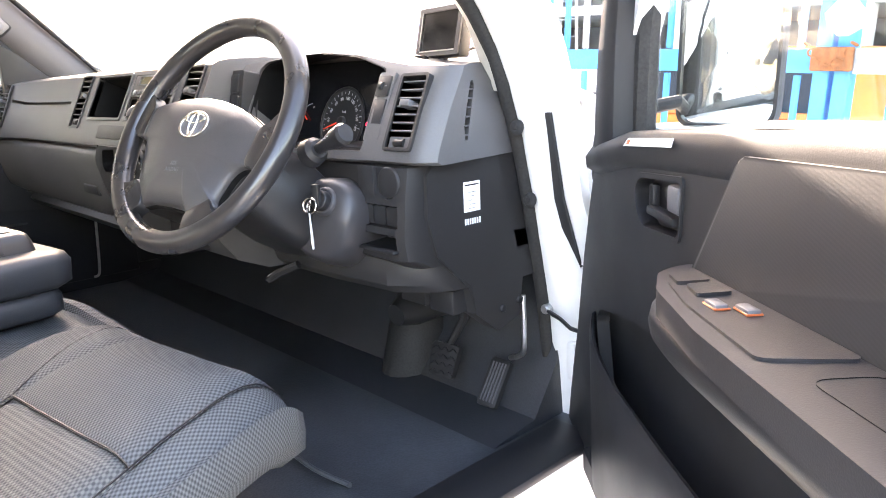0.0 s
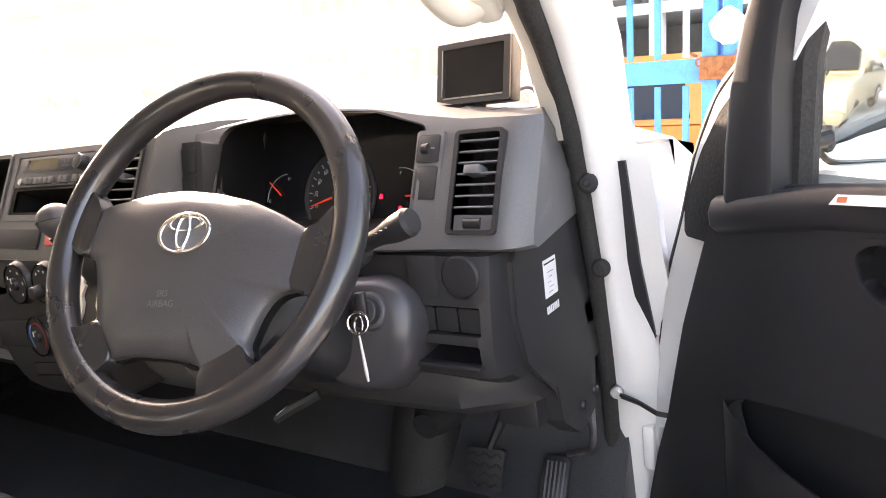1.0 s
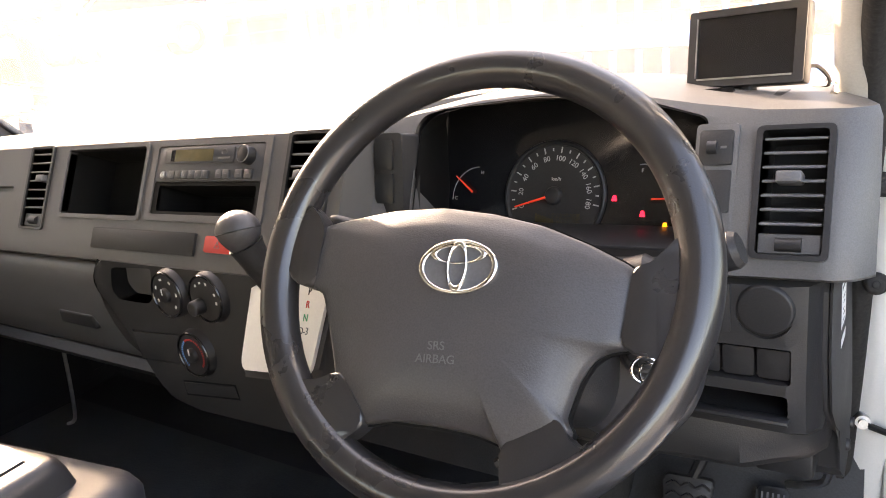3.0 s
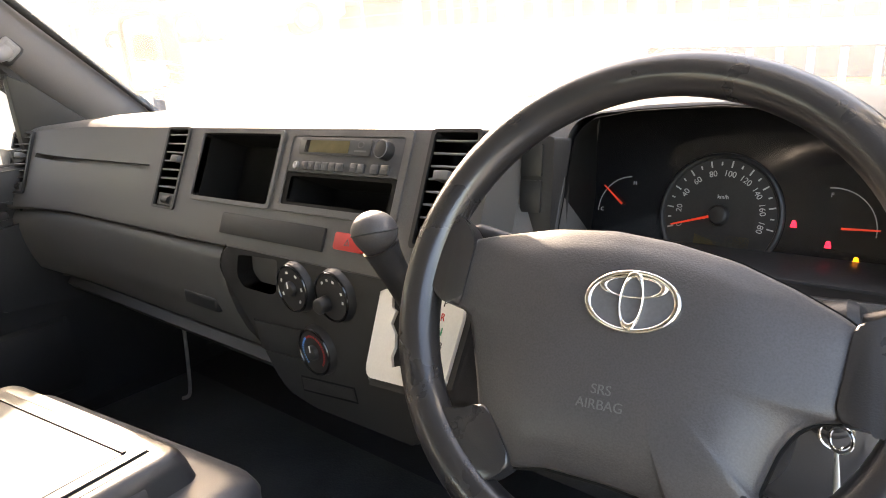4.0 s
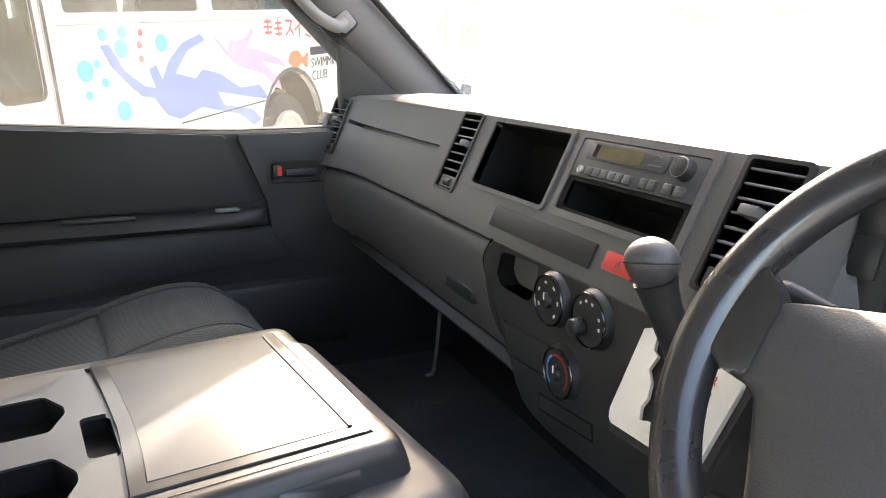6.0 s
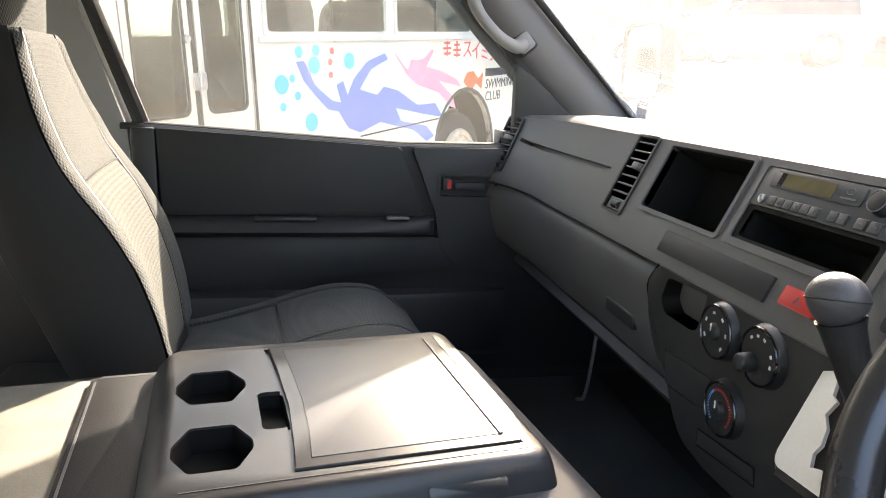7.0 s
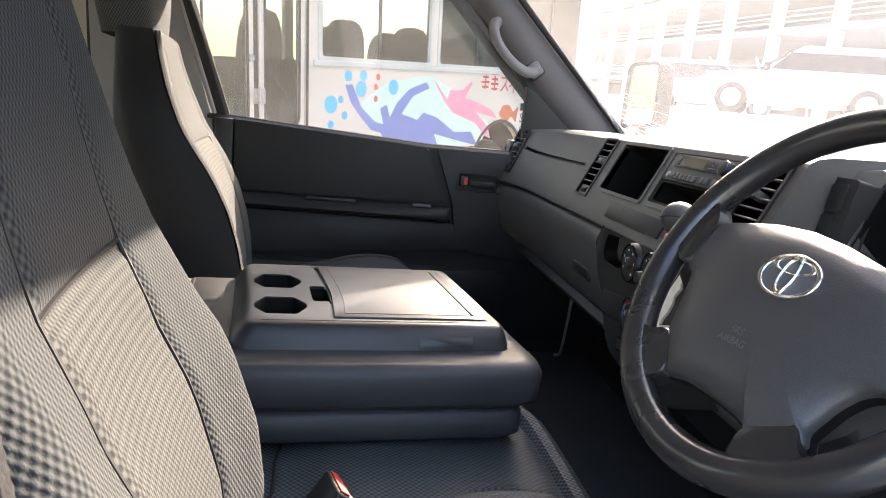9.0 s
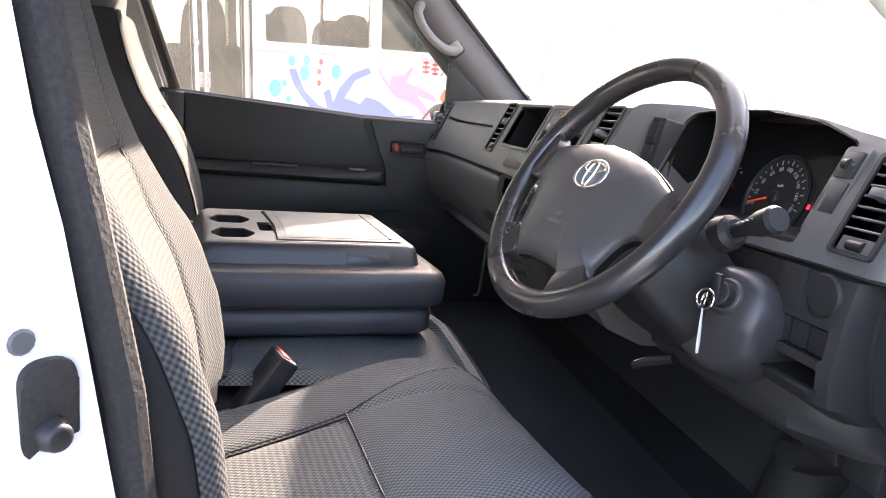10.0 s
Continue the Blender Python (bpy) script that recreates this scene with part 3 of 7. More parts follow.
structure("wing_right", loft([[(0.9, y, z0), (0.93, y, z0), (0.9, y, z1), (0.84, y, z1 + 0.02)] for y, z0, z1 in ((1.24, 0.5, 1.3), (1.45, 0.55, 1.22), (1.6, 0.6, 1.1))]), BODY,
          "white painted front wing beside the hinge", "wing")

# ---- dashboard ----
dash = root("dashboard", pose(0, 0.95, 1.0), "dark grey grained plastic dashboard across the cab", "dashboard")
FACE = axes((0, 0.79, 1.25), (1, 0, 0), (0, 0.48, 1))
LOW = axes((0, 0.782, 0), (1, 0, 0), (0, 0, 1))
DRV = axes((0, 0.957 - 0.44 * 1.345, 0), (1, 0, 0), (0, 0.44, 1))


def fv(z):
    return (z - 1.25) * 1.1092


def dv(z):
    return z * 1.0925


def dash_section(x):
    end = max(0.0, (-x - 0.66) / 0.14)
    top = 1.389 - 0.008 * end
    back = -0.043 * end
    y = lambda z: 0.79 + 0.48 * (z - 1.25) + back
    mid = min(1.0, max(0.0, (x + 0.12) / 0.1))
    return [(1.24, 1.33), (1.12, top - 0.006), (0.95, top + 0.002), (y(1.389) + 0.024, top), (y(1.386) + 0.008, top - 0.003), (y(1.381), top - 0.009),
            (y(1.245), 1.245), (y(1.236) + 0.002, 1.236), (y(1.23) + 0.012, 1.2305), (0.803 + back, 1.228), (0.806 + back, 1.2), (0.812 + back, 1.13), (0.83, 1.08), (0.86, 1.04), (0.92, 1.015), (1.24, 1.0)]


body = loft([[(x, y, z) for y, z in dash_section(x)] for x in (-0.815, -0.8, -0.76, -0.7, -0.6, -0.45, -0.3, -0.12, -0.02, 0.2, 0.3, 0.385)])
holes = []
for x0, x1, z0, z1 in ((0.066, 0.268, 1.293, 1.373), (-0.15, 0.044, 1.289, 1.375), (-0.256, -0.192, 1.268, 1.379), (0.303, 0.366, 1.27, 1.379)):
    holes.append(slab(rect(x0, x1, fv(z0), fv(z1), 0.005), -0.075, 0.02, FACE))
END_FACE = axes((-0.775, 0.754, 1.25), (1, 0.28, 0), (0, 0.48, 1))
holes.append(slab(rect(-0.028, 0.028, fv(1.262), fv(1.374), 0.005), -0.075, 0.03, END_FACE))
holes.append(slab(rect(-0.745, -0.3, fv(1.318), fv(1.326), 0.002), -0.012, 0.05, FACE))
part("dash_shell", cut(body, holes), DASH, dash)


def vent(m, x0, x1, v0, v1, slats, parent, knob=0.5, shut=True):
    """A louvred air outlet in the plane of m."""
    v = part("air_vent", join(frame_plate(rect(x0 - 0.005, x1 + 0.005, v0 - 0.004, v1 + 0.004, 0.006), rect(x0, x1, v0, v1, 0.004), -0.03, 0.003, m),
                              tray(rect(x0, x1, v0, v1, 0.004), 0.055, m)), BLACK, parent, "black louvred air outlet")
    foot = v1 - v0
    base = v0 + (0.2 * foot if shut else 0.03 * foot)
    for i in range(slats):
        s = base + (v1 - base) * (i + 0.5) / slats
        part("slat", rbox(x0 + 0.001, x1 - 0.001, -0.0012, 0.0012, -0.009, 0.007, 0.0008, 1, m @ pose(0, s, -0.006, 14)), GREY, v)
    kx = x0 + (x1 - x0) * knob
    ks = base + (v1 - base) * 0.52
    part("knob", rbox(kx - 0.010, kx + 0.010, ks - 0.005, ks + 0.005, -0.012, 0.008, 0.002, 2, m), GREY, v)
    if shut:
        part("shutter_panel", rbox(x0 + 0.001, x1 - 0.001, v0 + 0.001, v0 + 0.17 * foot, -0.012, -0.002, 0.001, 1, m), DASH, v)
        part("shutter_wheel", disc(0.006, 0.006, 0.02, 20, m @ pose(0.5 * (x0 + x1) - 0.01, v0 + 0.085 * foot, -0.003, 0, 90, 0)), BLACK, v, "ribbed thumb wheel")
    return v


vent(FACE, -0.253, -0.195, fv(1.271), fv(1.377), 7, dash, 0.7)
vent(FACE, 0.306, 0.363, fv(1.273), fv(1.377), 7, dash, 0.4)
vent(END_FACE, -0.026, 0.026, fv(1.265), fv(1.372), 7, dash, 0.5)
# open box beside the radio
# its inner shade is coloured in, not left to the light
part("storage_box", join(tray(rect(-0.148, 0.042, fv(1.291), fv(1.373), 0.005), 0.07, FACE)), HOLE, dash, "empty open box, near-black for the shade inside")
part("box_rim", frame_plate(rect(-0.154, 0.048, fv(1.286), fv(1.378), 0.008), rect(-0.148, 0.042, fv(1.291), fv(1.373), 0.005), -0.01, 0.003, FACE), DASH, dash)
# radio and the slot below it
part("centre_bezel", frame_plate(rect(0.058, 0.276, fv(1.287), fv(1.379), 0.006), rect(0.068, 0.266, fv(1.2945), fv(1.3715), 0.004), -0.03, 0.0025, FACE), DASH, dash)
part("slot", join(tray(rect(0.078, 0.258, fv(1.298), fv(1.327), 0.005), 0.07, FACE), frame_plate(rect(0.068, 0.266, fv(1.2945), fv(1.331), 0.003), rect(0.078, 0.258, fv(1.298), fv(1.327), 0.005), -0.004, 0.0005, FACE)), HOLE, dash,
     "empty storage slot, near-black for the shade inside")
radio = root("car_radio", FACE @ pose(0.166, fv(1.352), 0), "dark grey car radio with a small amber display", "radio")
part("faceplate", slab(rect(0.0685, 0.2655, fv(1.3315), fv(1.371), 0.003), -0.05, 0.0015, FACE, 0.001), RADIO, radio)
part("display_surround", slab(rect(0.085, 0.215, fv(1.3515), fv(1.3685), 0.003), 0.0015, 0.003, FACE, 0.0006), BUTTON, radio)
part("display", slab(rect(0.105, 0.178, fv(1.3535), fv(1.3665), 0.001), 0.003, 0.0034, FACE), LCD, radio, "dim amber display")
part("dark_glass", slab(rect(0.097, 0.105, fv(1.3535), fv(1.3665)), 0.003, 0.0034, FACE), GLOSS_BLACK, radio)
part("logo_mark", join(ring(0.004, 0.0006, FACE @ pose(0.198, fv(1.3625), 0.0035) @ Matrix.Diagonal((1.2, 0.8, 0.5, 1)), 20, 6), rbox(0.188, 0.208, fv(1.3555), fv(1.3562) + 0.001, 0.003, 0.0034, 0, 1, FACE)), DIM_MARK, radio)
part("socket", join(disc(0.0052, 0.0048, 0.003, 20, FACE @ pose(0.0855, fv(1.3385), 0.001)), ring(0.003, 0.0008, FACE @ pose(0.0855, fv(1.3385), 0.0042), 16, 6)), STEEL, radio)
for i in range(6):
    x = 0.098 + i * 0.0128
    b = part("button", rbox(x, x + 0.0118, fv(1.334), fv(1.343), 0.0, 0.0045, 0.001, 2, FACE), BUTTON, radio)
    part("mark", rbox(x + 0.0045, x + 0.0065, fv(1.337), fv(1.3395), 0.0045, 0.0048, 0, 1, FACE), DIM_MARK, b)
for x, w in ((0.188, 0.011), (0.2, 0.011), (0.222, 0.012), (0.238, 0.0125)):
    b = part("button", rbox(x, x + w, fv(1.334), fv(1.3435), 0.0, 0.0045, 0.001, 2, FACE), BUTTON, radio)
    part("mark", rbox(x + 0.003, x + w - 0.003, fv(1.3385), fv(1.3395), 0.0045, 0.0048, 0, 1, FACE), DIM_MARK, b)
part("volume_knob", join(disc(0.0108, 0.0098, 0.012, 28, FACE @ pose(0.2405, fv(1.3575), 0.001), 0.002)), BLACK, radio)
part("knob_edge", ring(0.0098, 0.0006, FACE @ pose(0.2405, fv(1.3575), 0.0125), 28, 6), GREY, radio)
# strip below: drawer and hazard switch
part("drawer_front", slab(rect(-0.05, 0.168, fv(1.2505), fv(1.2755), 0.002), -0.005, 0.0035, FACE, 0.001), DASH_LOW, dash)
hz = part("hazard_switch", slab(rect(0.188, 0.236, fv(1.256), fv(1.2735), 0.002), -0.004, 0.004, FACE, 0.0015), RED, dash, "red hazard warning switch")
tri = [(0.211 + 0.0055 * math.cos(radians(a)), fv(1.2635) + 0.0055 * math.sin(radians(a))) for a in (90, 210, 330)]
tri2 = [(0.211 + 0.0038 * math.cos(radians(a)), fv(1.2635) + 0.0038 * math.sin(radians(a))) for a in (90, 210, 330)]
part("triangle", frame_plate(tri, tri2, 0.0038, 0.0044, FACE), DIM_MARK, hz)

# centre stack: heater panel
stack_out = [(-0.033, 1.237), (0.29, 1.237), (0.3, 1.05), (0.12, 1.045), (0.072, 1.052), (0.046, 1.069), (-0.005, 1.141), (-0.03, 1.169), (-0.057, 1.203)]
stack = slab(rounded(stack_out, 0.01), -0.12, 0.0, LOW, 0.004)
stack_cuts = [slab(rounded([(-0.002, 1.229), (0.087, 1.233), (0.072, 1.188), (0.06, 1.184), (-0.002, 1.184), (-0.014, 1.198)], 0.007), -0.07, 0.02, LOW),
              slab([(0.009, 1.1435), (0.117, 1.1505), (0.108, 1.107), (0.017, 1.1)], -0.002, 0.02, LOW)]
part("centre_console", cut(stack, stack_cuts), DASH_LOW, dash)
part("stack_pocket", tray(rounded([(-0.002, 1.229), (0.087, 1.233), (0.072, 1.188), (0.06, 1.184), (-0.002, 1.184), (-0.014, 1.198)], 0.007), 0.06, LOW), HOLE, dash, "open coin pocket, near-black for the shade inside")
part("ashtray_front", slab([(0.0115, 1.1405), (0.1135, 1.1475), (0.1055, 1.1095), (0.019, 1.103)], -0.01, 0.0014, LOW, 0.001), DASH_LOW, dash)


stack_rim = [(-0.034, 1.236), (-0.0575, 1.203), (-0.031, 1.169), (-0.006, 1.141), (0.045, 1.069), (0.072, 1.051)]
part("stack_edge", tube([LOW @ Vector((x, z, -0.0035)) for x, z in stack_rim], 0.0022, 6, smooth_steps=4), HOLE, dash)
part("lower_blank", slab([(0.101, 1.082), (0.201, 1.093), (0.204, 1.078), (0.102, 1.066)], -0.004, 0.0016, LOW, 0.001), DASH_LOW, dash)
part("blank_gap", slab([(0.0985, 1.0845), (0.2035, 1.0955), (0.2065, 1.0755), (0.0995, 1.063)], -0.004, 0.0003, LOW), HOLE, dash)


def heater_dial(x, z, knob, marks):
    """A round heater control: bezel, face, knob and printed marks."""
    m = LOW @ pose(x, z, 0.0) @ Matrix.Scale(0.88, 4)
    d = part("heater_dial", join(disc(0.036, 0.033, 0.010, 40, m, 0.002)), BLACK, dash, "round black heater control")
    part("dial_rim", ring(0.0315, 0.0016, m @ pose(0, 0, 0.0105), 40, 6), GLOSS_BLACK, d)
    part("face", disc(0.029, 0.029, 0.0005, 40, m @ pose(0, 0, 0.0102)), BLACK, d)
    if knob == "centre":
        part("knob", join(disc(0.011, 0.0095, 0.006, 28, m @ pose(0, 0, 0.0105), 0.002)), BLACK, d)
        part("pointer", rbox(-0.001, 0.001, 0.002, 0.011, 0.0165, 0.0172, 0, 1, m), WHITE_MARK, d)
    else:
        part("knob", join(disc(0.011, 0.010, 0.016, 28, m @ pose(-0.011, -0.01, 0.0105), 0.003)), BLACK, d)
    for a, mat_, w in marks:
        part("mark", rbox(-w / 2, w / 2, -0.0016, 0.0016, 0.0108, 0.0112, 0, 1, m @ pose(0, 0, 0, 0, 0, a) @ pose(0, 0.0225, 0)), mat_, d)
    return d


heater_dial(0.122, 1.205, "centre", [(a, WHITE_MARK, 0.005) for a in (-135, -85, -35, 15, 65, 115)])
heater_dial(0.196, 1.207, "side", [(a, WHITE_MARK, 0.004) for a in (-100, -70, -20, 10, 40)])
heater_dial(0.147, 1.13, "centre", [(a, BLUE_MARK, 0.0019) for a in range(40, 140, 9)] + [(a, RED, 0.0019) for a in range(-130, 40, 9)])
# gear lever console and gate
gate_q = [(0.252, 0.795, 1.233), (0.357, 0.792, 1.21), (0.402, 0.717, 1.16), (0.276, 0.737, 1.142)]
GM = axes(gate_q[3], Vector(gate_q[2]) - Vector(gate_q[3]), Vector(gate_q[0]) - Vector(gate_q[3]))
gear = root("gear_lever", GM, "automatic gear lever with a round grey knob in a silver gate", "gear lever")
plate_out = rounded([(-0.004, 0.116), (0.096, 0.112), (0.141, 0.088), (0.134, 0.01), (0.006, 0.006)], 0.012)
gate_slot = [(0.024, 0.11), (0.018, 0.097), (0.027, 0.079), (0.037, 0.076), (0.033, 0.063), (0.046, 0.054), (0.052, 0.041), (0.049, 0.032), (0.056, 0.022), (0.068, 0.025), (0.108, 0.03), (0.111, 0.038), (0.096, 0.048), (0.091, 0.062), (0.086, 0.075), (0.08, 0.092), (0.06, 0.1), (0.038, 0.103)]
gate_slot = [(x * 0.86 + 0.003, y) for x, y in gate_slot]
plate = cut(slab(plate_out, -0.004, 0.003, GM, 0.0015), [slab(gate_slot, -0.02, 0.02, GM)])
part("gate_plate", plate, SILVER, gear, "satin silver gate plate")
big = [(x * 1.1 - 0.006, y * 1.16 - 0.008) for x, y in plate_out]
part("gate_surround", slab(big, -0.1, -0.0005, GM, 0.012, 4), DASH_LOW, gear)
part("gate_cavity", slab(gate_slot, -0.03, -0.0002, GM), HOLE, gear)
for i, (ch, mt) in enumerate((("P", BLACK), ("R", RED), ("N", GREEN_MARK), ("D-3", GREY), ("2", GREY), ("L", GREY))):
    lettering("letter", ch, 0.0105, GM @ pose(0.112, 0.09 - 0.013 * i, 0.0032), mt, gear)
part("lever", tube([(0.327, 0.79, 1.175), (0.32, 0.775, 1.225), (0.3135, 0.759, 1.268), (0.311, 0.754, 1.284)], [0.013, 0.0125, 0.0155, 0.0185], 16, smooth_steps=4), BLACK, gear, "thick black tapered lever neck")
knob = bmesh.new()
bmesh.ops.create_uvsphere(knob, u_segments=32, v_segments=20, radius=0.0225)
for v in knob.verts:
    if v.co.z < 0:
        v.co.x *= 1 - 0.42 * (-v.co.z / 0.0225) ** 1.6
        v.co.y *= 1 - 0.42 * (-v.co.z / 0.0225) ** 1.6
        v.co.z *= 1.2
    v.co.z *= 0.92
knob.transform(axes((0.309, 0.75, 1.299), (1, 0.1, 0), (0, 1, -0.1)))
part("knob", knob, PAD, gear, "rounded grey leather-grained knob", 70)
part("knob_seam", ring(0.0222, 0.0009, axes((0.309, 0.75, 1.299), (1, 0.1, 0.2), (0, 1, -0.1)), 32, 6), BLACK, gear)
# glove box
lid_secs = []
for x in (-0.813, -0.8, -0.76, -0.7, -0.6, -0.3, -0.06):
    off = -0.043 * max(0.0, (-x - 0.66) / 0.14)
    lid_secs.append([(x, y + off, z) for y, z in ((0.803, 1.2275), (0.796, 1.223), (0.79, 1.212), (0.788, 1.195), (0.791, 1.165), (0.798, 1.135), (0.809, 1.105), (0.83 - off, 1.07), (0.845, 1.075), (0.845, 1.22))])
part("glovebox_lid", loft(lid_secs), DASH, dash, smooth=50)
part("glovebox_handle", rbox(-0.205, -0.108, 0.794, 0.812, 1.121, 1.146, 0.006, 3), BLACK, dash)
part("glovebox_edge", loft([[(x, 0.825, 1.07), (x, 0.815, 1.058), (x, 0.825, 1.045), (x, 0.855, 1.05), (x, 0.86, 1.07)] for x in np.linspace(-0.78, 0.05, 6)]), DASH_LOW, dash)
part("under_panel", loft([[(x, 0.83, 1.05), (x, 0.84, 1.035), (x, 1.22, 0.98), (x, 1.22, 1.05)] for x in (-0.78, 0.0)]), BLACK, dash)

# driver's side: instrument hood
HT = [(0.37, 1.378), (0.42, 1.386), (0.48, 1.392), (0.55, 1.394), (0.63, 1.386), (0.7, 1.372), (0.75, 1.364), (0.845, 1.36)]
HY = [(0.37, 0.872), (0.4, 0.893), (0.45, 0.915), (0.7, 0.945), (0.75, 0.95), (0.82, 0.952), (0.845, 0.965)]


def hood_section(x):
    top, y = lerp_table(x, HT), lerp_table(x, HY)
    lean = lambda z: y + 0.44 * (z - 1.33)
    edge = max(0.0, (x - 0.815) / 0.03)
    return [(1.25, 1.32), (1.13, top), (1.04, top + 0.001), (lean(top) + 0.03, top), (lean(top) + 0.008, top - 0.003), (lean(top) + 0.001, top - 0.012), (lean(1.3), 1.3), (lean(1.245), 1.245),
            (lean(1.232) + 0.002, 1.231), (lean(1.226) + 0.014, 1.226), (1.25, 1.226)]


xs = [0.37, 0.385, 0.41, 0.44, 0.48, 0.52, 0.56, 0.6, 0.64, 0.67, 0.7, 0.72, 0.75, 0.78, 0.8, 0.815, 0.828, 0.836, 0.84]
hood_body = loft([[(x, y + (0.012 * max(0, (x - 0.815) / 0.025) ** 2), z) for y, z in hood_section(x)] for x in xs])
open_c = rounded([(0.421, 1.243), (0.705, 1.243), (0.708, 1.358), (0.64, 1.379), (0.55, 1.3885), (0.47, 1.386), (0.432, 1.38), (0.421, 1.366)], 0.008)
flare = lambda x, d: x - (d if x < 0.45 else 0.0)
hood_cuts = [loft([[(x, 0.7, z) for x, z in open_c], [(x, 0.9, z) for x, z in open_c], [(flare(x, 0.05), 1.05, z) for x, z in open_c]]),
             slab(rect(0.752, 0.806, dv(1.247), dv(1.347), 0.003), -0.07, 0.05, DRV)]
SIDE = axes((0.84, 0, 0), (0, 1, 0), (0, 0, 1))
side_vent = rounded([(0.99, 1.255), (1.0, 1.255), (1.033, 1.33), (1.028, 1.338), (1.018, 1.335), (0.988, 1.275)], 0.003)
hood_cuts.append(slab(side_vent, -0.02, 0.05, SIDE))


def taper(bm):
    # the hood's end draws in towards the windscreen
    for v in bm.verts:
        if v.co.x > 0.79 and v.co.y > 0.985:
            v.co.x -= 0.5 * min(0.11, v.co.y - 0.985) * min(1.0, (v.co.x - 0.79) / 0.04)
    return bm


part("instrument_hood", taper(cut(hood_body, hood_cuts)), DASH, dash)
vent(DRV, 0.754, 0.804, dv(1.249), dv(1.345), 7, dash, 0.45)
sv = part("side_vent", taper(slab(side_vent, -0.022, -0.016, SIDE)), HOLE, dash)
for i in range(6):
    z = 1.262 + i * 0.0125
    part("slat", taper(rbox(0.985 + (z - 1.255) * 0.42, 1.005 + (z - 1.255) * 0.42, z - 0.001, z + 0.001, -0.016, -0.001, 0, 1, SIDE)), GREY, sv)
# instrument cluster
CL = axes((0, 1.005 - 0.3 * 1.28, 0), (1, 0, 0), (0, 0.3, 1))


def cv(z):
    return z * 1.044


cluster = root("instrument_cluster", CL @ pose(0.55, cv(1.28), 0), "black instrument cluster with red needles", "instrument cluster")
part("backplate", slab(rect(0.385, 0.712, cv(1.225), cv(1.376)), -0.01, 0.0, CL), GLOSS_BLACK, cluster)
HUB = (0.5305, cv(1.2755))
speed = part("speedometer", join(ring(0.0585, 0.003, CL @ pose(*HUB, 0.001), 56, 8), disc(0.056, 0.056, 0.001, 48, CL @ pose(*HUB, 0.0))), BLACK, cluster, "round black speedometer")
for i in range(19):
    a = radians(197.5 - 209 * i / 18)
    long = 0.0065 if i % 2 == 0 else 0.0035
    part("tick", rbox(-long / 2, long / 2, -0.0007, 0.0007, 0.0012, 0.0016, 0, 1, CL @ pose(HUB[0] + 0.0505 * math.cos(a), HUB[1] + 0.0505 * math.sin(a), 0, 0, 0, math.degrees(a))), GAUGE, speed)
    if i % 2 == 0:
        lettering("figure", str(10 * i), 0.0082, CL @ pose(HUB[0] + 0.041 * math.cos(a), HUB[1] + 0.041 * math.sin(a), 0.0012, 0, 0, math.degrees(a) - 90), GAUGE, speed, 0.0002)
lettering("unit", "km/h", 0.0055, CL @ pose(HUB[0] + 0.002, HUB[1] + 0.018, 0.0012), GAUGE, speed, 0.0002)
part("hub", disc(0.0105, 0.009, 0.006, 24, CL @ pose(*HUB, 0.001), 0.002), BLACK, speed)
an = radians(196)
part("needle", tube([CL @ Vector((HUB[0] + 0.008 * math.cos(an), HUB[1] + 0.008 * math.sin(an), 0.006)), CL @ Vector((HUB[0] + 0.048 * math.cos(an), HUB[1] + 0.048 * math.sin(an), 0.005))], [0.0015, 0.0009], 6), NEEDLE, speed, "red needle")
part("odometer", slab(rect(0.508, 0.562, cv(1.2415), cv(1.257), 0.001), 0.0, 0.001, CL), LCD, cluster, "dim amber odometer window")
for k in range(4):
    part("odometer_bar", rbox(0.531 + 0.006 * k, 0.535 + 0.006 * k, cv(1.244), cv(1.2505), 0.001, 0.0013, 0, 1, CL), INK_DIM, cluster)
for gx, a0, a1, nd_, letters in ((0.434, 92, 182, 141, (("H", 84), ("C", 176))), (0.63, -6, 96, 2, (("F", 92),))):
    g = part("gauge_arc", ring(0.037, 0.0005, CL @ pose(gx, cv(1.2715), 0.001), 24, 6, 1.0, (a0, a1)), GAUGE, cluster)
    an = radians(nd_)
    part("needle", tube([CL @ Vector((gx + 0.01 * math.cos(an), cv(1.2725) + 0.01 * math.sin(an), 0.004)), CL @ Vector((gx + 0.04 * math.cos(an), cv(1.2725) + 0.04 * math.sin(an), 0.004))], [0.0013, 0.0008], 6), NEEDLE, g, "red needle")
    for ch, a in letters:
        lettering("letter", ch, 0.0058, CL @ pose(gx + 0.0325 * math.cos(radians(a)), cv(1.2715) + 0.0325 * math.sin(radians(a)) - 0.002, 0.001), GAUGE, g, 0.0002)
for x, z, mt in ((0.6, 1.2735, LAMP_RED), (0.6305, 1.2585, LAMP_RED), (0.654, 1.2475, LAMP_AMBER)):
    part("warning_lamp", slab(rounded([(x - 0.003, cv(z) - 0.0032), (x + 0.003, cv(z) - 0.0032), (x + 0.0016, cv(z) + 0.0032), (x - 0.0016, cv(z) + 0.0032)], 0.001), 0.001, 0.0015, CL), mt, cluster, "lit warning lamp")
liner = bmesh.new()
ends = [[liner.verts.new((0.549 + (x - 0.549) * 0.993, y, 1.31 + (z - 1.31) * 0.985)) for x, y, z in line] for line in
        ([(x, lerp_table(x, HY) + 0.44 * (z - 1.33) + 0.004, z) for x, z in open_c], [(flare(x, 0.045), 1.046, z) for x, z in open_c])]
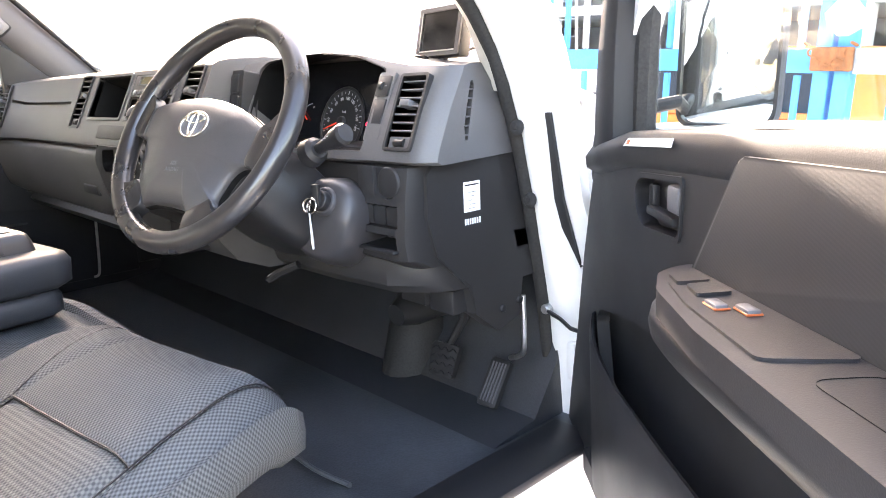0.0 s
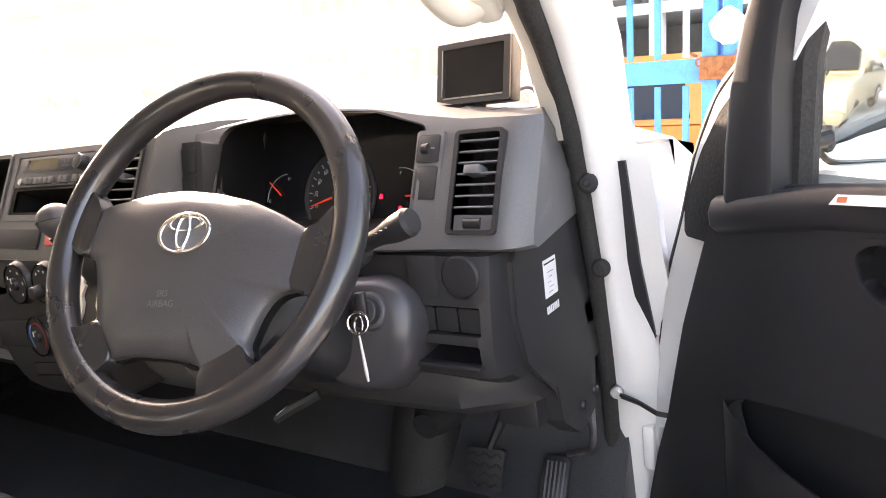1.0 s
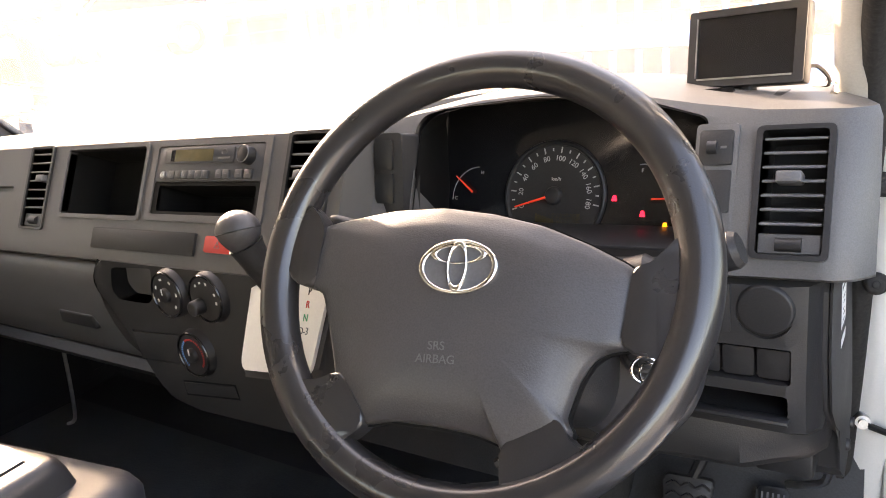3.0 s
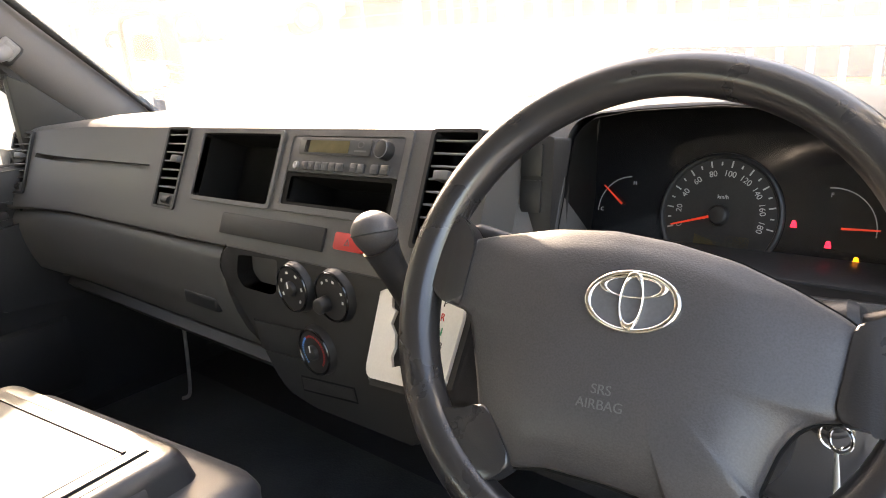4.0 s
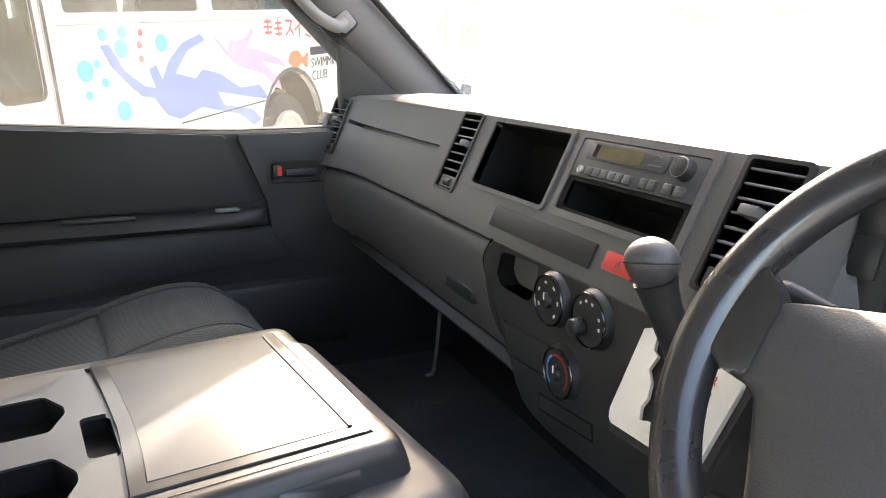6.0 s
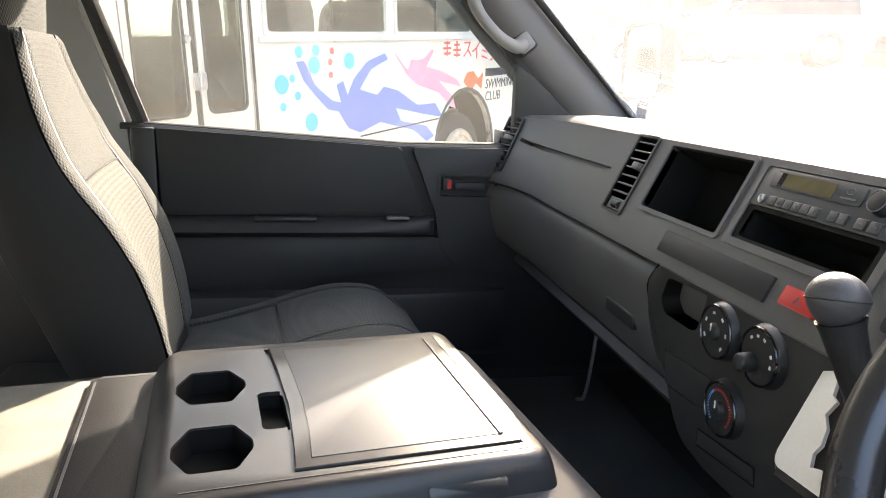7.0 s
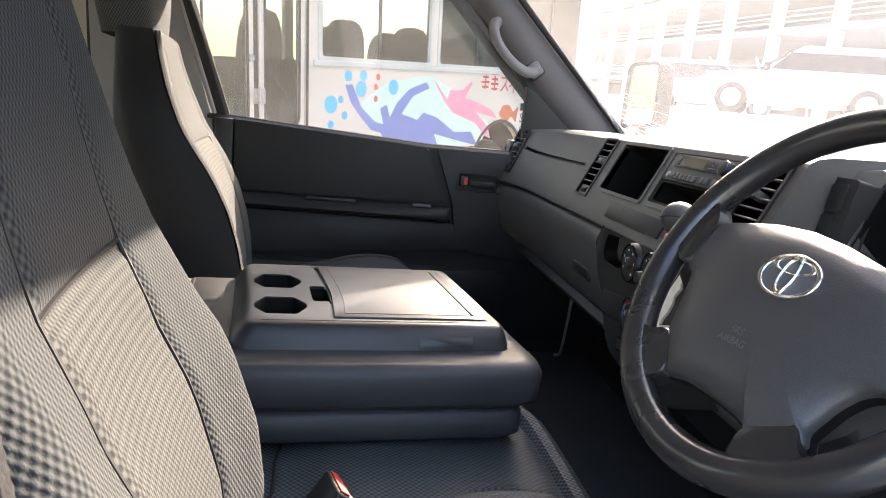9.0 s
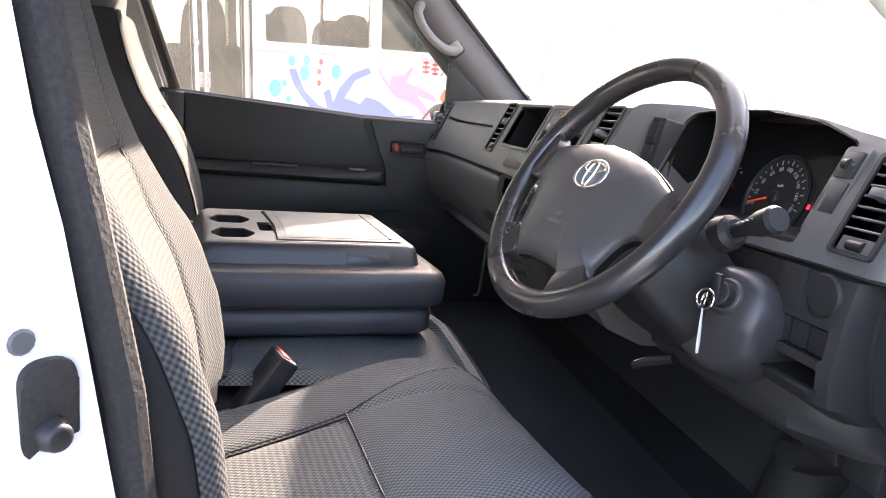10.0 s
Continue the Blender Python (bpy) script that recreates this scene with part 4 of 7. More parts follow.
for i in range(len(open_c)):
    j = (i + 1) % len(open_c)
    liner.faces.new((ends[0][i], ends[0][j], ends[1][j], ends[1][i]))
# lining coloured near-black to hold the shade under the hood
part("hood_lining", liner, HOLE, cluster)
part("hood_ledge", rbox(0.395, 0.705, 0.925, 1.0, 1.238, 1.247, 0.003), BLACK, cluster)
# switch columns beside the cluster
for x0, x1, z0, z1, y0 in ((0.699, 0.735, 1.257, 1.352, 0.0),):
    part("switch_panel", slab(rect(x0, x1, dv(z0), dv(z1), 0.004), -0.01, 0.002, DRV, 0.001), DASH, dash)
sw = part("headlamp_level_switch", slab(rect(0.703, 0.731, dv(1.318), dv(1.346), 0.002), 0, 0.005, DRV, 0.001), DASH_LOW, dash)
part("thumb_wheel", disc(0.006, 0.006, 0.008, 16, DRV @ pose(0.71, dv(1.332), 0.004, 0, 90, 0)), BLACK, sw)
part("mark", rbox(0.721, 0.726, dv(1.331), dv(1.333), 0.005, 0.0053, 0, 1, DRV), DIM_MARK, sw)
part("blank_switch", slab(rect(0.703, 0.731, dv(1.28), dv(1.314), 0.002), 0, 0.004, DRV, 0.001), DASH_LOW, dash)
SWL = axes((0.378, 0.875, 1.30), (1, 0.04, 0), (0, 0.2, 1))
part("switch_panel", slab(rect(0.0, 0.043, -0.062, 0.07, 0.004), -0.03, 0.001, SWL, 0.001), DASH_LOW, dash)
for v0 in (-0.003, 0.032):
    part("blank_switch", slab(rect(0.009, 0.032, v0, v0 + 0.031, 0.002), 0, 0.004, SWL, 0.001), BLACK, dash)

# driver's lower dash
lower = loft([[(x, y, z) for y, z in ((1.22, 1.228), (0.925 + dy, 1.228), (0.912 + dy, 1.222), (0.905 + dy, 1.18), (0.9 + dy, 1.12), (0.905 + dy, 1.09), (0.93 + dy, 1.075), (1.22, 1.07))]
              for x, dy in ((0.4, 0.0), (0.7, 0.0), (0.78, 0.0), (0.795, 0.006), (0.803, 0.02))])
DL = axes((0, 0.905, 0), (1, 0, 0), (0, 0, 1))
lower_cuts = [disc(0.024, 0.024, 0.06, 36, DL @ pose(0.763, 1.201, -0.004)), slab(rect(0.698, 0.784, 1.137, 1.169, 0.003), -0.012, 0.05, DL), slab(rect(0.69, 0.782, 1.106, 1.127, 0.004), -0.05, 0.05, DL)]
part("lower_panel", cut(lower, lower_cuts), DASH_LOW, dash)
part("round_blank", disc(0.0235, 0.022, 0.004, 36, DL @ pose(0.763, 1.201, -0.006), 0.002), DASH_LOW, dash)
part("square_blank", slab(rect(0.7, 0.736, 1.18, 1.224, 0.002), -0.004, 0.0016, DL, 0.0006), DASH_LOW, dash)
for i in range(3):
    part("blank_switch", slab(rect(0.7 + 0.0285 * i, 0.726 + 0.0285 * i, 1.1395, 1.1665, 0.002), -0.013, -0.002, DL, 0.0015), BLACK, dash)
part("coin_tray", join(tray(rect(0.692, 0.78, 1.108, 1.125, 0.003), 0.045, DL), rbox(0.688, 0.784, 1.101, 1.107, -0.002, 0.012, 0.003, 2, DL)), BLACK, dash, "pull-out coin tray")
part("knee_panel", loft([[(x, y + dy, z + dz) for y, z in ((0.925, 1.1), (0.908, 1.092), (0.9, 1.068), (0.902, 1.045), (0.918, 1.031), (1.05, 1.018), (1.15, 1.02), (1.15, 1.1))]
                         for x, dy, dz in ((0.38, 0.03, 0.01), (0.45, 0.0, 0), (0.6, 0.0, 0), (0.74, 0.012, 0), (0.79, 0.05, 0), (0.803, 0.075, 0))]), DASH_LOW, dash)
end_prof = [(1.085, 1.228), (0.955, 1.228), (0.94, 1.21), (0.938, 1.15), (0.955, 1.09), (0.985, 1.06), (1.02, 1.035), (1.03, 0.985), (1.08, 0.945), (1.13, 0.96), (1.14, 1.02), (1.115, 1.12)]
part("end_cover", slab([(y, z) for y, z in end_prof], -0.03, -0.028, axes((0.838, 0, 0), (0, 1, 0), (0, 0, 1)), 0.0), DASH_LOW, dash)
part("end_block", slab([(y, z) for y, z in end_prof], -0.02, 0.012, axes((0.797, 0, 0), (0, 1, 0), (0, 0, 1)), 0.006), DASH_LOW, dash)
SK = axes((0.8095, 0, 0), (0, 1, 0), (0, 0, 1))
sticker = root("tyre_label", SK @ pose(1.027, 1.17, 0), "small white paper label with fine print on the dash end", "label")
part("paper", slab(rect(1.01, 1.045, 1.147, 1.192, 0.001), 0, 0.0006, SK), PAPER, sticker)
part("heading", rbox(1.013, 1.042, 1.186, 1.188, 0.0006, 0.0009, 0, 1, SK), INK, sticker)
for i in range(5):
    part("line", rbox(1.02 + 0.003 * (i % 2), 1.036 - 0.004 * (i % 3), 1.176 - i * 0.006, 1.1765 - i * 0.006, 0.0006, 0.0009, 0, 1, SK), INK, sticker)
serial = root("number_label", SK @ pose(1.027, 1.135, 0), "narrow black label with white figures", "label")
part("strip", slab(rect(1.008, 1.047, 1.124, 1.14, 0.001), 0, 0.0006, SK), INK, serial)
for i in range(7):
    part("bar", rbox(1.011 + 0.005 * i, 1.0145 + 0.005 * i, 1.128, 1.137, 0.0006, 0.0009, 0, 1, SK), WHITE_MARK, serial)
for x, y, z in ((0.81, 1.13, 0.985), (0.81, 1.09, 0.98)):
    part("screw_cap", disc(0.007, 0.006, 0.004, 16, pose(x, y, z, 0, 90, 0), 0.001), BLACK, dash)
part("fuse_box", join(rbox(0.735, 0.79, 1.0, 1.06, 0.985, 1.025, 0.004), rbox(0.665, 0.725, 1.0, 1.06, 0.988, 1.025, 0.004)), BLACK, dash)

# ---- steering column and wheel ----
WC = Vector((0.5883, 0.7289, 1.2847))
wy, wt = radians(10.87), radians(32.74)
WN = Vector((math.sin(wy) * math.cos(wt), -math.cos(wy) * math.cos(wt), math.sin(wt)))
WM = axes(WC, (math.cos(wy), math.sin(wy), 0), WN.cross(Vector((math.cos(wy), math.sin(wy), 0))))
col = root("steering_column", WM @ pose(0, 0, -0.1), "dark plastic steering column cover with ignition lock and stalks", "steering column")
secs = []
for d, w, h, dx, dyy, k in ((-0.045, 0.05, 0.05, 0.0, -0.012, 5), (-0.06, 0.058, 0.058, 0.003, -0.018, 5), (-0.1, 0.07, 0.066, 0.012, -0.024, 5), (-0.14, 0.076, 0.07, 0.016, -0.03, 5), (-0.175, 0.076, 0.068, 0.016, -0.035, 5), (-0.23, 0.07, 0.06, 0.012, -0.04, 5)):
    pts = rounded([(-w + dx, h * 0.75 + dyy), (w * 0.85 + dx, h * 0.75 + dyy), (w + dx, -h * 0.3 + dyy), (w * 0.75 + dx, -h + dyy), (-w * 0.8 + dx, -h + dyy), (-w + dx, -h * 0.2 + dyy)], 0.024, k)
    secs.append([WM @ Vector((x, y, d)) for x, y in pts])
part("shroud", loft(secs), BLACK, col, "black column shroud", 50)
kb = Vector((0.678, 0.852, 1.176))
kd = Vector((0.3, -0.86, 0.3)).normalized()
KM = axes(kb, kd.orthogonal(), kd.cross(kd.orthogonal()))
LH = axes(kb - kd * 0.006, Vector((1, 0.3, 0)), Vector((0, 0.3, 1)))
lock_o = rounded([(-0.07, -0.066), (-0.035, -0.088), (0.012, -0.086), (0.04, -0.056), (0.051, -0.014), (0.043, 0.02), (0.014, 0.036), (-0.03, 0.036), (-0.072, 0.012)], 0.02, 5)
part("lock_housing", loft([[LH @ Vector((x * f, -0.024 + (y + 0.024) * f, d - 0.25 * max(0.0, -y - 0.03))) for x, y in lock_o] for f, d in ((1.12, -0.1), (1.1, -0.055), (1.03, -0.022), (0.95, -0.009), (0.84, -0.003), (0.45, -0.001))]), COVER, col, "smooth ignition lock shroud, coloured grey as if sunlit", 60)
part("lock_collar", disc(0.022, 0.019, 0.006, 28, KM @ pose(0, 0, -0.008), 0.002), COVER, col)
part("lock_ring", ring(0.0165, 0.0022, KM @ pose(0, 0, -0.006), 28, 8), STEEL, col)
part("lock_barrel", disc(0.015, 0.014, 0.012, 24, KM @ pose(0, 0, -0.002), 0.002), BLACK, col)
key = root("ignition_key", Matrix.Translation(kb + kd * 0.012), "car key in the ignition with a ring and pale tag", "key")
part("key_head", rbox(-0.006, 0.006, -0.0045, 0.0045, -0.012, 0.022, 0.003, 2, axes(kb + kd * 0.012, (1, 0.4, 0), (0, 0, 1)) @ pose(0, 0, 0, -90, 0, 0)), BLACK, key)
rc = kb + kd * 0.03 + Vector((0, 0, -0.012))
part("key_ring", ring(0.011, 0.0014, axes(rc, (1, 0.4, 0), (0, 0.2, 1)), 28, 8), CHROME, key, "bright split ring")
part("second_ring", ring(0.009, 0.0013, axes(rc + Vector((0.004, -0.004, -0.001)), (1, -0.4, 0.2), (0, 0.3, 1)), 28, 8), CHROME, key)
tag_t, tag_b = rc + Vector((0.001, -0.002, -0.011)), rc + Vector((0.004, -0.002, -0.062))
part("tag", tube([tag_t, tag_t.lerp(tag_b, 0.3), tag_t.lerp(tag_b, 0.8), tag_b], [0.0022, 0.0032, 0.0045, 0.003], 10, 0.45), PAPER, key, "slim white tag")
# stalks
def stalk(base, tip, name, thick):
    s = root(name, Matrix.Translation(base), "grey control stalk with a wide black end", "stalk")
    a, b = Vector(base), Vector(tip)
    part("collar", tube([a - (b - a) * 0.1, a.lerp(b, 0.12), a.lerp(b, 0.2)], [0.021, 0.019, 0.013], 16), BLACK, s)
    part("arm", tube([a.lerp(b, 0.2), a.lerp(b, 0.5), a.lerp(b, 0.72), b], [0.008 * thick, 0.0095 * thick, 0.0135 * thick, 0.015 * thick], 16), BLACK, s)
    part("end_cap", tube([b, b + (b - a).normalized() * 0.005], [0.015 * thick, 0.0125 * thick], 16), DASH_LOW, s)
    for k in range(3):
        p = a.lerp(b, 0.55 + 0.1 * k)
        part("mark", rbox(-0.0015, 0.0015, -0.0012, 0.0012, 0.0, 0.0006, 0, 1, Matrix.Translation(p + Vector((0.0, -0.0125 * thick, 0.004)))), WHITE_MARK, s)
    return s


stalk((0.684, 0.84, 1.247), (0.754, 0.845, 1.274), "light_stalk", 1.0)
stalk((0.52, 0.815, 1.27), (0.415, 0.779, 1.303), "wiper_stalk", 0.5)

wheel = root("steering_wheel", WM, "black four-spoke steering wheel with a grained airbag cover", "steering wheel")
R, r = 0.1676, 0.0158
rim = ring(R, r, None, 96, 18)
for v in rim.verts:
    a = math.atan2(v.co.y, v.co.x)
    v.co.z += 0.0004 * math.sin(9 * a) * (1 if v.co.z < 0 else 0)
part("rim", rim, LEATHER, wheel, "grained black rim", local=True, smooth=60)
pad_out = [(-0.13, 0.037), (-0.113, 0.041), (-0.064, 0.049), (-0.021, 0.05), (0.02, 0.044), (0.059, 0.034), (0.092, 0.02), (0.119, 0.006), (0.134, -0.005), (0.131, -0.03), (0.126, -0.053), (0.109, -0.056), (0.099, -0.063),
           (0.091, -0.077), (0.083, -0.103), (0.09, -0.112), (0.045, -0.136), (0.04, -0.124), (0.022, -0.119), (-0.007, -0.116), (-0.046, -0.115), (-0.069, -0.12), (-0.098, -0.094), (-0.106, -0.067), (-0.116, -0.038), (-0.123, -0.02),
           (-0.141, -0.012), (-0.143, 0.018)]
pad_out = rounded(pad_out, 0.005, 3)
pc = Vector((0.0, -0.03))
pad = bmesh.new()
rings_ = []
for f, z, pull in ((1.0, -0.014, 0.0), (1.0, -0.002, 0.0), (0.99, 0.002, 0.0), (0.965, 0.005, 0.05), (0.9, 0.008, 0.25), (0.84, 0.0112, 0.55), (0.79, 0.0145, 0.75), (0.72, 0.0165, 0.85), (0.5, 0.0182, 0.9), (0.25, 0.019, 0.9)):
    ring_ = []
    for x, y in pad_out:
        xx = max(-0.092, min(0.088, x)) * pull + x * (1 - pull)
        ring_.append(pad.verts.new((pc.x + (xx - pc.x) * f, pc.y + (y - pc.y) * f, z)))
    rings_.append(ring_)
n = len(pad_out)
for a, b in zip(rings_, rings_[1:]):
    for j in range(n):
        pad.faces.new((a[j], a[(j + 1) % n], b[(j + 1) % n], b[j]))
pad.faces.new(rings_[-1])
for _ in range(5):
    bmesh.ops.smooth_vert(pad, verts=[v for ring_ in rings_[4:] for v in ring_], factor=0.5, use_axis_x=True, use_axis_y=True, use_axis_z=True)
part("airbag_cover", pad, PAD, wheel, "grey grained airbag cover", local=True, smooth=50)
part("cover_seam", frame_plate([(x * 1.015, y * 1.02 + 0.0005) for x, y in pad_out], [(x * 0.985, y * 0.98 - 0.0005) for x, y in pad_out], -0.012, -0.004), HOLE, wheel, local=True)


def spoke(pts, z0, z1):
    return slab(rounded(pts, 0.01, 4), z0, z1, None, 0.008, 3)


rin = R - r * 0.4


def on_rim(a):
    return (rin * math.cos(radians(a)), rin * math.sin(radians(a)))


spokes = (("left", [(-0.125, 0.033), (-0.132, 0.044), on_rim(158), on_rim(168), on_rim(178), (-0.152, -0.012), (-0.128, -0.018)]),
          ("right", [(0.125, 0.002), (0.136, 0.004), on_rim(10), on_rim(0), on_rim(-12), on_rim(-20), (0.143, -0.062), (0.139, -0.056), (0.118, -0.055)]),
          ("lower_left", [(-0.092, -0.08), (-0.112, -0.09), (-0.131, -0.09), on_rim(219), on_rim(227), on_rim(236), (-0.08, -0.132), (-0.064, -0.118)]),
          ("lower_right", [(0.08, -0.1), (0.09, -0.118), (0.105, -0.122), on_rim(-47), on_rim(-56), on_rim(-67), on_rim(-74), (0.043, -0.148), (0.04, -0.124)]))
for nm, pts in spokes:
    part("spoke", spoke(pts, -0.012, 0.0085), LEATHER, wheel, local=True, smooth=50)
part("hub_back", disc(0.085, 0.06, 0.045, 32, pose(0, -0.035, -0.05)), BLACK, wheel, local=True)
# round emblem made of three plain loops
bz = 0.0185
part("emblem_base", disc(0.0305, 0.0295, 0.002, 40, pose(0.002, -0.002, bz - 0.0015) @ Matrix.Diagonal((1, 0.66, 1, 1))), GREY, wheel, local=True)
emblem = [(0.0288, 1, 0.66, -0.002, 0.0026), (0.0198, 0.36, 0.86, -0.0015, 0.0034), (0.0185, 1.06, 0.36, 0.0072, 0.0026)]
for R_, sx, sy, dy_, rr_ in emblem:
    part("emblem_loop", ring(R_, rr_, pose(0.002, dy_, bz + 0.001) @ Matrix.Diagonal((sx, sy, 0.8, 1)), 40, 8), CHROME, wheel, "bright chrome loop", local=True, smooth=60)
lettering("airbag_lettering", "SRS", 0.0088, WM @ pose(-0.009, -0.06, 0.0187), DIM_MARK, wheel, 0.0003)
lettering("airbag_lettering", "AIRBAG", 0.0088, WM @ pose(-0.009, -0.0695, 0.0184), DIM_MARK, wheel, 0.0003)

# ---- monitor on the dash ----
MM = axes((0.717, 1.064, 1.411), Vector((0.106, -0.014, 0.0)), (0, 0.22, 1))
mon = root("small_monitor", MM, "small black video monitor standing on the dash", "monitor")
part("case", rbox(-0.056, 0.056, -0.038, 0.038, -0.02, 0.0, 0.003, 2, MM), BLACK, mon)
part("bezel", frame_plate(rect(-0.055, 0.055, -0.037, 0.037, 0.003), rect(-0.046, 0.046, -0.029, 0.03, 0.001), 0, 0.003, MM), BLACK, mon)
part("screen", slab(rect(-0.046, 0.046, -0.029, 0.03), -0.001, 0.0008, MM), GLOSS_BLACK, mon, "dark glossy screen")
part("screen_edge", join(rbox(-0.045, 0.045, -0.0305, -0.0288, 0.0025, 0.0036, 0, 1, MM), rbox(-0.0472, -0.046, -0.028, 0.03, 0.0025, 0.0036, 0, 1, MM)), STEEL, mon, "thin bright strips along the lower and left bezel edges")
part("stand", join(tube([MM @ Vector((0.0, -0.037, -0.012)), MM @ Vector((0.004, -0.048, -0.012))], 0.008, 12), rbox(0.685, 0.755, 1.035, 1.085, 1.3605, 1.3655, 0.002)), BLACK, mon)
part("cable", tube([MM @ Vector((0.04, -0.03, -0.02)), (0.775, 1.09, 1.385), (0.785, 1.1, 1.365), (0.74, 1.12, 1.36)], 0.002, 6, smooth_steps=5), BLACK, mon)

# ---- seats ----
def patch(fn, u0, u1, v0, v1, nu=20, nv=20, sink=0.006, width=0.02, wave=0.0, face=1):
    """A padded cloth panel over fn(u, v), its edges drawn in as at a seam."""
    bm = bmesh.new()
    laid = bm.loops.layers.uv.new("laid")
    rows, cloth = [], []
    e = 1e-3
    mid_v = [Vector(fn((u0 + u1) / 2, v0 + (v1 - v0) * j / nv)) for j in range(nv + 1)]
    run = list(itertools.accumulate([0.0] + [(b - a).length for a, b in zip(mid_v, mid_v[1:])]))
    for i in range(nu + 1):
        row, lengths = [], []
        for j in range(nv + 1):
            u, v = u0 + (u1 - u0) * i / nu, v0 + (v1 - v0) * j / nv
            p = Vector(fn(u, v))
            n = (Vector(fn(u + e, v)) - p).cross(Vector(fn(u, v + e)) - p).normalized() * face
            edges = []
            for a in ((i / nu), 1 - i / nu):
                edges.append(a * (Vector(fn(u1, v)) - Vector(fn(u0, v))).length)
            for a in ((j / nv), 1 - j / nv):
                edges.append(a * (Vector(fn(u, v1)) - Vector(fn(u, v0))).length)
            d = min(1.0, min(edges) / width)
            lift = -sink * (1 - d) ** 2 + wave * noise.noise(p * 14)
            row.append(bm.verts.new(p + n * lift))
            lengths.append(((p - mid_v[j]).length * (1 if i * 2 > nu else -1), run[j]))
        rows.append(row)
        cloth.append(lengths)
    for i in range(nu):
        for j in range(nv):
            f = bm.faces.new((rows[i][j], rows[i + 1][j], rows[i + 1][j + 1], rows[i][j + 1]))
            for lp, (a, b) in zip(f.loops, ((i, j), (i + 1, j), (i + 1, j + 1), (i, j + 1))):
                lp[laid].uv = cloth[a][b]
    return bm


def cover(sections):
    """A closed loft whose cloth is laid by true lengths round and along it."""
    bm = loft(sections)
    laid = bm.loops.layers.uv.new("laid")
    n = len(sections[0])
    middle = [Vector(p) for p in sections[len(sections) // 2]]
    round_ = list(itertools.accumulate([0.0] + [(middle[(j + 1) % n] - middle[j]).length for j in range(n)]))
    along = list(itertools.accumulate([0.0] + [(Vector(b[n // 4]) - Vector(a[n // 4])).length for a, b in zip(sections, sections[1:])]))
    bm.verts.ensure_lookup_table()
    bm.faces.ensure_lookup_table()
    for k in range(len(sections) - 1):
        for j in range(n):
            for lp, uv in zip(bm.faces[k * n + j].loops, ((round_[j], along[k]), (round_[j + 1], along[k]), (round_[j + 1], along[k + 1]), (round_[j], along[k + 1]))):
                lp[laid].uv = uv
    for f in bm.faces[-2:]:
        for lp in f.loops:
            lp[laid].uv = lp.vert.co.xy
    return bm


def seam(fn, pts, r=0.0011, n=24):
    line = []
    for k in range(n + 1):
        t = k / n * (len(pts) - 1)
        i = min(int(t), len(pts) - 2)
        f = t - i
        line.append(fn(pts[i][0] * (1 - f) + pts[i + 1][0] * f, pts[i][1] * (1 - f) + pts[i + 1][1] * f))
    return tube(line, r, 5)


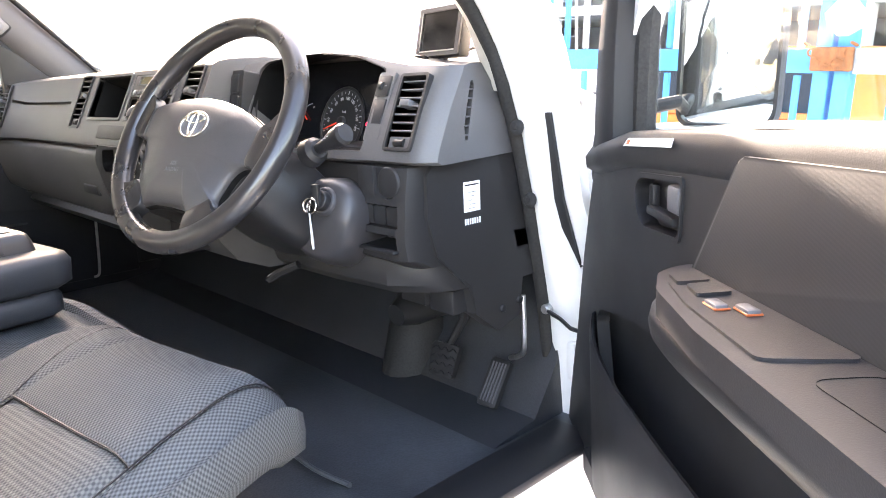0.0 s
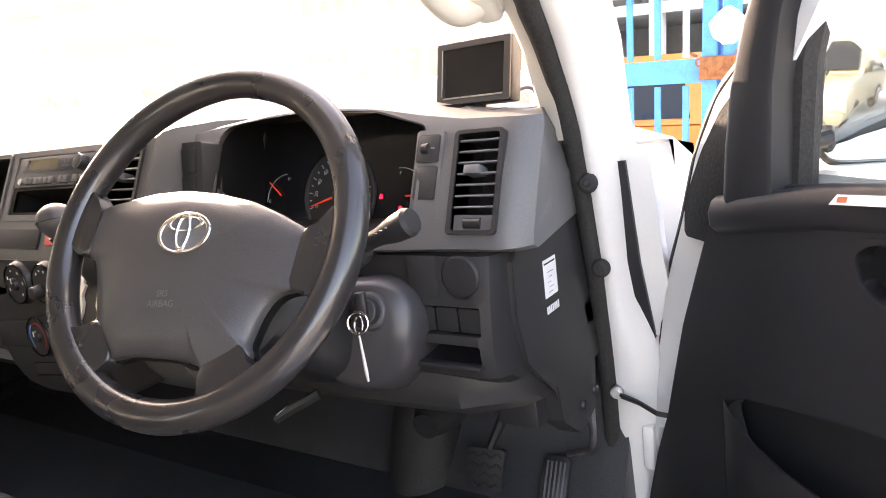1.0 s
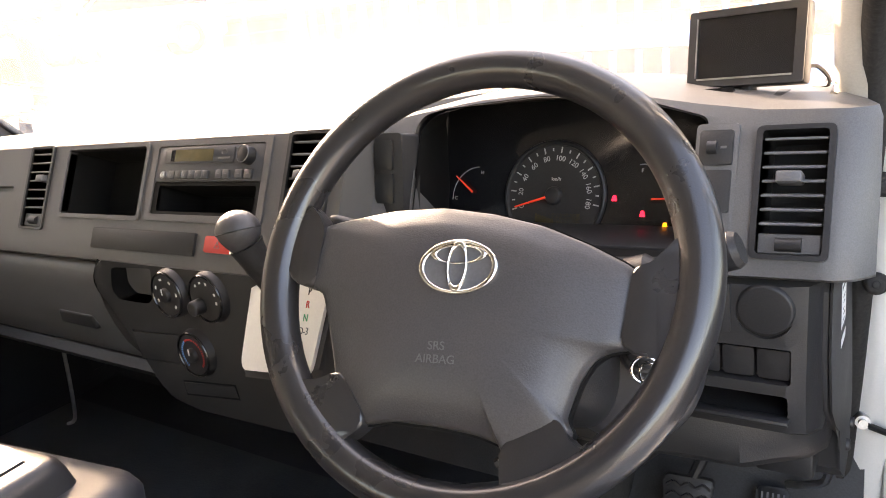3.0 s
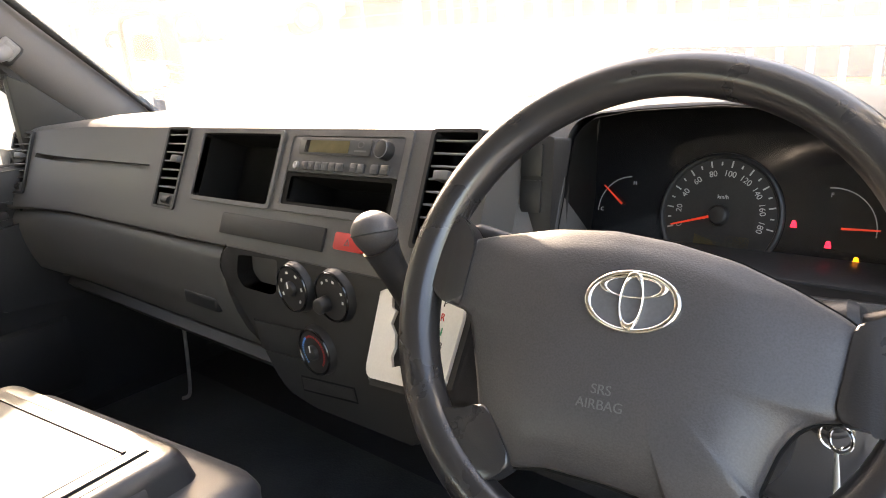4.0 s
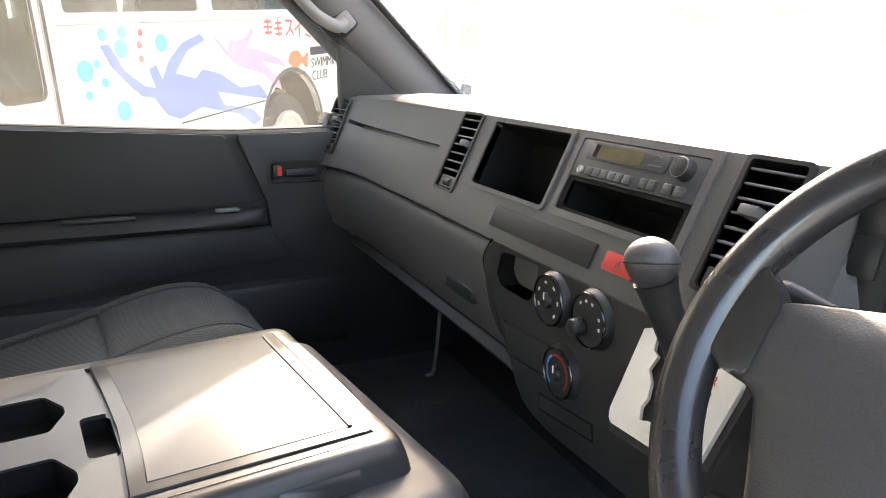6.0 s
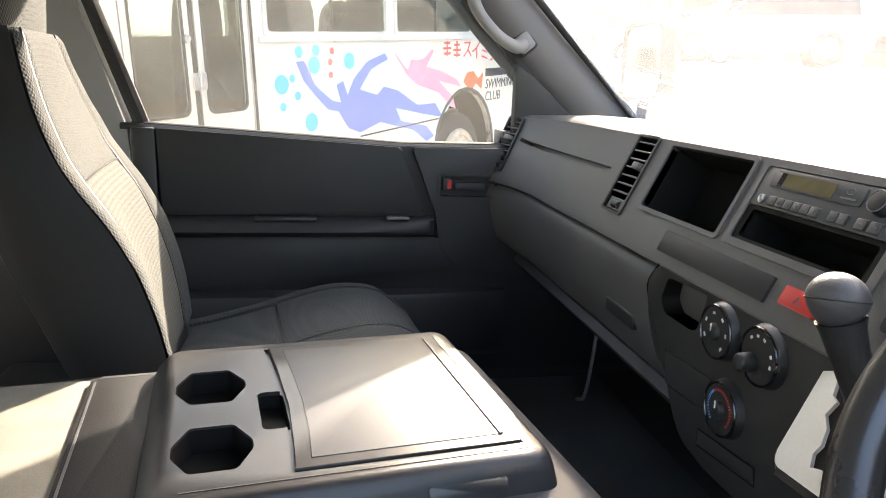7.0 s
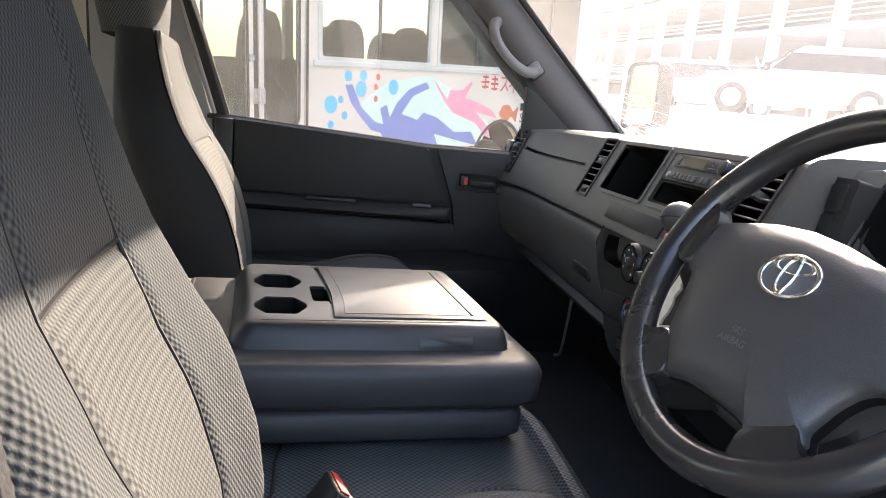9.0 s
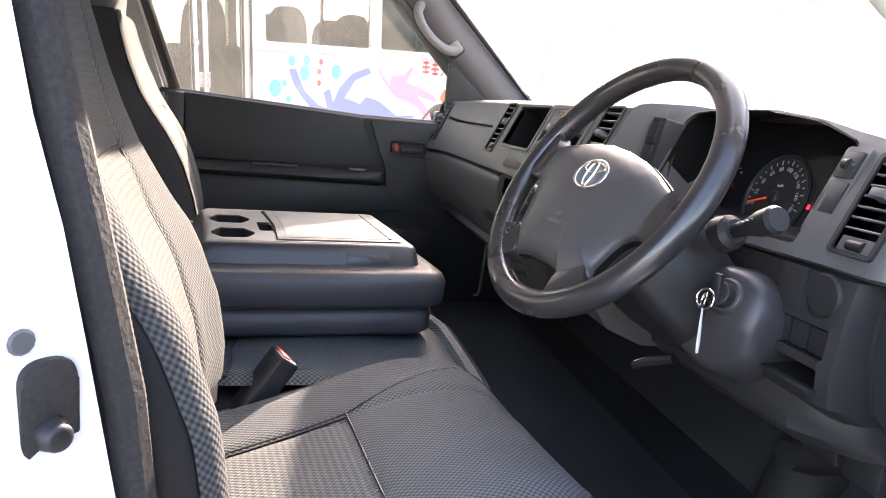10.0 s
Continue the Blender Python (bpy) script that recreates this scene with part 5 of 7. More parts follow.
def bucket_seat(name, cx, dy, label, front, rear, widths, wide_back=0.205, wide_base=0.2, base_front=0.575, base_z=1.0, base_x=0.0, yaw=7.0, inner=-0.56, outer=0.56, split=0.5, fan=-0.56, join_z=1.285, inset=(-0.5, 0.5), wrap_out=0.012, skew=0.0, hollow_by=1.0, cloth=None):
    """A front seat: padded cushion and a tall backrest with its own head rest. front, rear and widths follow the height."""
    s = root(name, pose(cx, dy + 0.1, 0.86), label, "seat", "front seats")
    dip = [(0.98, 0.04), (1.1, 0.042), (1.2, 0.036), (1.25, 0.024), (1.32, 0.014), (1.4, 0.006), (1.5, 0.004)]
    top = 1.495

    def back(u, v):
        z = 0.99 + (top - 0.99) * v
        w = wide_back * lerp_table(z, widths)
        a = abs(u)
        hollow = hollow_by * lerp_table(z, dip) * (1 - a ** 2.4)
        wrap = (wrap_out if u * cx > 0 else 0.004) * (max(0, a - 0.78) / 0.22) ** 2
        return (cx + u * w, lerp_table(z, front) - hollow - wrap + 0.007, z)

    shell = []
    for k in range(19):
        v = -0.06 + 1.06 * k / 18
        face = [back(-1 + q / 10, v) for q in range(21)]
        z = face[0][2]
        w = wide_back * lerp_table(z, widths)
        rear_y = lerp_table(z, rear)
        ring_ = [(x, y - 0.008, z) for x, y, z in face]
        for side in (1, -1):
            e = face[-1 if side > 0 else 0][1] - 0.004
            turn = [(1.012, 0.2), (1.02, 0.45), (1.005, 0.7), (0.95, 0.9), (0.8, 0.99), (0.4, 1.0)]
            ring_ += [(cx + side * w * f, e + (rear_y - e) * d, z) for f, d in (turn if side > 0 else turn[::-1])]
        shell.append(ring_)
    part("backrest_shell", loft(shell), VINYL, s, "black vinyl seat sides and back", 60)
    jv = (join_z - 0.99) / (top - 0.99)
    i0, i1 = inset
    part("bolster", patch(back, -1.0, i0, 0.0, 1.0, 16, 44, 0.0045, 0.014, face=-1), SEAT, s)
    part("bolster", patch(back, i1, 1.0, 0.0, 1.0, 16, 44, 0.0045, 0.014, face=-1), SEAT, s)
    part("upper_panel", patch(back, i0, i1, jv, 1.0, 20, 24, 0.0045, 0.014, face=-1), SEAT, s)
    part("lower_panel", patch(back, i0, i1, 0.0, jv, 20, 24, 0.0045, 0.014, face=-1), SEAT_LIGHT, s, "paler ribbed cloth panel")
    for line in ([(i0, 0.0), (i0, 1.0)], [(i1, 0.0), (i1, 1.0)], [(i0, jv), (i1, jv)]):
        part("seam", seam(lambda u, v: (back(u, v)[0], back(u, v)[1] - 0.0032, back(u, v)[2]), line, 0.0016), BLACK, s)
    # head rest, growing out of the back's narrow neck
    hr = []
    neck = wide_back * lerp_table(top, widths)
    for k in range(13):
        t = k / 12
        z = top - 0.012 + 0.25 * t
        w = neck * (0.94 + 0.2 * math.sin(math.pi * min(1, t * 0.62))) * (1 if t < 0.8 else 1 - 0.5 * ((t - 0.8) / 0.2) ** 2)
        d = 0.056 * (0.86 + 0.2 * math.sin(math.pi * t)) * (1 if t < 0.8 else 1 - 0.6 * ((t - 0.8) / 0.2) ** 2)
        y = lerp_table(top, front) - 0.055 - 0.02 * t
        hr.append([(cx + w * math.copysign(abs(math.cos(a)) ** 0.5, math.cos(a)), y + d * math.copysign(abs(math.sin(a)) ** 0.6, math.sin(a)), z) for a in (2 * math.pi * q / 32 for q in range(32))])
    part("head_rest", cover(hr), SEAT, s, smooth=60)
    # cushion
    x0 = cx + base_x
    y1 = dy + base_front
    y0 = dy + 0.06

    def dome(v):
        # low behind, flat to a soft front edge
        return sum(lerp_table(min(1, max(0, v + d)), ((0, -0.088), (0.25, -0.068), (0.46, -0.042), (0.65, -0.012), (0.8, -0.004), (0.92, -0.02), (1.0, -0.08))) for d in (-0.06, -0.03, 0, 0.03, 0.06)) / 5

    def slant(y):
        return skew * (y - y0 - 0.25)

    def base(u, v):
        y = y0 + (y1 - y0) * v * 0.978
        a = abs(u)
        w = wide_base * (1.0 - 0.12 * max(0, v - 0.7) / 0.3 - 0.1 * max(0, v - 0.88) / 0.12)
        z = base_z + dome(v) + 0.012 * a ** 3 - 0.056 * max(0, a - 0.62) ** 2 / 0.1444
        return (x0 + u * w - slant(y), y, z)

    sk = []
    for z, g in ((base_z - 0.115, 0.83), (base_z - 0.1, 0.92), (base_z - 0.07, 0.98), (base_z - 0.042, 1.0), (base_z - 0.018, 0.985)):
        out = [(-1, 0), (1, 0), (1, 0.7), (0.92, 0.9), (0.8, 0.985), (-0.8, 0.985), (-0.92, 0.9), (-1, 0.7)]
        poly = rounded([(x0 + u * wide_base * g, y0 + (y1 - y0) * v * (1.0 if g > 0.92 else 0.96)) for u, v in out], 0.05, 6)
        sk.append([(x - slant(y), y, z + dome((y - y0) / (y1 - y0)) - 0.012) for x, y in poly])
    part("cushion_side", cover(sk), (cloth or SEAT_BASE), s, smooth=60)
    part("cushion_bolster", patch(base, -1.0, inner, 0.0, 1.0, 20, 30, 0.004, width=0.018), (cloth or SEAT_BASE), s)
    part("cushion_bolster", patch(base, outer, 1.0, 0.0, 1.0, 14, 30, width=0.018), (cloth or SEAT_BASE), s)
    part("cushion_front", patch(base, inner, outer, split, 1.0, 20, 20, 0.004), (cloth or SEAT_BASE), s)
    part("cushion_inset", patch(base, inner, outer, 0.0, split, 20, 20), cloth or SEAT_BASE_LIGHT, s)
    part("cushion_seam", join(seam(base, [(inner, 0.0), (inner, split), (fan, 1.0)]), seam(base, [(outer, 0.0), (outer, 1.0)]), seam(base, [(inner, split), (outer, split)])), BLACK, s)
    part("seat_base", rbox(x0 - 0.17, x0 + 0.17, y0 + 0.02, y1 - 0.12, FLOOR_Z + 0.001, base_z - 0.1, 0.01), BLACK, s)
    s.matrix_basis = s.matrix_basis @ pose(0, 0, 0, 0, 0, yaw)
    return s


DRIVER_FRONT = [(0.96, 0.322), (1.04, 0.325), (1.1, 0.316), (1.167, 0.292), (1.194, 0.279), (1.223, 0.258), (1.258, 0.237), (1.289, 0.219), (1.324, 0.204), (1.364, 0.19), (1.418, 0.176), (1.5, 0.156)]
DRIVER_REAR = [(0.96, 0.19), (1.08, 0.165), (1.13, 0.14), (1.22, 0.1), (1.32, 0.075), (1.5, 0.06)]
DRIVER_WIDTH = [(0.96, 0.96), (1.1, 1.0), (1.3, 1.0), (1.364, 0.93), (1.418, 0.79), (1.47, 0.66), (1.5, 0.62)]
bucket_seat("bucket_seat", 0.69, 0.125, "grey woven cloth driver's seat with black vinyl sides", DRIVER_FRONT, DRIVER_REAR, DRIVER_WIDTH, 0.2, 0.258, base_x=-0.015, inner=-0.3, outer=0.8, split=0.53, fan=-0.72, yaw=8.0, base_z=1.008, base_front=0.6, wrap_out=0.034, skew=0.1)
PASSENGER_FRONT = [(0.96, 0.158), (1.0, 0.157), (1.07, 0.15), (1.12, 0.14), (1.15, 0.131), (1.19, 0.118), (1.23, 0.098), (1.26, 0.081), (1.29, 0.06), (1.33, 0.034), (1.4, 0.004), (1.45, -0.012), (1.5, -0.024)]
PASSENGER_REAR = [(0.96, 0.04), (1.055, 0.005), (1.11, -0.015), (1.2, -0.052), (1.31, -0.085), (1.46, -0.095)]
# cloth=SEAT gives this cushion the darker tone, standing in for cabin shade
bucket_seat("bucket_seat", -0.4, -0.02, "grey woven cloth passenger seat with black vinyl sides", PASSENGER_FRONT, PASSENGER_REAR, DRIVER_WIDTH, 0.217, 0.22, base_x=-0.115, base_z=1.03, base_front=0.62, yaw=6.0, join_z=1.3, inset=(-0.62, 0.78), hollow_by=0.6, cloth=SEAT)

# middle seat: covered cushion, folded backrest with a tray top
mid = root("middle_seat", pose(0.03, 0.35, 0.9), "middle seat cushion under a dark mesh cover", "seat")


def mid_top(u, v):
    x, y = -0.26 + 0.69 * u, 0.07 + 0.62 * v
    z = 0.957 + 0.012 * math.sin(math.pi * v) - 0.05 * max(0, v - 0.86) ** 2 / 0.0196 + 0.006 * noise.noise(Vector((x * 9, y * 7, 0)))
    return (x, y, z)


part("mesh_cover", patch(mid_top, 0, 1, 0, 1, 40, 40, 0.01, 0.03, 0.004), MESH, mid)
part("cushion_body", rbox(-0.25, 0.425, 0.08, 0.66, 0.80, 0.935, 0.025, 3), VINYL, mid)
part("engine_cover", rbox(-0.85, 0.84, -0.28, 0.5, FLOOR_Z + 0.001, 0.83, 0.02, 2), BLACK, mid)
part("seam", tube([mid_top(0.66 + 0.33 * k / 10, 0.36 + 0.004 * math.sin(k)) for k in range(11)], 0.0022, 5), BLACK, mid)
part("raised_edge", tube([mid_top(0.52, 0.88), mid_top(0.6, 0.93), mid_top(0.8, 0.955), mid_top(0.98, 0.955)], [0.016, 0.022, 0.022, 0.018], 10, smooth_steps=4), MESH, mid)

fold = root("folded_backrest", pose(0.0, 0.4, 1.0), "folded middle backrest with a grey plastic console top", "backrest")


def pad_ring(x0, x1, y0, y1, z, r):
    return [(x, y, z) for x, y in rect(x0, x1, y0, y1, r, 5)]


part("lower_cushion", loft([pad_ring(-0.185, 0.195, 0.1, 0.575, 0.972, 0.03), pad_ring(-0.2, 0.21, 0.09, 0.588, 0.982, 0.04), pad_ring(-0.2, 0.21, 0.09, 0.588, 1.008, 0.04), pad_ring(-0.19, 0.2, 0.1, 0.58, 1.02, 0.03)]), GREY_VINYL, fold, smooth=60)
part("upper_cushion", loft([pad_ring(-0.2, 0.205, 0.09, 0.585, 1.02, 0.03), pad_ring(-0.215, 0.22, 0.08, 0.605, 1.032, 0.04), pad_ring(-0.215, 0.22, 0.08, 0.608, 1.066, 0.04), pad_ring(-0.21, 0.215, 0.085, 0.6, 1.08, 0.035),
                             pad_ring(-0.19, 0.195, 0.1, 0.58, 1.084, 0.03)]), GREY_VINYL, fold, "smooth grey vinyl cushion", 60)
# console top
TOPZ = 1.116
con = loft([pad_ring(-0.192, 0.166, 0.19, 0.572, 1.075, 0.02), pad_ring(-0.189, 0.158, 0.202, 0.568, 1.1, 0.02), pad_ring(-0.187, 0.154, 0.212, 0.564, 1.1115, 0.02), pad_ring(-0.182, 0.148, 0.218, 0.558, TOPZ, 0.018)])
cup = lambda x: rounded([(x - 0.042, 0.241), (x - 0.008, 0.226), (x + 0.012, 0.226), (x + 0.042, 0.241), (x + 0.042, 0.282), (x + 0.008, 0.298), (x - 0.008, 0.298), (x - 0.042, 0.282)], 0.004, 2)
ids = pose(0, 0, TOPZ)
finger = rounded([(-0.04, 0.308), (0.045, 0.308), (0.045, 0.335), (-0.04, 0.335)], 0.008)
cuts = [slab(cup(-0.068), -0.028, 0.02, ids), slab(cup(0.068), -0.028, 0.02, ids), slab(finger, -0.02, 0.02, ids),
        slab([(-0.165, 0.325), (0.0, 0.334), (0.128, 0.326), (0.128, 0.543), (-0.166, 0.543)], -0.004, 0.02, ids)]
part("console_top", cut(con, cuts), CONSOLE, fold, "grey plastic tray top with two cup holders", 40)
# wells and finger recess carry their shade as near-black colour
for cx_ in (-0.068, 0.068):
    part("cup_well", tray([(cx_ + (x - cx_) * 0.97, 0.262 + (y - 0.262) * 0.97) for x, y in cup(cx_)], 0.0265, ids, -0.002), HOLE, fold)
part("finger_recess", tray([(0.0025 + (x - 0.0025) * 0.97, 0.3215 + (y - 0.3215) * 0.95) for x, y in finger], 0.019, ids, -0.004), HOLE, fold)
lid_o = [(-0.163, 0.33), (-0.09, 0.335), (0.0, 0.3375), (0.07, 0.334), (0.126, 0.329), (0.126, 0.541), (-0.164, 0.541)]
part("lid", slab(lid_o, -0.004, 0.0025, ids, 0.0015), CONSOLE, fold)
part("lid_panel", slab([(-0.15, 0.346), (-0.08, 0.35), (0.0, 0.352), (0.06, 0.35), (0.112, 0.345), (0.112, 0.524), (-0.15, 0.524)], 0.0005, 0.0033, ids, 0.0006), LIDMAT, fold, "finely ribbed lid panel")
part("edge_groove", rbox(0.1375, 0.1388, 0.235, 0.545, 0.0002, 0.0006, 0, 1, ids), BLACK, fold)
part("front_groove", rbox(-0.15, 0.112, 0.525, 0.5285, 0.0026, 0.0044, 0, 1, ids), BLACK, fold)
part("side_cover", slab(rect(0.44, 0.515, -0.0085, 0.0085, 0.003), -0.004, 0.0012, axes((0.1605, 0, 1.0935), (0, 1, 0.0), (-0.4, 0, 1)), 0.0006), CONSOLE, fold)
part("rear_panel", slab(rect(-0.18, 0.165, 0.128, 0.2, 0.008), -0.01, 0.006, pose(0, 0, 1.084), 0.002), VINYL, fold, "dark grey plastic rear panel")
part("panel_line", join(rbox(-0.17, 0.155, 0.132, 0.1345, 1.0895, 1.0908), rbox(0.153, 0.1555, 0.134, 0.195, 1.0895, 1.0908)), GREY, fold)
rear = loft([pad_ring(-0.22, 0.2, -0.04, 0.15, 1.0, 0.03), pad_ring(-0.225, 0.2, -0.05, 0.15, 1.05, 0.04), pad_ring(-0.215, 0.19, -0.03, 0.145, 1.075, 0.04), pad_ring(-0.19, 0.17, 0.0, 0.135, 1.0855, 0.03)])
part("hinge_end", rear, HINGE_CLOTH, fold, "cloth hinge end of the folded backrest", 60)
part("release_tab", tube([(0.19, 0.2, 1.028), (0.208, 0.205, 1.024), (0.212, 0.22, 1.02)], 0.004, 8, 0.5), RED, fold, "red release strap")
fold.matrix_basis = pose(0.06, 0.4, 1.0, 0, 0, 8.0)
# seat belt buckle
buckle = root("belt_buckle", pose(0.405, 0.34, 0.97), "black seat belt buckle stalk beside the driver's seat", "buckle")
BM = axes((0.42, 0.345, 0.955), (1, 0.3, 0), (-0.1, 0.42, 0.6))
part("sleeve", rbox(-0.026, 0.026, -0.12, 0.05, -0.016, 0.016, 0.005, 3, BM), BLACK, buckle)
part("mouth", join(rbox(-0.022, 0.022, 0.05, 0.0515, 0.0, 0.012, 0.0005, 1, BM)), RED, buckle, "red release button")

# ---- pedals and footwell ----
brake = root("brake_pedal", pose(0.626, 1.132, 0.833), "brake pedal with a worn zigzag rubber pad", "pedal")
BP = axes((0.626, 1.125, 0.833), (1, 0.12, 0.0), (0, 0.35, 1))
part("pad", slab(rounded([(-0.03, -0.033), (0.026, -0.033), (0.033, 0.03), (-0.033, 0.03)], 0.008), -0.012, 0.0, BP, 0.004), BLACK, brake)
for i in range(4):
    for s_ in range(6):
        y = -0.024 + 0.0145 * i
        xx = -0.024 + 0.0096 * s_
        up = 1 if s_ % 2 == 0 else -1
        part("tread", rbox(-0.0052, 0.0052, -0.0016, 0.0016, -0.0005, 0.003, 0.0006, 1, BP @ pose(xx, y, 0, 0, 0, 38 * up)), TRIM, brake)
part("arm", tube([(0.63, 1.14, 0.86), (0.65, 1.16, 0.91), (0.665, 1.15, 0.97), (0.67, 1.16, 1.02)], [0.007, 0.009, 0.009, 0.008], 8), BLACK, brake)
gas = root("accelerator_pedal", pose(0.722, 1.164, 0.809), "ribbed rubber accelerator pedal on a bent rod", "pedal")
GP = axes((0.722, 1.16, 0.809), (1, 0.15, -0.05), (0.0, 0.75, 1))
part("pad", slab(rect(-0.02, 0.02, -0.05, 0.04, 0.006), -0.012, 0.0, GP, 0.003), BLACK, gas)
for i in range(5):
    part("rib", rbox(-0.014 + 0.0065 * i, -0.0115 + 0.0065 * i, -0.042, 0.032, -0.0005, 0.002, 0, 1, GP), GREY, gas)
part("rod", tube([(0.735, 1.19, 0.845), (0.765, 1.18, 0.86), (0.785, 1.17, 0.885), (0.788, 1.165, 0.98)], 0.005, 8, smooth_steps=4), STEEL, gas, "bare steel rod")
foot = root("footwell_hump", pose(0.53, 1.15, 0.8), "dark rubber-covered hump beside the pedals", "hump")
part("hump", loft([[(0.47 + w * math.cos(a), 1.25 - d * math.sin(a) ** 0.7, z) for a in np.linspace(0, math.pi, 14)] for z, w, d in ((0.752, 0.07, 0.14), (0.85, 0.065, 0.11), (0.93, 0.05, 0.08), (1.0, 0.03, 0.04))], closed=False), RUBBER, foot, smooth=70)
part("brake_booster", tube([(0.56, 1.2, 0.93), (0.57, 1.1, 0.93), (0.575, 1.06, 0.925)], [0.04, 0.036, 0.02], 18), BLACK, foot)
hook = root("wire_hook", pose(-0.38, 0.86, 1.0), "thin bent wire hanging under the dash", "hook")
part("wire", tube([(-0.375, 0.862, 1.04), (-0.383, 0.86, 0.966), (-0.398, 0.86, 0.9), (-0.407, 0.858, 0.878), (-0.42, 0.852, 0.872)], 0.0035, 8, smooth_steps=4), STEEL, hook)
lever = root("tilt_lever", pose(0.52, 0.86, 1.03), "black tilt lever with faint print under the column", "lever")
part("arm", tube([(0.52, 0.842, 1.032), (0.54, 0.85, 1.045), (0.57, 0.87, 1.06)], [0.006, 0.007, 0.007], 8), BLACK, lever)
part("mark", rbox(-0.009, 0.009, -0.0007, 0.0007, 0, 0.0006, 0, 1, axes((0.53, 0.843, 1.044), (0.6, 0.35, 0.45), (0, -0.5, 1))), WHITE_MARK, lever)
mat_edge = root("floor_mat_edge", pose(0.6, 0.7, FLOOR_Z), "lifted edge of the rubber floor mat by the seat", "mat")
part("edge", tube([(0.5, 0.79, 0.757), (0.566, 0.805, 0.766), (0.676, 0.802, 0.766), (0.74, 0.821, 0.757)], 0.008, 8, 0.5, smooth_steps=5), FLOOR, mat_edge)

# ---- passenger door (shut) ----
pd = root("passenger_door", pose(-0.8, 0.45, 0.8), "shut passenger door with dark grey trim and a window", "door")
XD = axes((-0.78, 0, 0), (0, 1, 0), (0, 0, 1))
upper_o = [(0.055, 1.155), (0.605, 1.163), (0.552, 1.305), (0.05, 1.334)]
front_o = [(0.63, 1.163), (0.575, 1.305), (1.0, 1.31), (1.0, 1.0), (0.69, 1.03), (0.64, 1.09)]
skin = join(slab([(0.02, 0.78), (1.1, 0.78), (1.1, 1.30), (0.55, 1.306), (0.0, 1.336)], -0.09, -0.012, XD, 0.004))
part("door_shell", skin, TRIM, pd)
part("upper_panel", slab(rounded(upper_o, 0.008), -0.012, 0.004, XD, 0.006, 3), DOOR_CLOTH, pd, "finely ribbed vinyl panel")
fcut = [slab(rounded([(0.636, 1.2), (0.64, 1.247), (0.75, 1.244), (0.765, 1.225), (0.752, 1.198)], 0.01), -0.03, 0.05, XD)]
part("front_panel", cut(slab(rounded(front_o, 0.008), -0.012, 0.004, XD, 0.005), fcut), TRIM, pd)
h = part("handle_recess", tray(rounded([(0.636, 1.2), (0.64, 1.247), (0.75, 1.244), (0.765, 1.225), (0.752, 1.198)], 0.01), 0.028, XD, 0.0), BLACK, pd)
part("handle", rbox(0.672, 0.742, 1.212, 1.23, -0.012, 0.0, 0.004, 2, XD), TRIM, h)
part("lock_knob", rbox(0.645, 0.664, 1.212, 1.24, -0.012, 0.002, 0.003, 2, XD), BLACK, h)
part("lock_mark", rbox(0.655, 0.664, 1.216, 1.236, 0.002, 0.003, 0, 1, XD), RED, h, "red unlocked mark")
part("handle_rim", frame_plate(rounded([(0.632, 1.196), (0.636, 1.251), (0.753, 1.248), (0.77, 1.226), (0.756, 1.194)], 0.01), rounded([(0.636, 1.2), (0.64, 1.247), (0.75, 1.244), (0.765, 1.225), (0.752, 1.198)], 0.01), 0.002, 0.006, XD), TRIM, h)
arm = loft([[(-0.78 + a, y, z) for a, z in ((-0.01, 1.152), (0.018, 1.15), (0.034 * k, 1.14), (0.04 * k, 1.126), (0.03 * k, 1.115), (-0.01, 1.11))] for y, k in ((0.04, 1.0), (0.2, 1.1), (0.4, 1.1), (0.56, 1.0), (0.61, 0.8), (0.625, 0.4))])
part("armrest", arm, TRIM, pd, "dark padded armrest ledge", 60)
part("pull_slot", rbox(0.24, 0.37, 1.146, 1.156, 0.01, 0.03, 0.003, 2, XD), BLACK, pd)
part("switch_cap", rbox(0.52, 0.57, 1.149, 1.157, 0.008, 0.026, 0.003, 2, XD), GREY, pd)
part("lower_panel", slab(rounded([(0.05, 0.99), (0.69, 1.035), (0.655, 1.1), (0.63, 1.108), (0.05, 1.108)], 0.012), -0.012, 0.002, XD, 0.004), TRIM, pd)
part("map_pocket", loft([[(-0.78 + a, y, z) for a, z in ((-0.01, 0.985), (0.03 * k, 0.98), (0.036 * k, 0.97), (0.03 * k, 0.84), (-0.01, 0.82))] for y, k in ((0.08, 1), (0.4, 1), (0.6, 0.8), (0.72, 0.3), (0.8, 0.0))]), TRIM, pd, "moulded map pocket", 50)
part("front_filler", rbox(-0.88, -0.8, 0.78, 1.24, 0.8, 1.345, 0.004), BLACK, pd)
part("rear_edge", rbox(-0.84, -0.775, 0.0, 0.048, 0.8, 1.335, 0.006), BLACK, pd)
part("sill_top", loft([[(-0.878, y, z + 0.004), (-0.79, y, z + 0.005), (-0.783, y, z), (-0.783, y, z - 0.008), (-0.878, y, z - 0.008)] for y, z in ((-0.02, 1.338), (0.0, 1.337), (0.55, 1.307), (1.0, 1.309))]), BLACK, pd)
part("window_sill", tube([(-0.80, 0.0, 1.339), (-0.80, 0.55, 1.309), (-0.80, 0.98, 1.312)], 0.007, 8), RUBBER, pd)
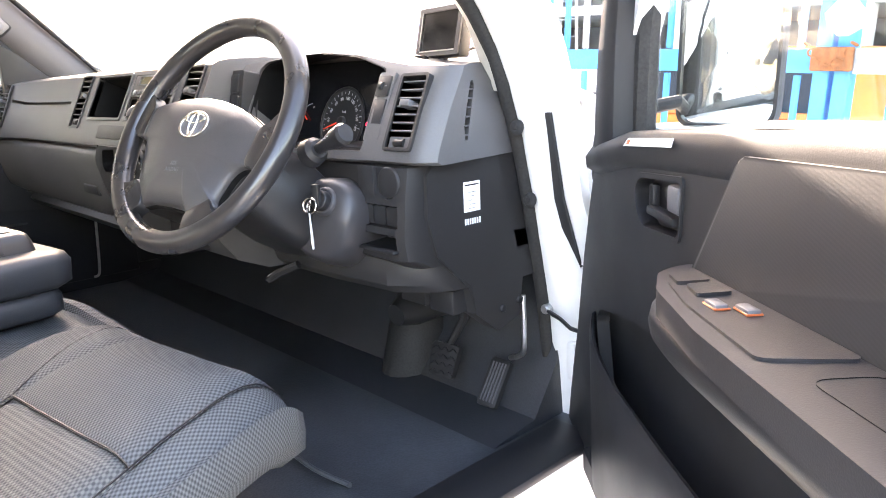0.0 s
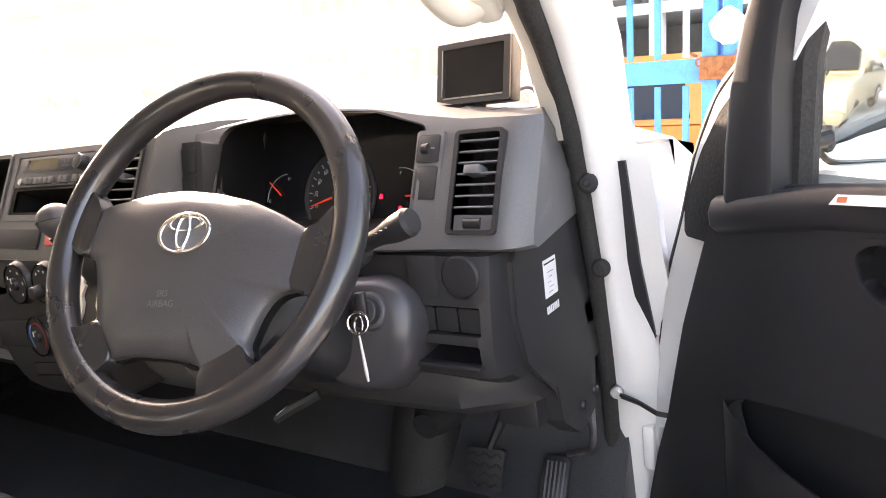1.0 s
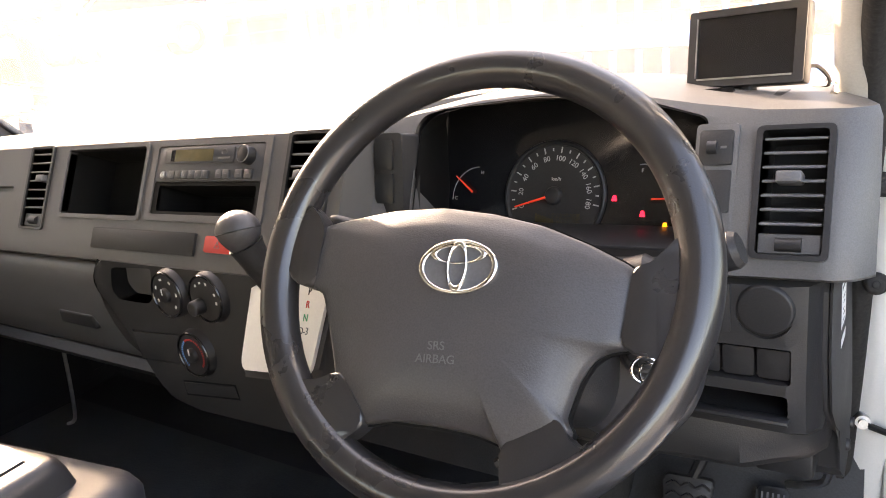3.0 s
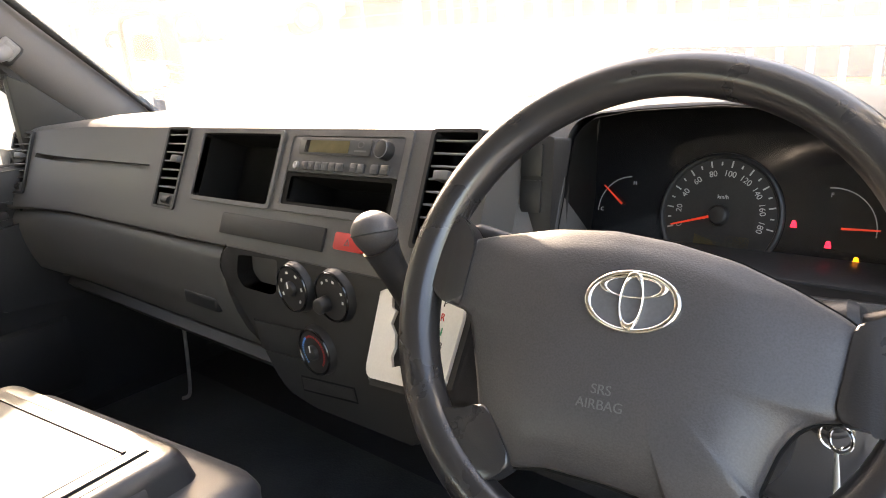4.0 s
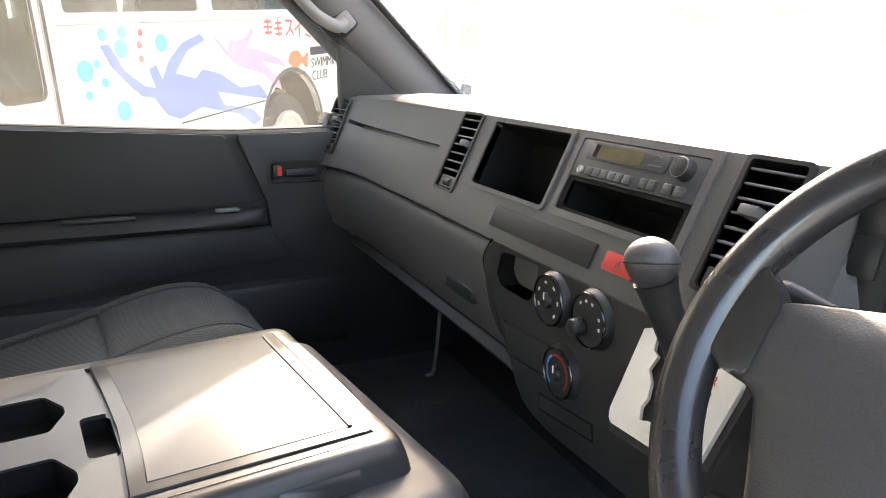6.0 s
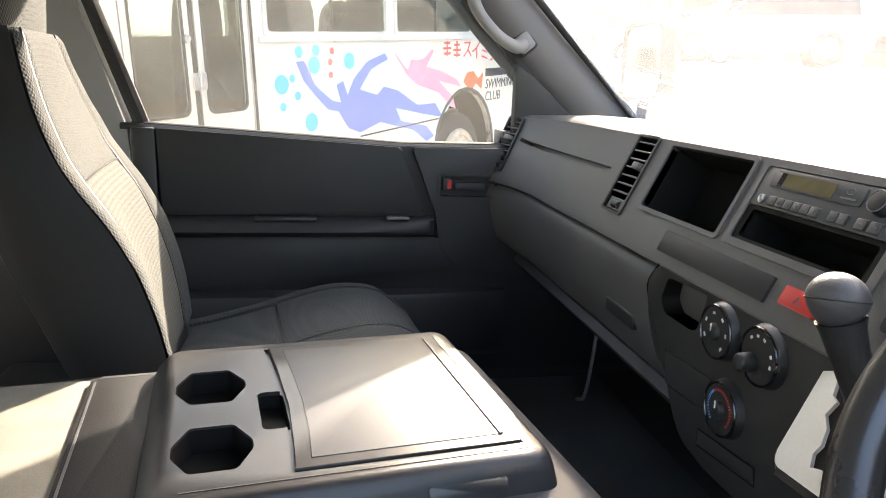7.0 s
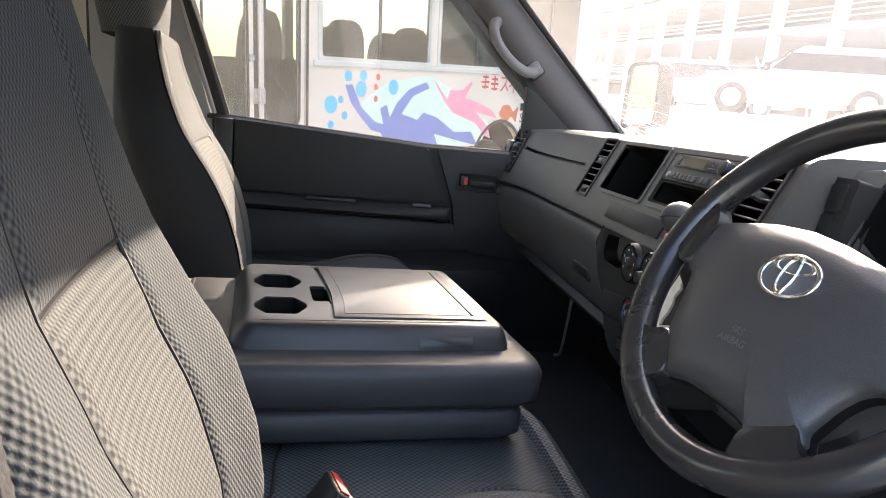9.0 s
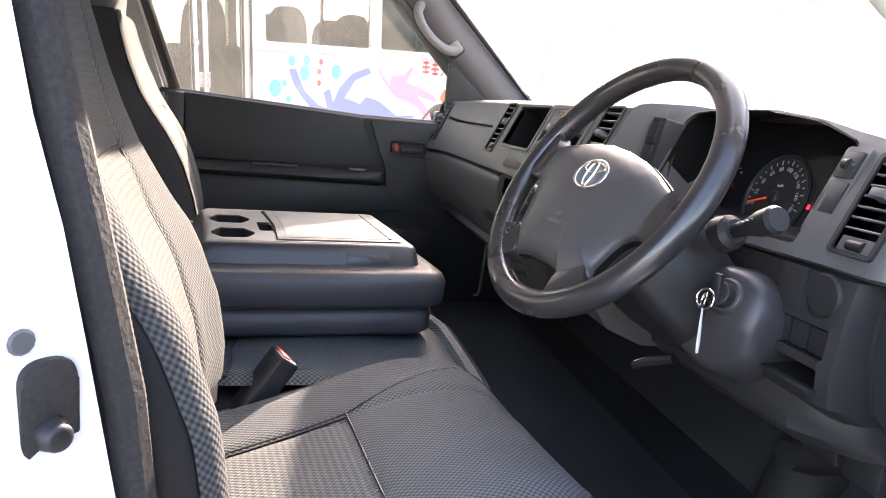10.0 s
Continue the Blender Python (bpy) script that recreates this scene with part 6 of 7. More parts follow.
frame_pts = [(-0.82, 0.86, 1.34), (-0.825, 0.9, 1.385), (-0.815, 0.78, 1.53), (-0.8, 0.62, 1.69), (-0.79, 0.5, 1.745), (-0.775, 0.3, 1.775), (-0.77, 0.0, 1.785), (-0.775, -0.11, 1.77), (-0.79, -0.1, 1.687), (-0.81, 0.017, 1.34)]
part("window_frame", tube(frame_pts, 0.016, 8, 1.0), RUBBER, pd, "black window frame")
part("outer_frame", tube([(p[0] - 0.03, p[1] - (0.03 if p[1] < 0.1 else -0.02), p[2] + (0.02 if p[2] > 1.5 else 0)) for p in frame_pts[4:]], 0.02, 8), BODY, pd, "white painted outer frame")
part("corner_cover", slab([(0.8, 1.312), (0.93, 1.32), (0.93, 1.385), (0.845, 1.46), (0.8, 1.49)], -0.03, -0.005, XD, 0.003), BLACK, pd, "black corner cover of the window")
gl_ = slab([(0.015, 1.33), (0.9, 1.3), (0.9, 1.38), (0.62, 1.69), (0.5, 1.745), (0.3, 1.775), (0.0, 1.785), (-0.1, 1.77), (-0.1, 1.69)], -0.035, -0.031, axes((-0.94, 0, 0), (0, 1, 0), (0.12, 0, 1)))
g_ = part("window_glass", gl_, SIDE_GLASS, pd)
g_.visible_shadow = False
structure("wall_left_front", rbox(-0.9, -0.84, 1.0, 1.3, 0.6, 1.36), TRIM, "dark trimmed front corner of the passenger footwell", "wall")
structure("wall_left_top", loft([[(-0.77, y, 1.79), (-0.8, y, 1.79), (-0.86, y, 1.94), (-0.82, y, 1.97)] for y in (-1.6, 0.0, 0.45)]), CEIL, "pale lining above the passenger window", "wall")
structure("wall_right_top", loft([[(0.77, y, 1.82), (0.8, y, 1.82), (0.86, y, 1.94), (0.82, y, 1.97)] for y in (-1.6, 0.0, 0.5)]), CEIL, "pale lining above the driver's door", "wall")
# grab handles
def grab(name, pts, mat_, label):
    g = root(name, Matrix.Translation(pts[0]), label, "grab handle")
    part("bar", tube(pts, [0.017, 0.014, 0.0125, 0.0125, 0.014, 0.017], 12, smooth_steps=6), mat_, g, smooth=60)
    for p in (pts[0], pts[-1]):
        if mat_ is GRIP_SHADED:
            part("socket", rbox(-0.012, 0.0105, -0.026, 0.026, -0.026, 0.026, 0.01, 3, Matrix.Translation(p) @ pose(0, 0, 0, 40, 0, 0)), BLACK, g, "dark recess round the handle's foot")
        part("foot", rbox(-0.014, 0.014, -0.02, 0.02, -0.02, 0.02, 0.008, 3, Matrix.Translation(p) @ pose(0, 0, 0, 40, 0, 0)), mat_, g)
        part("cap", rbox(-0.018, 0.018, -0.013, 0.013, -0.011, 0.011, 0.005, 2, Matrix.Translation(p) @ pose(0, 0, 0, 40, 0, 0)), mat_, g)
    return g


grab("grab_handle", [(-0.795, 0.705, 1.655), (-0.765, 0.69, 1.625), (-0.75, 0.705, 1.585), (-0.752, 0.745, 1.545), (-0.77, 0.79, 1.525), (-0.797, 0.815, 1.535)], GRIP_SHADED, "grab handle on the windscreen pillar, coloured grey as in shade")
grab("grab_handle", [(.79,.86,1.6),(.765,.85,1.57),(.755,.89,1.52),(.757,.93,1.485),(.765,.965,1.468),(.79,.985,1.48)], GRIP_LIT, "grab handle on the driver's pillar, coloured cream as if lit")

# ---- driver's door (open) ----
DOOR_OPEN = 48.0
DM = axes((0.9505, 1.1332, 0), (math.sin(radians(DOOR_OPEN)), -math.cos(radians(DOOR_OPEN)), 0), (0, 0, 1))
# local: x from the hinge to the rear edge, y up, z to the inside
dd = root("driver_door", DM @ pose(0, 0.7, 0), "open driver's door with dark grey trim", "door")
edge = [(-0.15, 0.8), (-0.142, 0.94), (-0.12, 1.0), (-0.09, 1.11), (-0.048, 1.2), (-0.012, 1.287), (0.03, 1.35), (0.066, 1.38), (0.1, 1.41), (0.17, 1.455)]
part("door_shell", join(slab(rounded([(-0.15, 0.72), (0.01, 0.72), (0.02, 1.2), (0.19, 1.45)] + edge[::-1], 0.01), -0.045, -0.012, DM, 0.008, 3),
                        slab(rounded([(-0.12, 0.72), (1.02, 0.72), (1.02, 1.27), (0.02, 1.27), (-0.045, 1.2), (-0.09, 1.05), (-0.12, 0.9)], 0.02), -0.15, -0.046, DM, 0.006)), BODY, dd, "white painted door shell")
part("panel_backing", slab(rounded([(-0.1, 0.75), (0.97, 0.75), (0.99, 1.29), (0.14, 1.24), (0.05, 1.2), (0.0, 1.05), (-0.06, 0.9)], 0.012), -0.05, -0.022, DM), TRIM, dd)
RECESS = rounded([(0.232, 1.216), (0.25, 1.228), (0.375, 1.238), (0.37, 1.186), (0.262, 1.177), (0.238, 1.19)], 0.009)
POCKET = rounded([(0.05, 1.002), (0.075, 1.022), (0.2, 1.05), (0.3, 1.068), (0.33, 1.09), (0.35, 1.085), (0.38, 1.066), (0.5, 1.07), (0.96, 1.105), (0.96, 0.8), (0.2, 0.8), (0.09, 0.9)], 0.012)
trim_o = [(-0.15, 0.74), (0.98, 0.74), (1.0, 1.31), (0.5, 1.289), (0.2, 1.266), (0.13, 1.252), (0.05, 1.236), (0.034, 1.215), (0.018, 1.183), (-0.028, 1.08), (-0.055, 1.0), (-0.075, 0.938), (-0.105, 0.87), (-0.13, 0.8)]
part("trim_panel", cut(slab(rounded(trim_o, 0.01), -0.012, 0.006, DM, 0.006), [slab(RECESS, -0.011, 0.05, DM), slab(POCKET, -0.06, 0.05, DM)]), TRIM, dd)
hr_ = part("handle_recess", tray(RECESS, 0.0105, DM, 0.004), BLACK, dd)
part("recess_bevel", frame_plate([(0.3 + (x - 0.3) * (1.22 if x < 0.3 else 1.06), 1.208 + (y - 1.208) * 1.22) for x, y in RECESS], RECESS, 0.0, 0.0085, DM), TRIM, hr_)
part("handle", join(rbox(0.262, 0.342, 1.19, 1.2, -0.008, 0.005, 0.003, 2, DM), rbox(0.254, 0.268, 1.19, 1.222, -0.009, 0.0, 0.003, 2, DM)), TRIM, hr_)
part("lock_knob", rbox(0.337, 0.367, 1.206, 1.233, -0.009, 0.009, 0.004, 2, DM), GREY, hr_)
part("lock_mark", rbox(0.322, 0.336, 1.21, 1.229, -0.009, -0.001, 0.001, 1, DM), RED, hr_, "red unlocked mark")
part("lock_cylinder", disc(0.007, 0.006, 0.01, 16, DM @ pose(0.306, 1.219, -0.012), 0.001), BLACK, hr_)
lip = []
for x, h, k in ((0.046, 0.0, 0.5), (0.06, 0.001, 0.9), (0.12, 0.012, 0.8), (0.2, 0.026, 0.45), (0.28, 0.033, 0.2), (0.4, 0.041, 0.12), (0.6, 0.053, 0.1), (0.98, 0.073, 0.1)):
    lip.append([DM @ Vector((x, 1.238 + h + dy_, z)) for dy_, z in ((0.006, -0.03), (0.009, 0.004), (0.004, 0.012 * k + 0.006), (-0.008, 0.021 * k + 0.006), (-0.022, 0.019 * k + 0.006), (-0.03, 0.007 * k + 0.005), (-0.034, 0.002))])
part("ledge", loft(lip), TRIM, dd, "padded ledge under the window", 60)
up_o = [(0.405, 1.152), (0.502, 1.276), (0.97, 1.3), (0.97, 1.18)]
part("upper_panel", slab(rounded(up_o, 0.008), 0.004, 0.013, DM, 0.005), DOOR_CLOTH_B, dd, "finely ribbed vinyl panel")
# armrest with its switches
AR = DM @ axes((0, 1.146, 0), (1, 0.06, 0), (0, 0, 1))
arm_o = rounded([(0.4, 0.004), (0.41, 0.026), (0.432, 0.046), (0.49, 0.066), (0.6, 0.078), (0.8, 0.083), (0.98, 0.083), (0.98, 0.004)], 0.01)
ar = part("armrest", slab(arm_o, 0.0, 0.021, AR, 0.0095, 5), TRIM, dd, "dark armrest with window switches", 50)
part("switch_plate", slab(rounded([(0.425, 0.014), (0.434, 0.034), (0.468, 0.05), (0.54, 0.062), (0.66, 0.067), (0.67, 0.014)], 0.008), -0.002, 0.004, AR, 0.001), TRIM, ar)
for x0 in (0.452, 0.492):
    part("window_switch", slab(rounded([(x0, 0.02), (x0 + 0.034, 0.022), (x0 + 0.036, 0.049), (x0 + 0.004, 0.045)], 0.004), -0.005, 0.002, AR, 0.003, 3), BLACK, ar)
for x0, y0 in ((0.545, 0.041), (0.562, 0.027)):
    part("lock_switch", rbox(x0, x0 + 0.02, y0, y0 + 0.01, -0.006, 0.0, 0.002, 2, AR), GREY, ar)
    part("switch_skirt", rbox(x0 - 0.0006, x0 + 0.0206, y0 - 0.0006, y0 + 0.0106, -0.0035, -0.002, 0.0004, 1, AR), ORANGE, ar, "worn orange switch foot")
part("pull_cup", tray(rect(0.69, 0.86, 0.016, 0.056, 0.012), 0.03, AR @ pose(0, 0, -0.0006, 180, 0, 0) @ Matrix.Diagonal((1, -1, 1, 1))), HOLE, ar)
swell = []
for x, k, y2 in ((0.334, 0.0, 1.1), (0.344, 0.16, 1.095), (0.358, 0.4, 1.086), (0.376, 0.66, 1.076), (0.4, 0.86, 1.07), (0.425, 0.96, 1.068), (0.46, 1.0, 1.068), (0.54, 1.0, 1.074), (0.7, 1.0, 1.086), (0.97, 0.95, 1.106)):
    lift = 0.06 * (x - 0.4)
    swell.append([DM @ Vector((x, y, z)) for y, z in ((1.148 + lift, 0.004), (1.138 + lift, 0.03 * k + 0.003), (1.129 + lift, 0.044 * k + 0.003), (1.12 + lift, 0.047 * k + 0.003), (1.106 + lift, 0.044 * k + 0.003), (0.5 * (1.106 + lift + y2 + 0.012), 0.034 * k + 0.003), (y2 + 0.012, 0.02 * k + 0.003), (y2, 0.006 * k), (y2 + 0.002, -0.03))])
part("bulge", loft(swell), TRIM, dd, "rounded swelling of the door trim below the armrest", 70)
pk = []
for x, top, w in ((0.044, 1.004, 0.006), (0.06, 1.006, 0.016), (0.085, 0.999, 0.024), (0.12, 0.988, 0.03), (0.17, 0.98, 0.033), (0.25, 0.977, 0.034), (0.4, 0.984, 0.033), (0.6, 0.998, 0.03), (0.95, 1.02, 0.028)):
    pk.append([DM @ Vector((x, y, z)) for y, z in ((top - 0.004, w * 0.72), (top + 0.004, w * 0.8), (top + 0.005, w * 0.92), (top - 0.003, w), (0.8 * top + 0.15, w * 0.95), (0.77, w * 0.8), (0.745, 0.004), (0.76, 0.002), (0.8 * top + 0.13, w * 0.6))])
part("map_pocket", loft(pk), TRIM, dd, "curved map pocket lip", 60)
part("pocket_floor", rbox(0.03, 0.95, 0.75, 0.79, -0.03, 0.02, 0.004, 1, DM), TRIM, dd)
# window frame, seal and glass
part("corner_gasket", slab(rounded([(-0.033, 1.188), (-0.029, 1.232), (0.008, 1.293), (0.043, 1.336), (0.085, 1.37), (0.13, 1.4), (0.132, 1.256), (0.05, 1.186)], 0.006), -0.012, -0.005, DM, 0.002), RUBBER, dd, "black rubber corner below the window")
post = []
for x0, x1, x2, z in ((0.046, 0.076, 0.134, 1.238), (0.054, 0.082, 0.136, 1.3), (0.074, 0.093, 0.139, 1.36), (0.102, 0.114, 0.15, 1.42), (0.14, 0.148, 0.174, 1.48), (0.205, 0.21, 0.23, 1.57)):
    post.append([DM @ Vector((x, z, d)) for x, d in ((x0, -0.03), (x0, -0.008), (x0 + 0.3 * (x1 - x0), 0.004), (x1 - 0.003, 0.016), (x1 + 0.003, 0.018), (x2 - 0.004, 0.012), (x2, 0.008), (x2, -0.03))])
part("corner_cover", loft(post), TRIM, dd, "dark plastic cover of the window corner post", 40)
inner = [(0.135, 1.258), (0.155, 1.45), (0.25, 1.59), (0.4, 1.74), (0.55, 1.8), (1.0, 1.82), (1.0, 1.305)]
part("window_frame", tube([DM @ Vector((x, y, -0.03)) for x, y in ((0.128, 1.248), (0.138, 1.38), (0.165, 1.47), (0.24, 1.6), (0.4, 1.76), (0.55, 1.82), (1.01, 1.84), (1.02, 1.28))], 0.016, 8), RUBBER, dd, "black window frame")
part("outer_frame", tube([DM @ Vector((x, y, -0.05)) for x, y in ((0.25, 1.645), (0.39, 1.79), (0.55, 1.85), (1.03, 1.87))], 0.02, 8), BODY, dd, "white painted frame edge")
part("edge_seal", tube([DM @ Vector((x - 0.006, y, -0.026)) for x, y in edge[1:]], 0.011, 8, smooth_steps=4), RUBBER, dd, "black door edge seal")
part("sill_strip", tube([DM @ Vector((0.13, 1.258, -0.012)), DM @ Vector((0.5, 1.294, -0.012)), DM @ Vector((1.0, 1.318, -0.012))], 0.0065, 8), RUBBER, dd)
g2 = part("window_glass", slab(inner, -0.046, -0.042, DM), GLASS, dd)
g2.visible_shadow = False
ST = DM @ axes((0.215, 1.2585, 0.0165), (1, 0.075, -0.01), (0, 1, -0.45))
part("sticker", slab([(0.0, 0.0), (0.15, 0.0), (0.147, 0.009), (0.006, 0.009)], 0, 0.0008, ST), PAPER, dd, "white sticker with an orange mark")
part("sticker_mark", slab(rect(0.008, 0.018, 0.002, 0.007), 0.0008, 0.0012, ST), ORANGE, dd)
# door mirror outside
dm = root("door_mirror", pose(1.135, 1.16, 1.36), "large rectangular door mirror in a black housing", "mirror")
MR = axes((1.135, 1.152, 1.356), (0.99, 0.137, 0.0), (0.0, -0.013, 1))
mo = rounded([(-0.062, -0.088), (0.058, -0.09), (0.064, 0.083), (-0.057, 0.09)], 0.024, 6)
mi = [(x * 0.93, y * 0.95) for x, y in mo]
part("housing", loft([[MR @ Vector((x * f, y * f, z)) for x, y in mo] for f, z in ((1.0, 0.008), (1.01, -0.008), (0.9, -0.03), (0.5, -0.045))]), BLACK, dm, smooth=50)
part("rim", frame_plate(mo, mi, 0.004, 0.015, MR), BLACK, dm)
CURVE = 1.2
part("glass", loft([[MR @ Vector((x * f, y * f, 0.0135 - (x * x + y * y) * f * f / (2 * CURVE))) for x, y in mi] for f in (1.0, 0.9, 0.8, 0.7, 0.6, 0.5, 0.4, 0.3, 0.2, 0.1, 0.02)], caps=False), MIRROR, dm, "convex mirror glass", 80)
part("bracket", tube([DM @ Vector((0.09, 1.29, -0.03)), DM @ Vector((0.11, 1.3, -0.08)), MR @ Vector((-0.05, -0.08, -0.022))], 0.009, 10), BLACK, dm)
# hinges, check strap, plugs, switches
for z in (1.07, 0.86):
    part("hinge", join(rbox(0.84, 0.858, 1.215, 1.235, z - 0.035, z + 0.035, 0.006), rbox(0.846, 0.89, 1.222, 1.232, z - 0.03, z - 0.018, 0.004), rbox(0.846, 0.89, 1.222, 1.232, z + 0.018, z + 0.03, 0.004),
                       tube([(0.866, 1.226, z - 0.036), (0.866, 1.226, z + 0.036)], 0.008, 10)), BODY, dd)
strap = root("door_check", pose(0.815, 1.2, 0.952), "black steel door check strap with a bright pin", "door check")
part("pin", join(disc(0.0085, 0.0085, 0.02, 16, pose(0.815, 1.206, 0.952, 80, 0, 10)), disc(0.005, 0.005, 0.025, 12, pose(0.815, 1.206, 0.952, 80, 0, 10))), STEEL, strap)
part("strap", tube([(0.819, 1.192, 0.951), (0.85, 1.188, 0.944), (0.876, 1.18, 0.936), (0.892, 1.186, 0.932)], [0.008, 0.007, 0.007, 0.007], 8, 0.5), BLACK, strap)
for x, y, z in ((0.834, 1.104, 1.265), (0.829, 1.138, 1.15)):
    pl = root("rubber_plug", pose(x, y, z, 82, 0, 6), "round black rubber plug in the white jamb", "plug", "jamb plugs")
    part("plug", disc(0.0125, 0.0095, 0.006, 20, None, 0.003), RUBBER, pl, local=True)
    part("centre", disc(0.005, 0.004, 0.008, 14, None, 0.001), RUBBER, pl, local=True)
ds = root("door_switch", pose(0.9525, 0.2405, 1.158), "black rubber door lamp switch on the white pillar", "switch")
DSM = axes((0.9525, 0.2405, 1.158), (-0.72, 0.7, 0), (0, 0, 1))
part("plate", slab(rect(-0.017, 0.017, -0.032, 0.032, 0.016, 6), 0, 0.006, DSM, 0.002), RUBBER, ds)
part("plunger", disc(0.011, 0.008, 0.012, 18, DSM @ pose(0, -0.014, 0.005), 0.003), BLACK, ds)
pc_ = root("paint_chip", DSM @ pose(0, 0.05, 0), "small rusty plug above the switch", "plug")
part("chip", disc(0.008, 0.0065, 0.002, 12, DSM @ pose(-0.013, 0.044, 0.0)), GREY, pc_)
# jamb fittings further back: seat latch in the load space
lat = root("seat_latch", pose(-0.83, -0.41, 1.07), "black plastic bench seat latch housing on the side wall", "latch")
LM = axes((-0.85, 0, 0), (0, 1, 0), (0, 0, 1))
part("housing", slab(rounded([(-0.5, 0.975), (-0.318, 0.97), (-0.31, 1.225), (-0.4, 1.21), (-0.49, 1.17), (-0.505, 1.1)], 0.03), 0, 0.035, LM, 0.01, 3), BLACK, lat)
part("recess", slab(rounded([(-0.485, 1.0), (-0.4, 1.0), (-0.4, 1.17), (-0.47, 1.15)], 0.015), 0.034, 0.039, LM, 0.003), BLACK, lat)
part("lever", rbox(-0.38, -0.35, 0.99, 1.18, 0.034, 0.05, 0.006, 2, LM), BLACK, lat)
clip = root("belt_anchor", pose(-0.8, -0.18, 1.47), "small dark belt anchor knob on the pillar", "anchor")
part("knob", disc(0.012, 0.01, 0.02, 14, pose(-0.8, -0.2, 1.47, 0, 90, 0), 0.003), BLACK, clip)

# ---- outside: the yard slopes up a little towards the bus ----
YARD = pose(0, 0, 0, 0, 3.1, 0)
GROUND = material("sunlit_concrete", (0.46, 0.44, 0.4), 0.85, stain=0.2, stain_size=0.8, grain=0.12, grain_size=0.02, bump=0.3)
structure("ground", rbox(-160, 160, -160, 160, -0.2, 0.0, 0, 1, YARD), GROUND, "pale sunlit concrete yard", "ground")
BUSPAINT = material("bus_cream_paint", (0.62, 0.55, 0.48), 0.4, stain=0.08, stain_size=0.6, grain=0.03, coat=0.3)
BUSGREY = material("bus_metal_trim", (0.55, 0.53, 0.5), 0.4, 0.2, stain=0.12)
SWIM_BLUE = material("blue_mural_paint", (0.12, 0.18, 0.46), 0.45, stain=0.08)
SWIM_PINK = material("pink_mural_paint", (0.75, 0.25, 0.36), 0.45, stain=0.08)
AQUA = material("aqua_mural_paint", (0.52, 0.68, 0.6), 0.45, stain=0.1)
DOT = material("sky_blue_mural_paint", (0.05, 0.42, 0.7), 0.45, stain=0.06)
REDPAINT = material("red_mural_paint", (0.55, 0.07, 0.06), 0.45, stain=0.06)
YELLOW = material("yellow_mural_paint", (0.75, 0.62, 0.1), 0.45, stain=0.06)
TYRE = material("tyre_rubber", (0.03, 0.029, 0.028), 0.85, grain=0.2, grain_size=0.01, stain=0.2)
RUSTRIM = material("dusty_wheel_rim", (0.5, 0.42, 0.34), 0.55, 0.3, stain=0.25, stain_size=0.05)
BUSSEAT = material("bus_seat_cloth", (0.05, 0.07, 0.06), 0.9, stain=0.2)
BUSIN = material("bus_inner_lining", (0.3, 0.3, 0.27), 0.8, stain=0.1)

# ---- microbus beside the van ----
bx = Vector((-0.74, 0.673, 0.0)).normalized()
BUS = axes((-3.3, -0.15, 0.178), (bx.x, bx.y, 0.075), (0, 0, 1))
bus = root("minibus", BUS @ pose(1.5, 0, -1), "cream minibus with a mural of swimmers and folding doors", "bus")
SILL, TOP, L0, L1, DEEP = 1.415, 2.3, -2.6, 4.5, 2.0
wall = slab([(L0, 0.35), (L1, 0.35), (L1, 2.45), (L0, 2.45)], -0.05, 0.0, BUS)
arch_out = [(2.72 + 0.47 * math.cos(a), 0.5 + 0.5 * math.sin(a)) for a in np.linspace(0, 2 * math.pi, 28, endpoint=False)]
wins = [(0.46, 1.66), (1.72, 2.85), (2.91, 4.2), (-1.6, -0.62)]
bus_cuts = [slab(arch_out, -0.2, 0.2, BUS), slab(rect(-0.44, 0.36, 0.4, 2.3, 0.03), -0.2, 0.2, BUS)]
bus_cuts += [slab(rect(a, b, SILL + 0.035, TOP, 0.03), -0.2, 0.2, BUS) for a, b in wins]
part("side_wall", cut(wall, bus_cuts), BUSPAINT, bus)
part("far_wall", cut(slab([(L0, 0.35), (L1, 0.35), (L1, 2.45), (L0, 2.45)], -DEEP, -DEEP + 0.05, BUS), [slab(rect(a, b, SILL + 0.03, TOP, 0.04), -DEEP - 0.2, -DEEP + 0.2, BUS) for a, b in ((-2.3, -0.8), (-0.7, 0.6), (0.7, 1.95), (2.05, 4.2))]), BUSPAINT, bus)
part("end_wall", slab([(L1 - 0.05, 0.35), (L1, 0.35), (L1, 2.45), (L1 - 0.05, 2.45)], -DEEP, -0.05, BUS), BUSPAINT, bus)
part("front_wall", slab([(L0, 0.35), (L0 + 0.05, 0.35), (L0 + 0.05, 2.45), (L0, 2.45)], -DEEP, -0.05, BUS), BUSPAINT, bus)
part("roof", loft([[BUS @ Vector((s, y, z)) for y, z in ((2.44, 0.0), (2.56, -0.12), (2.6, -1.0), (2.56, -DEEP + 0.12), (2.44, -DEEP))] for s in (L0, L1)]), BUSPAINT, bus)
part("floor_pan", slab([(L0, 0.35), (L1, 0.35), (L1, 0.45), (L0, 0.45)], -DEEP, -0.06, BUS), BUSIN, bus)
part("sill_strip", rbox(0.42, L1, SILL, SILL + 0.035, 0.001, 0.012, 0.003, 1, BUS), BUSGREY, bus, "pale metal strip below the windows")
part("body_line", rbox(0.38, L1, SILL - 0.012, SILL - 0.004, 0.001, 0.004, 0, 1, BUS), BUSGREY, bus)
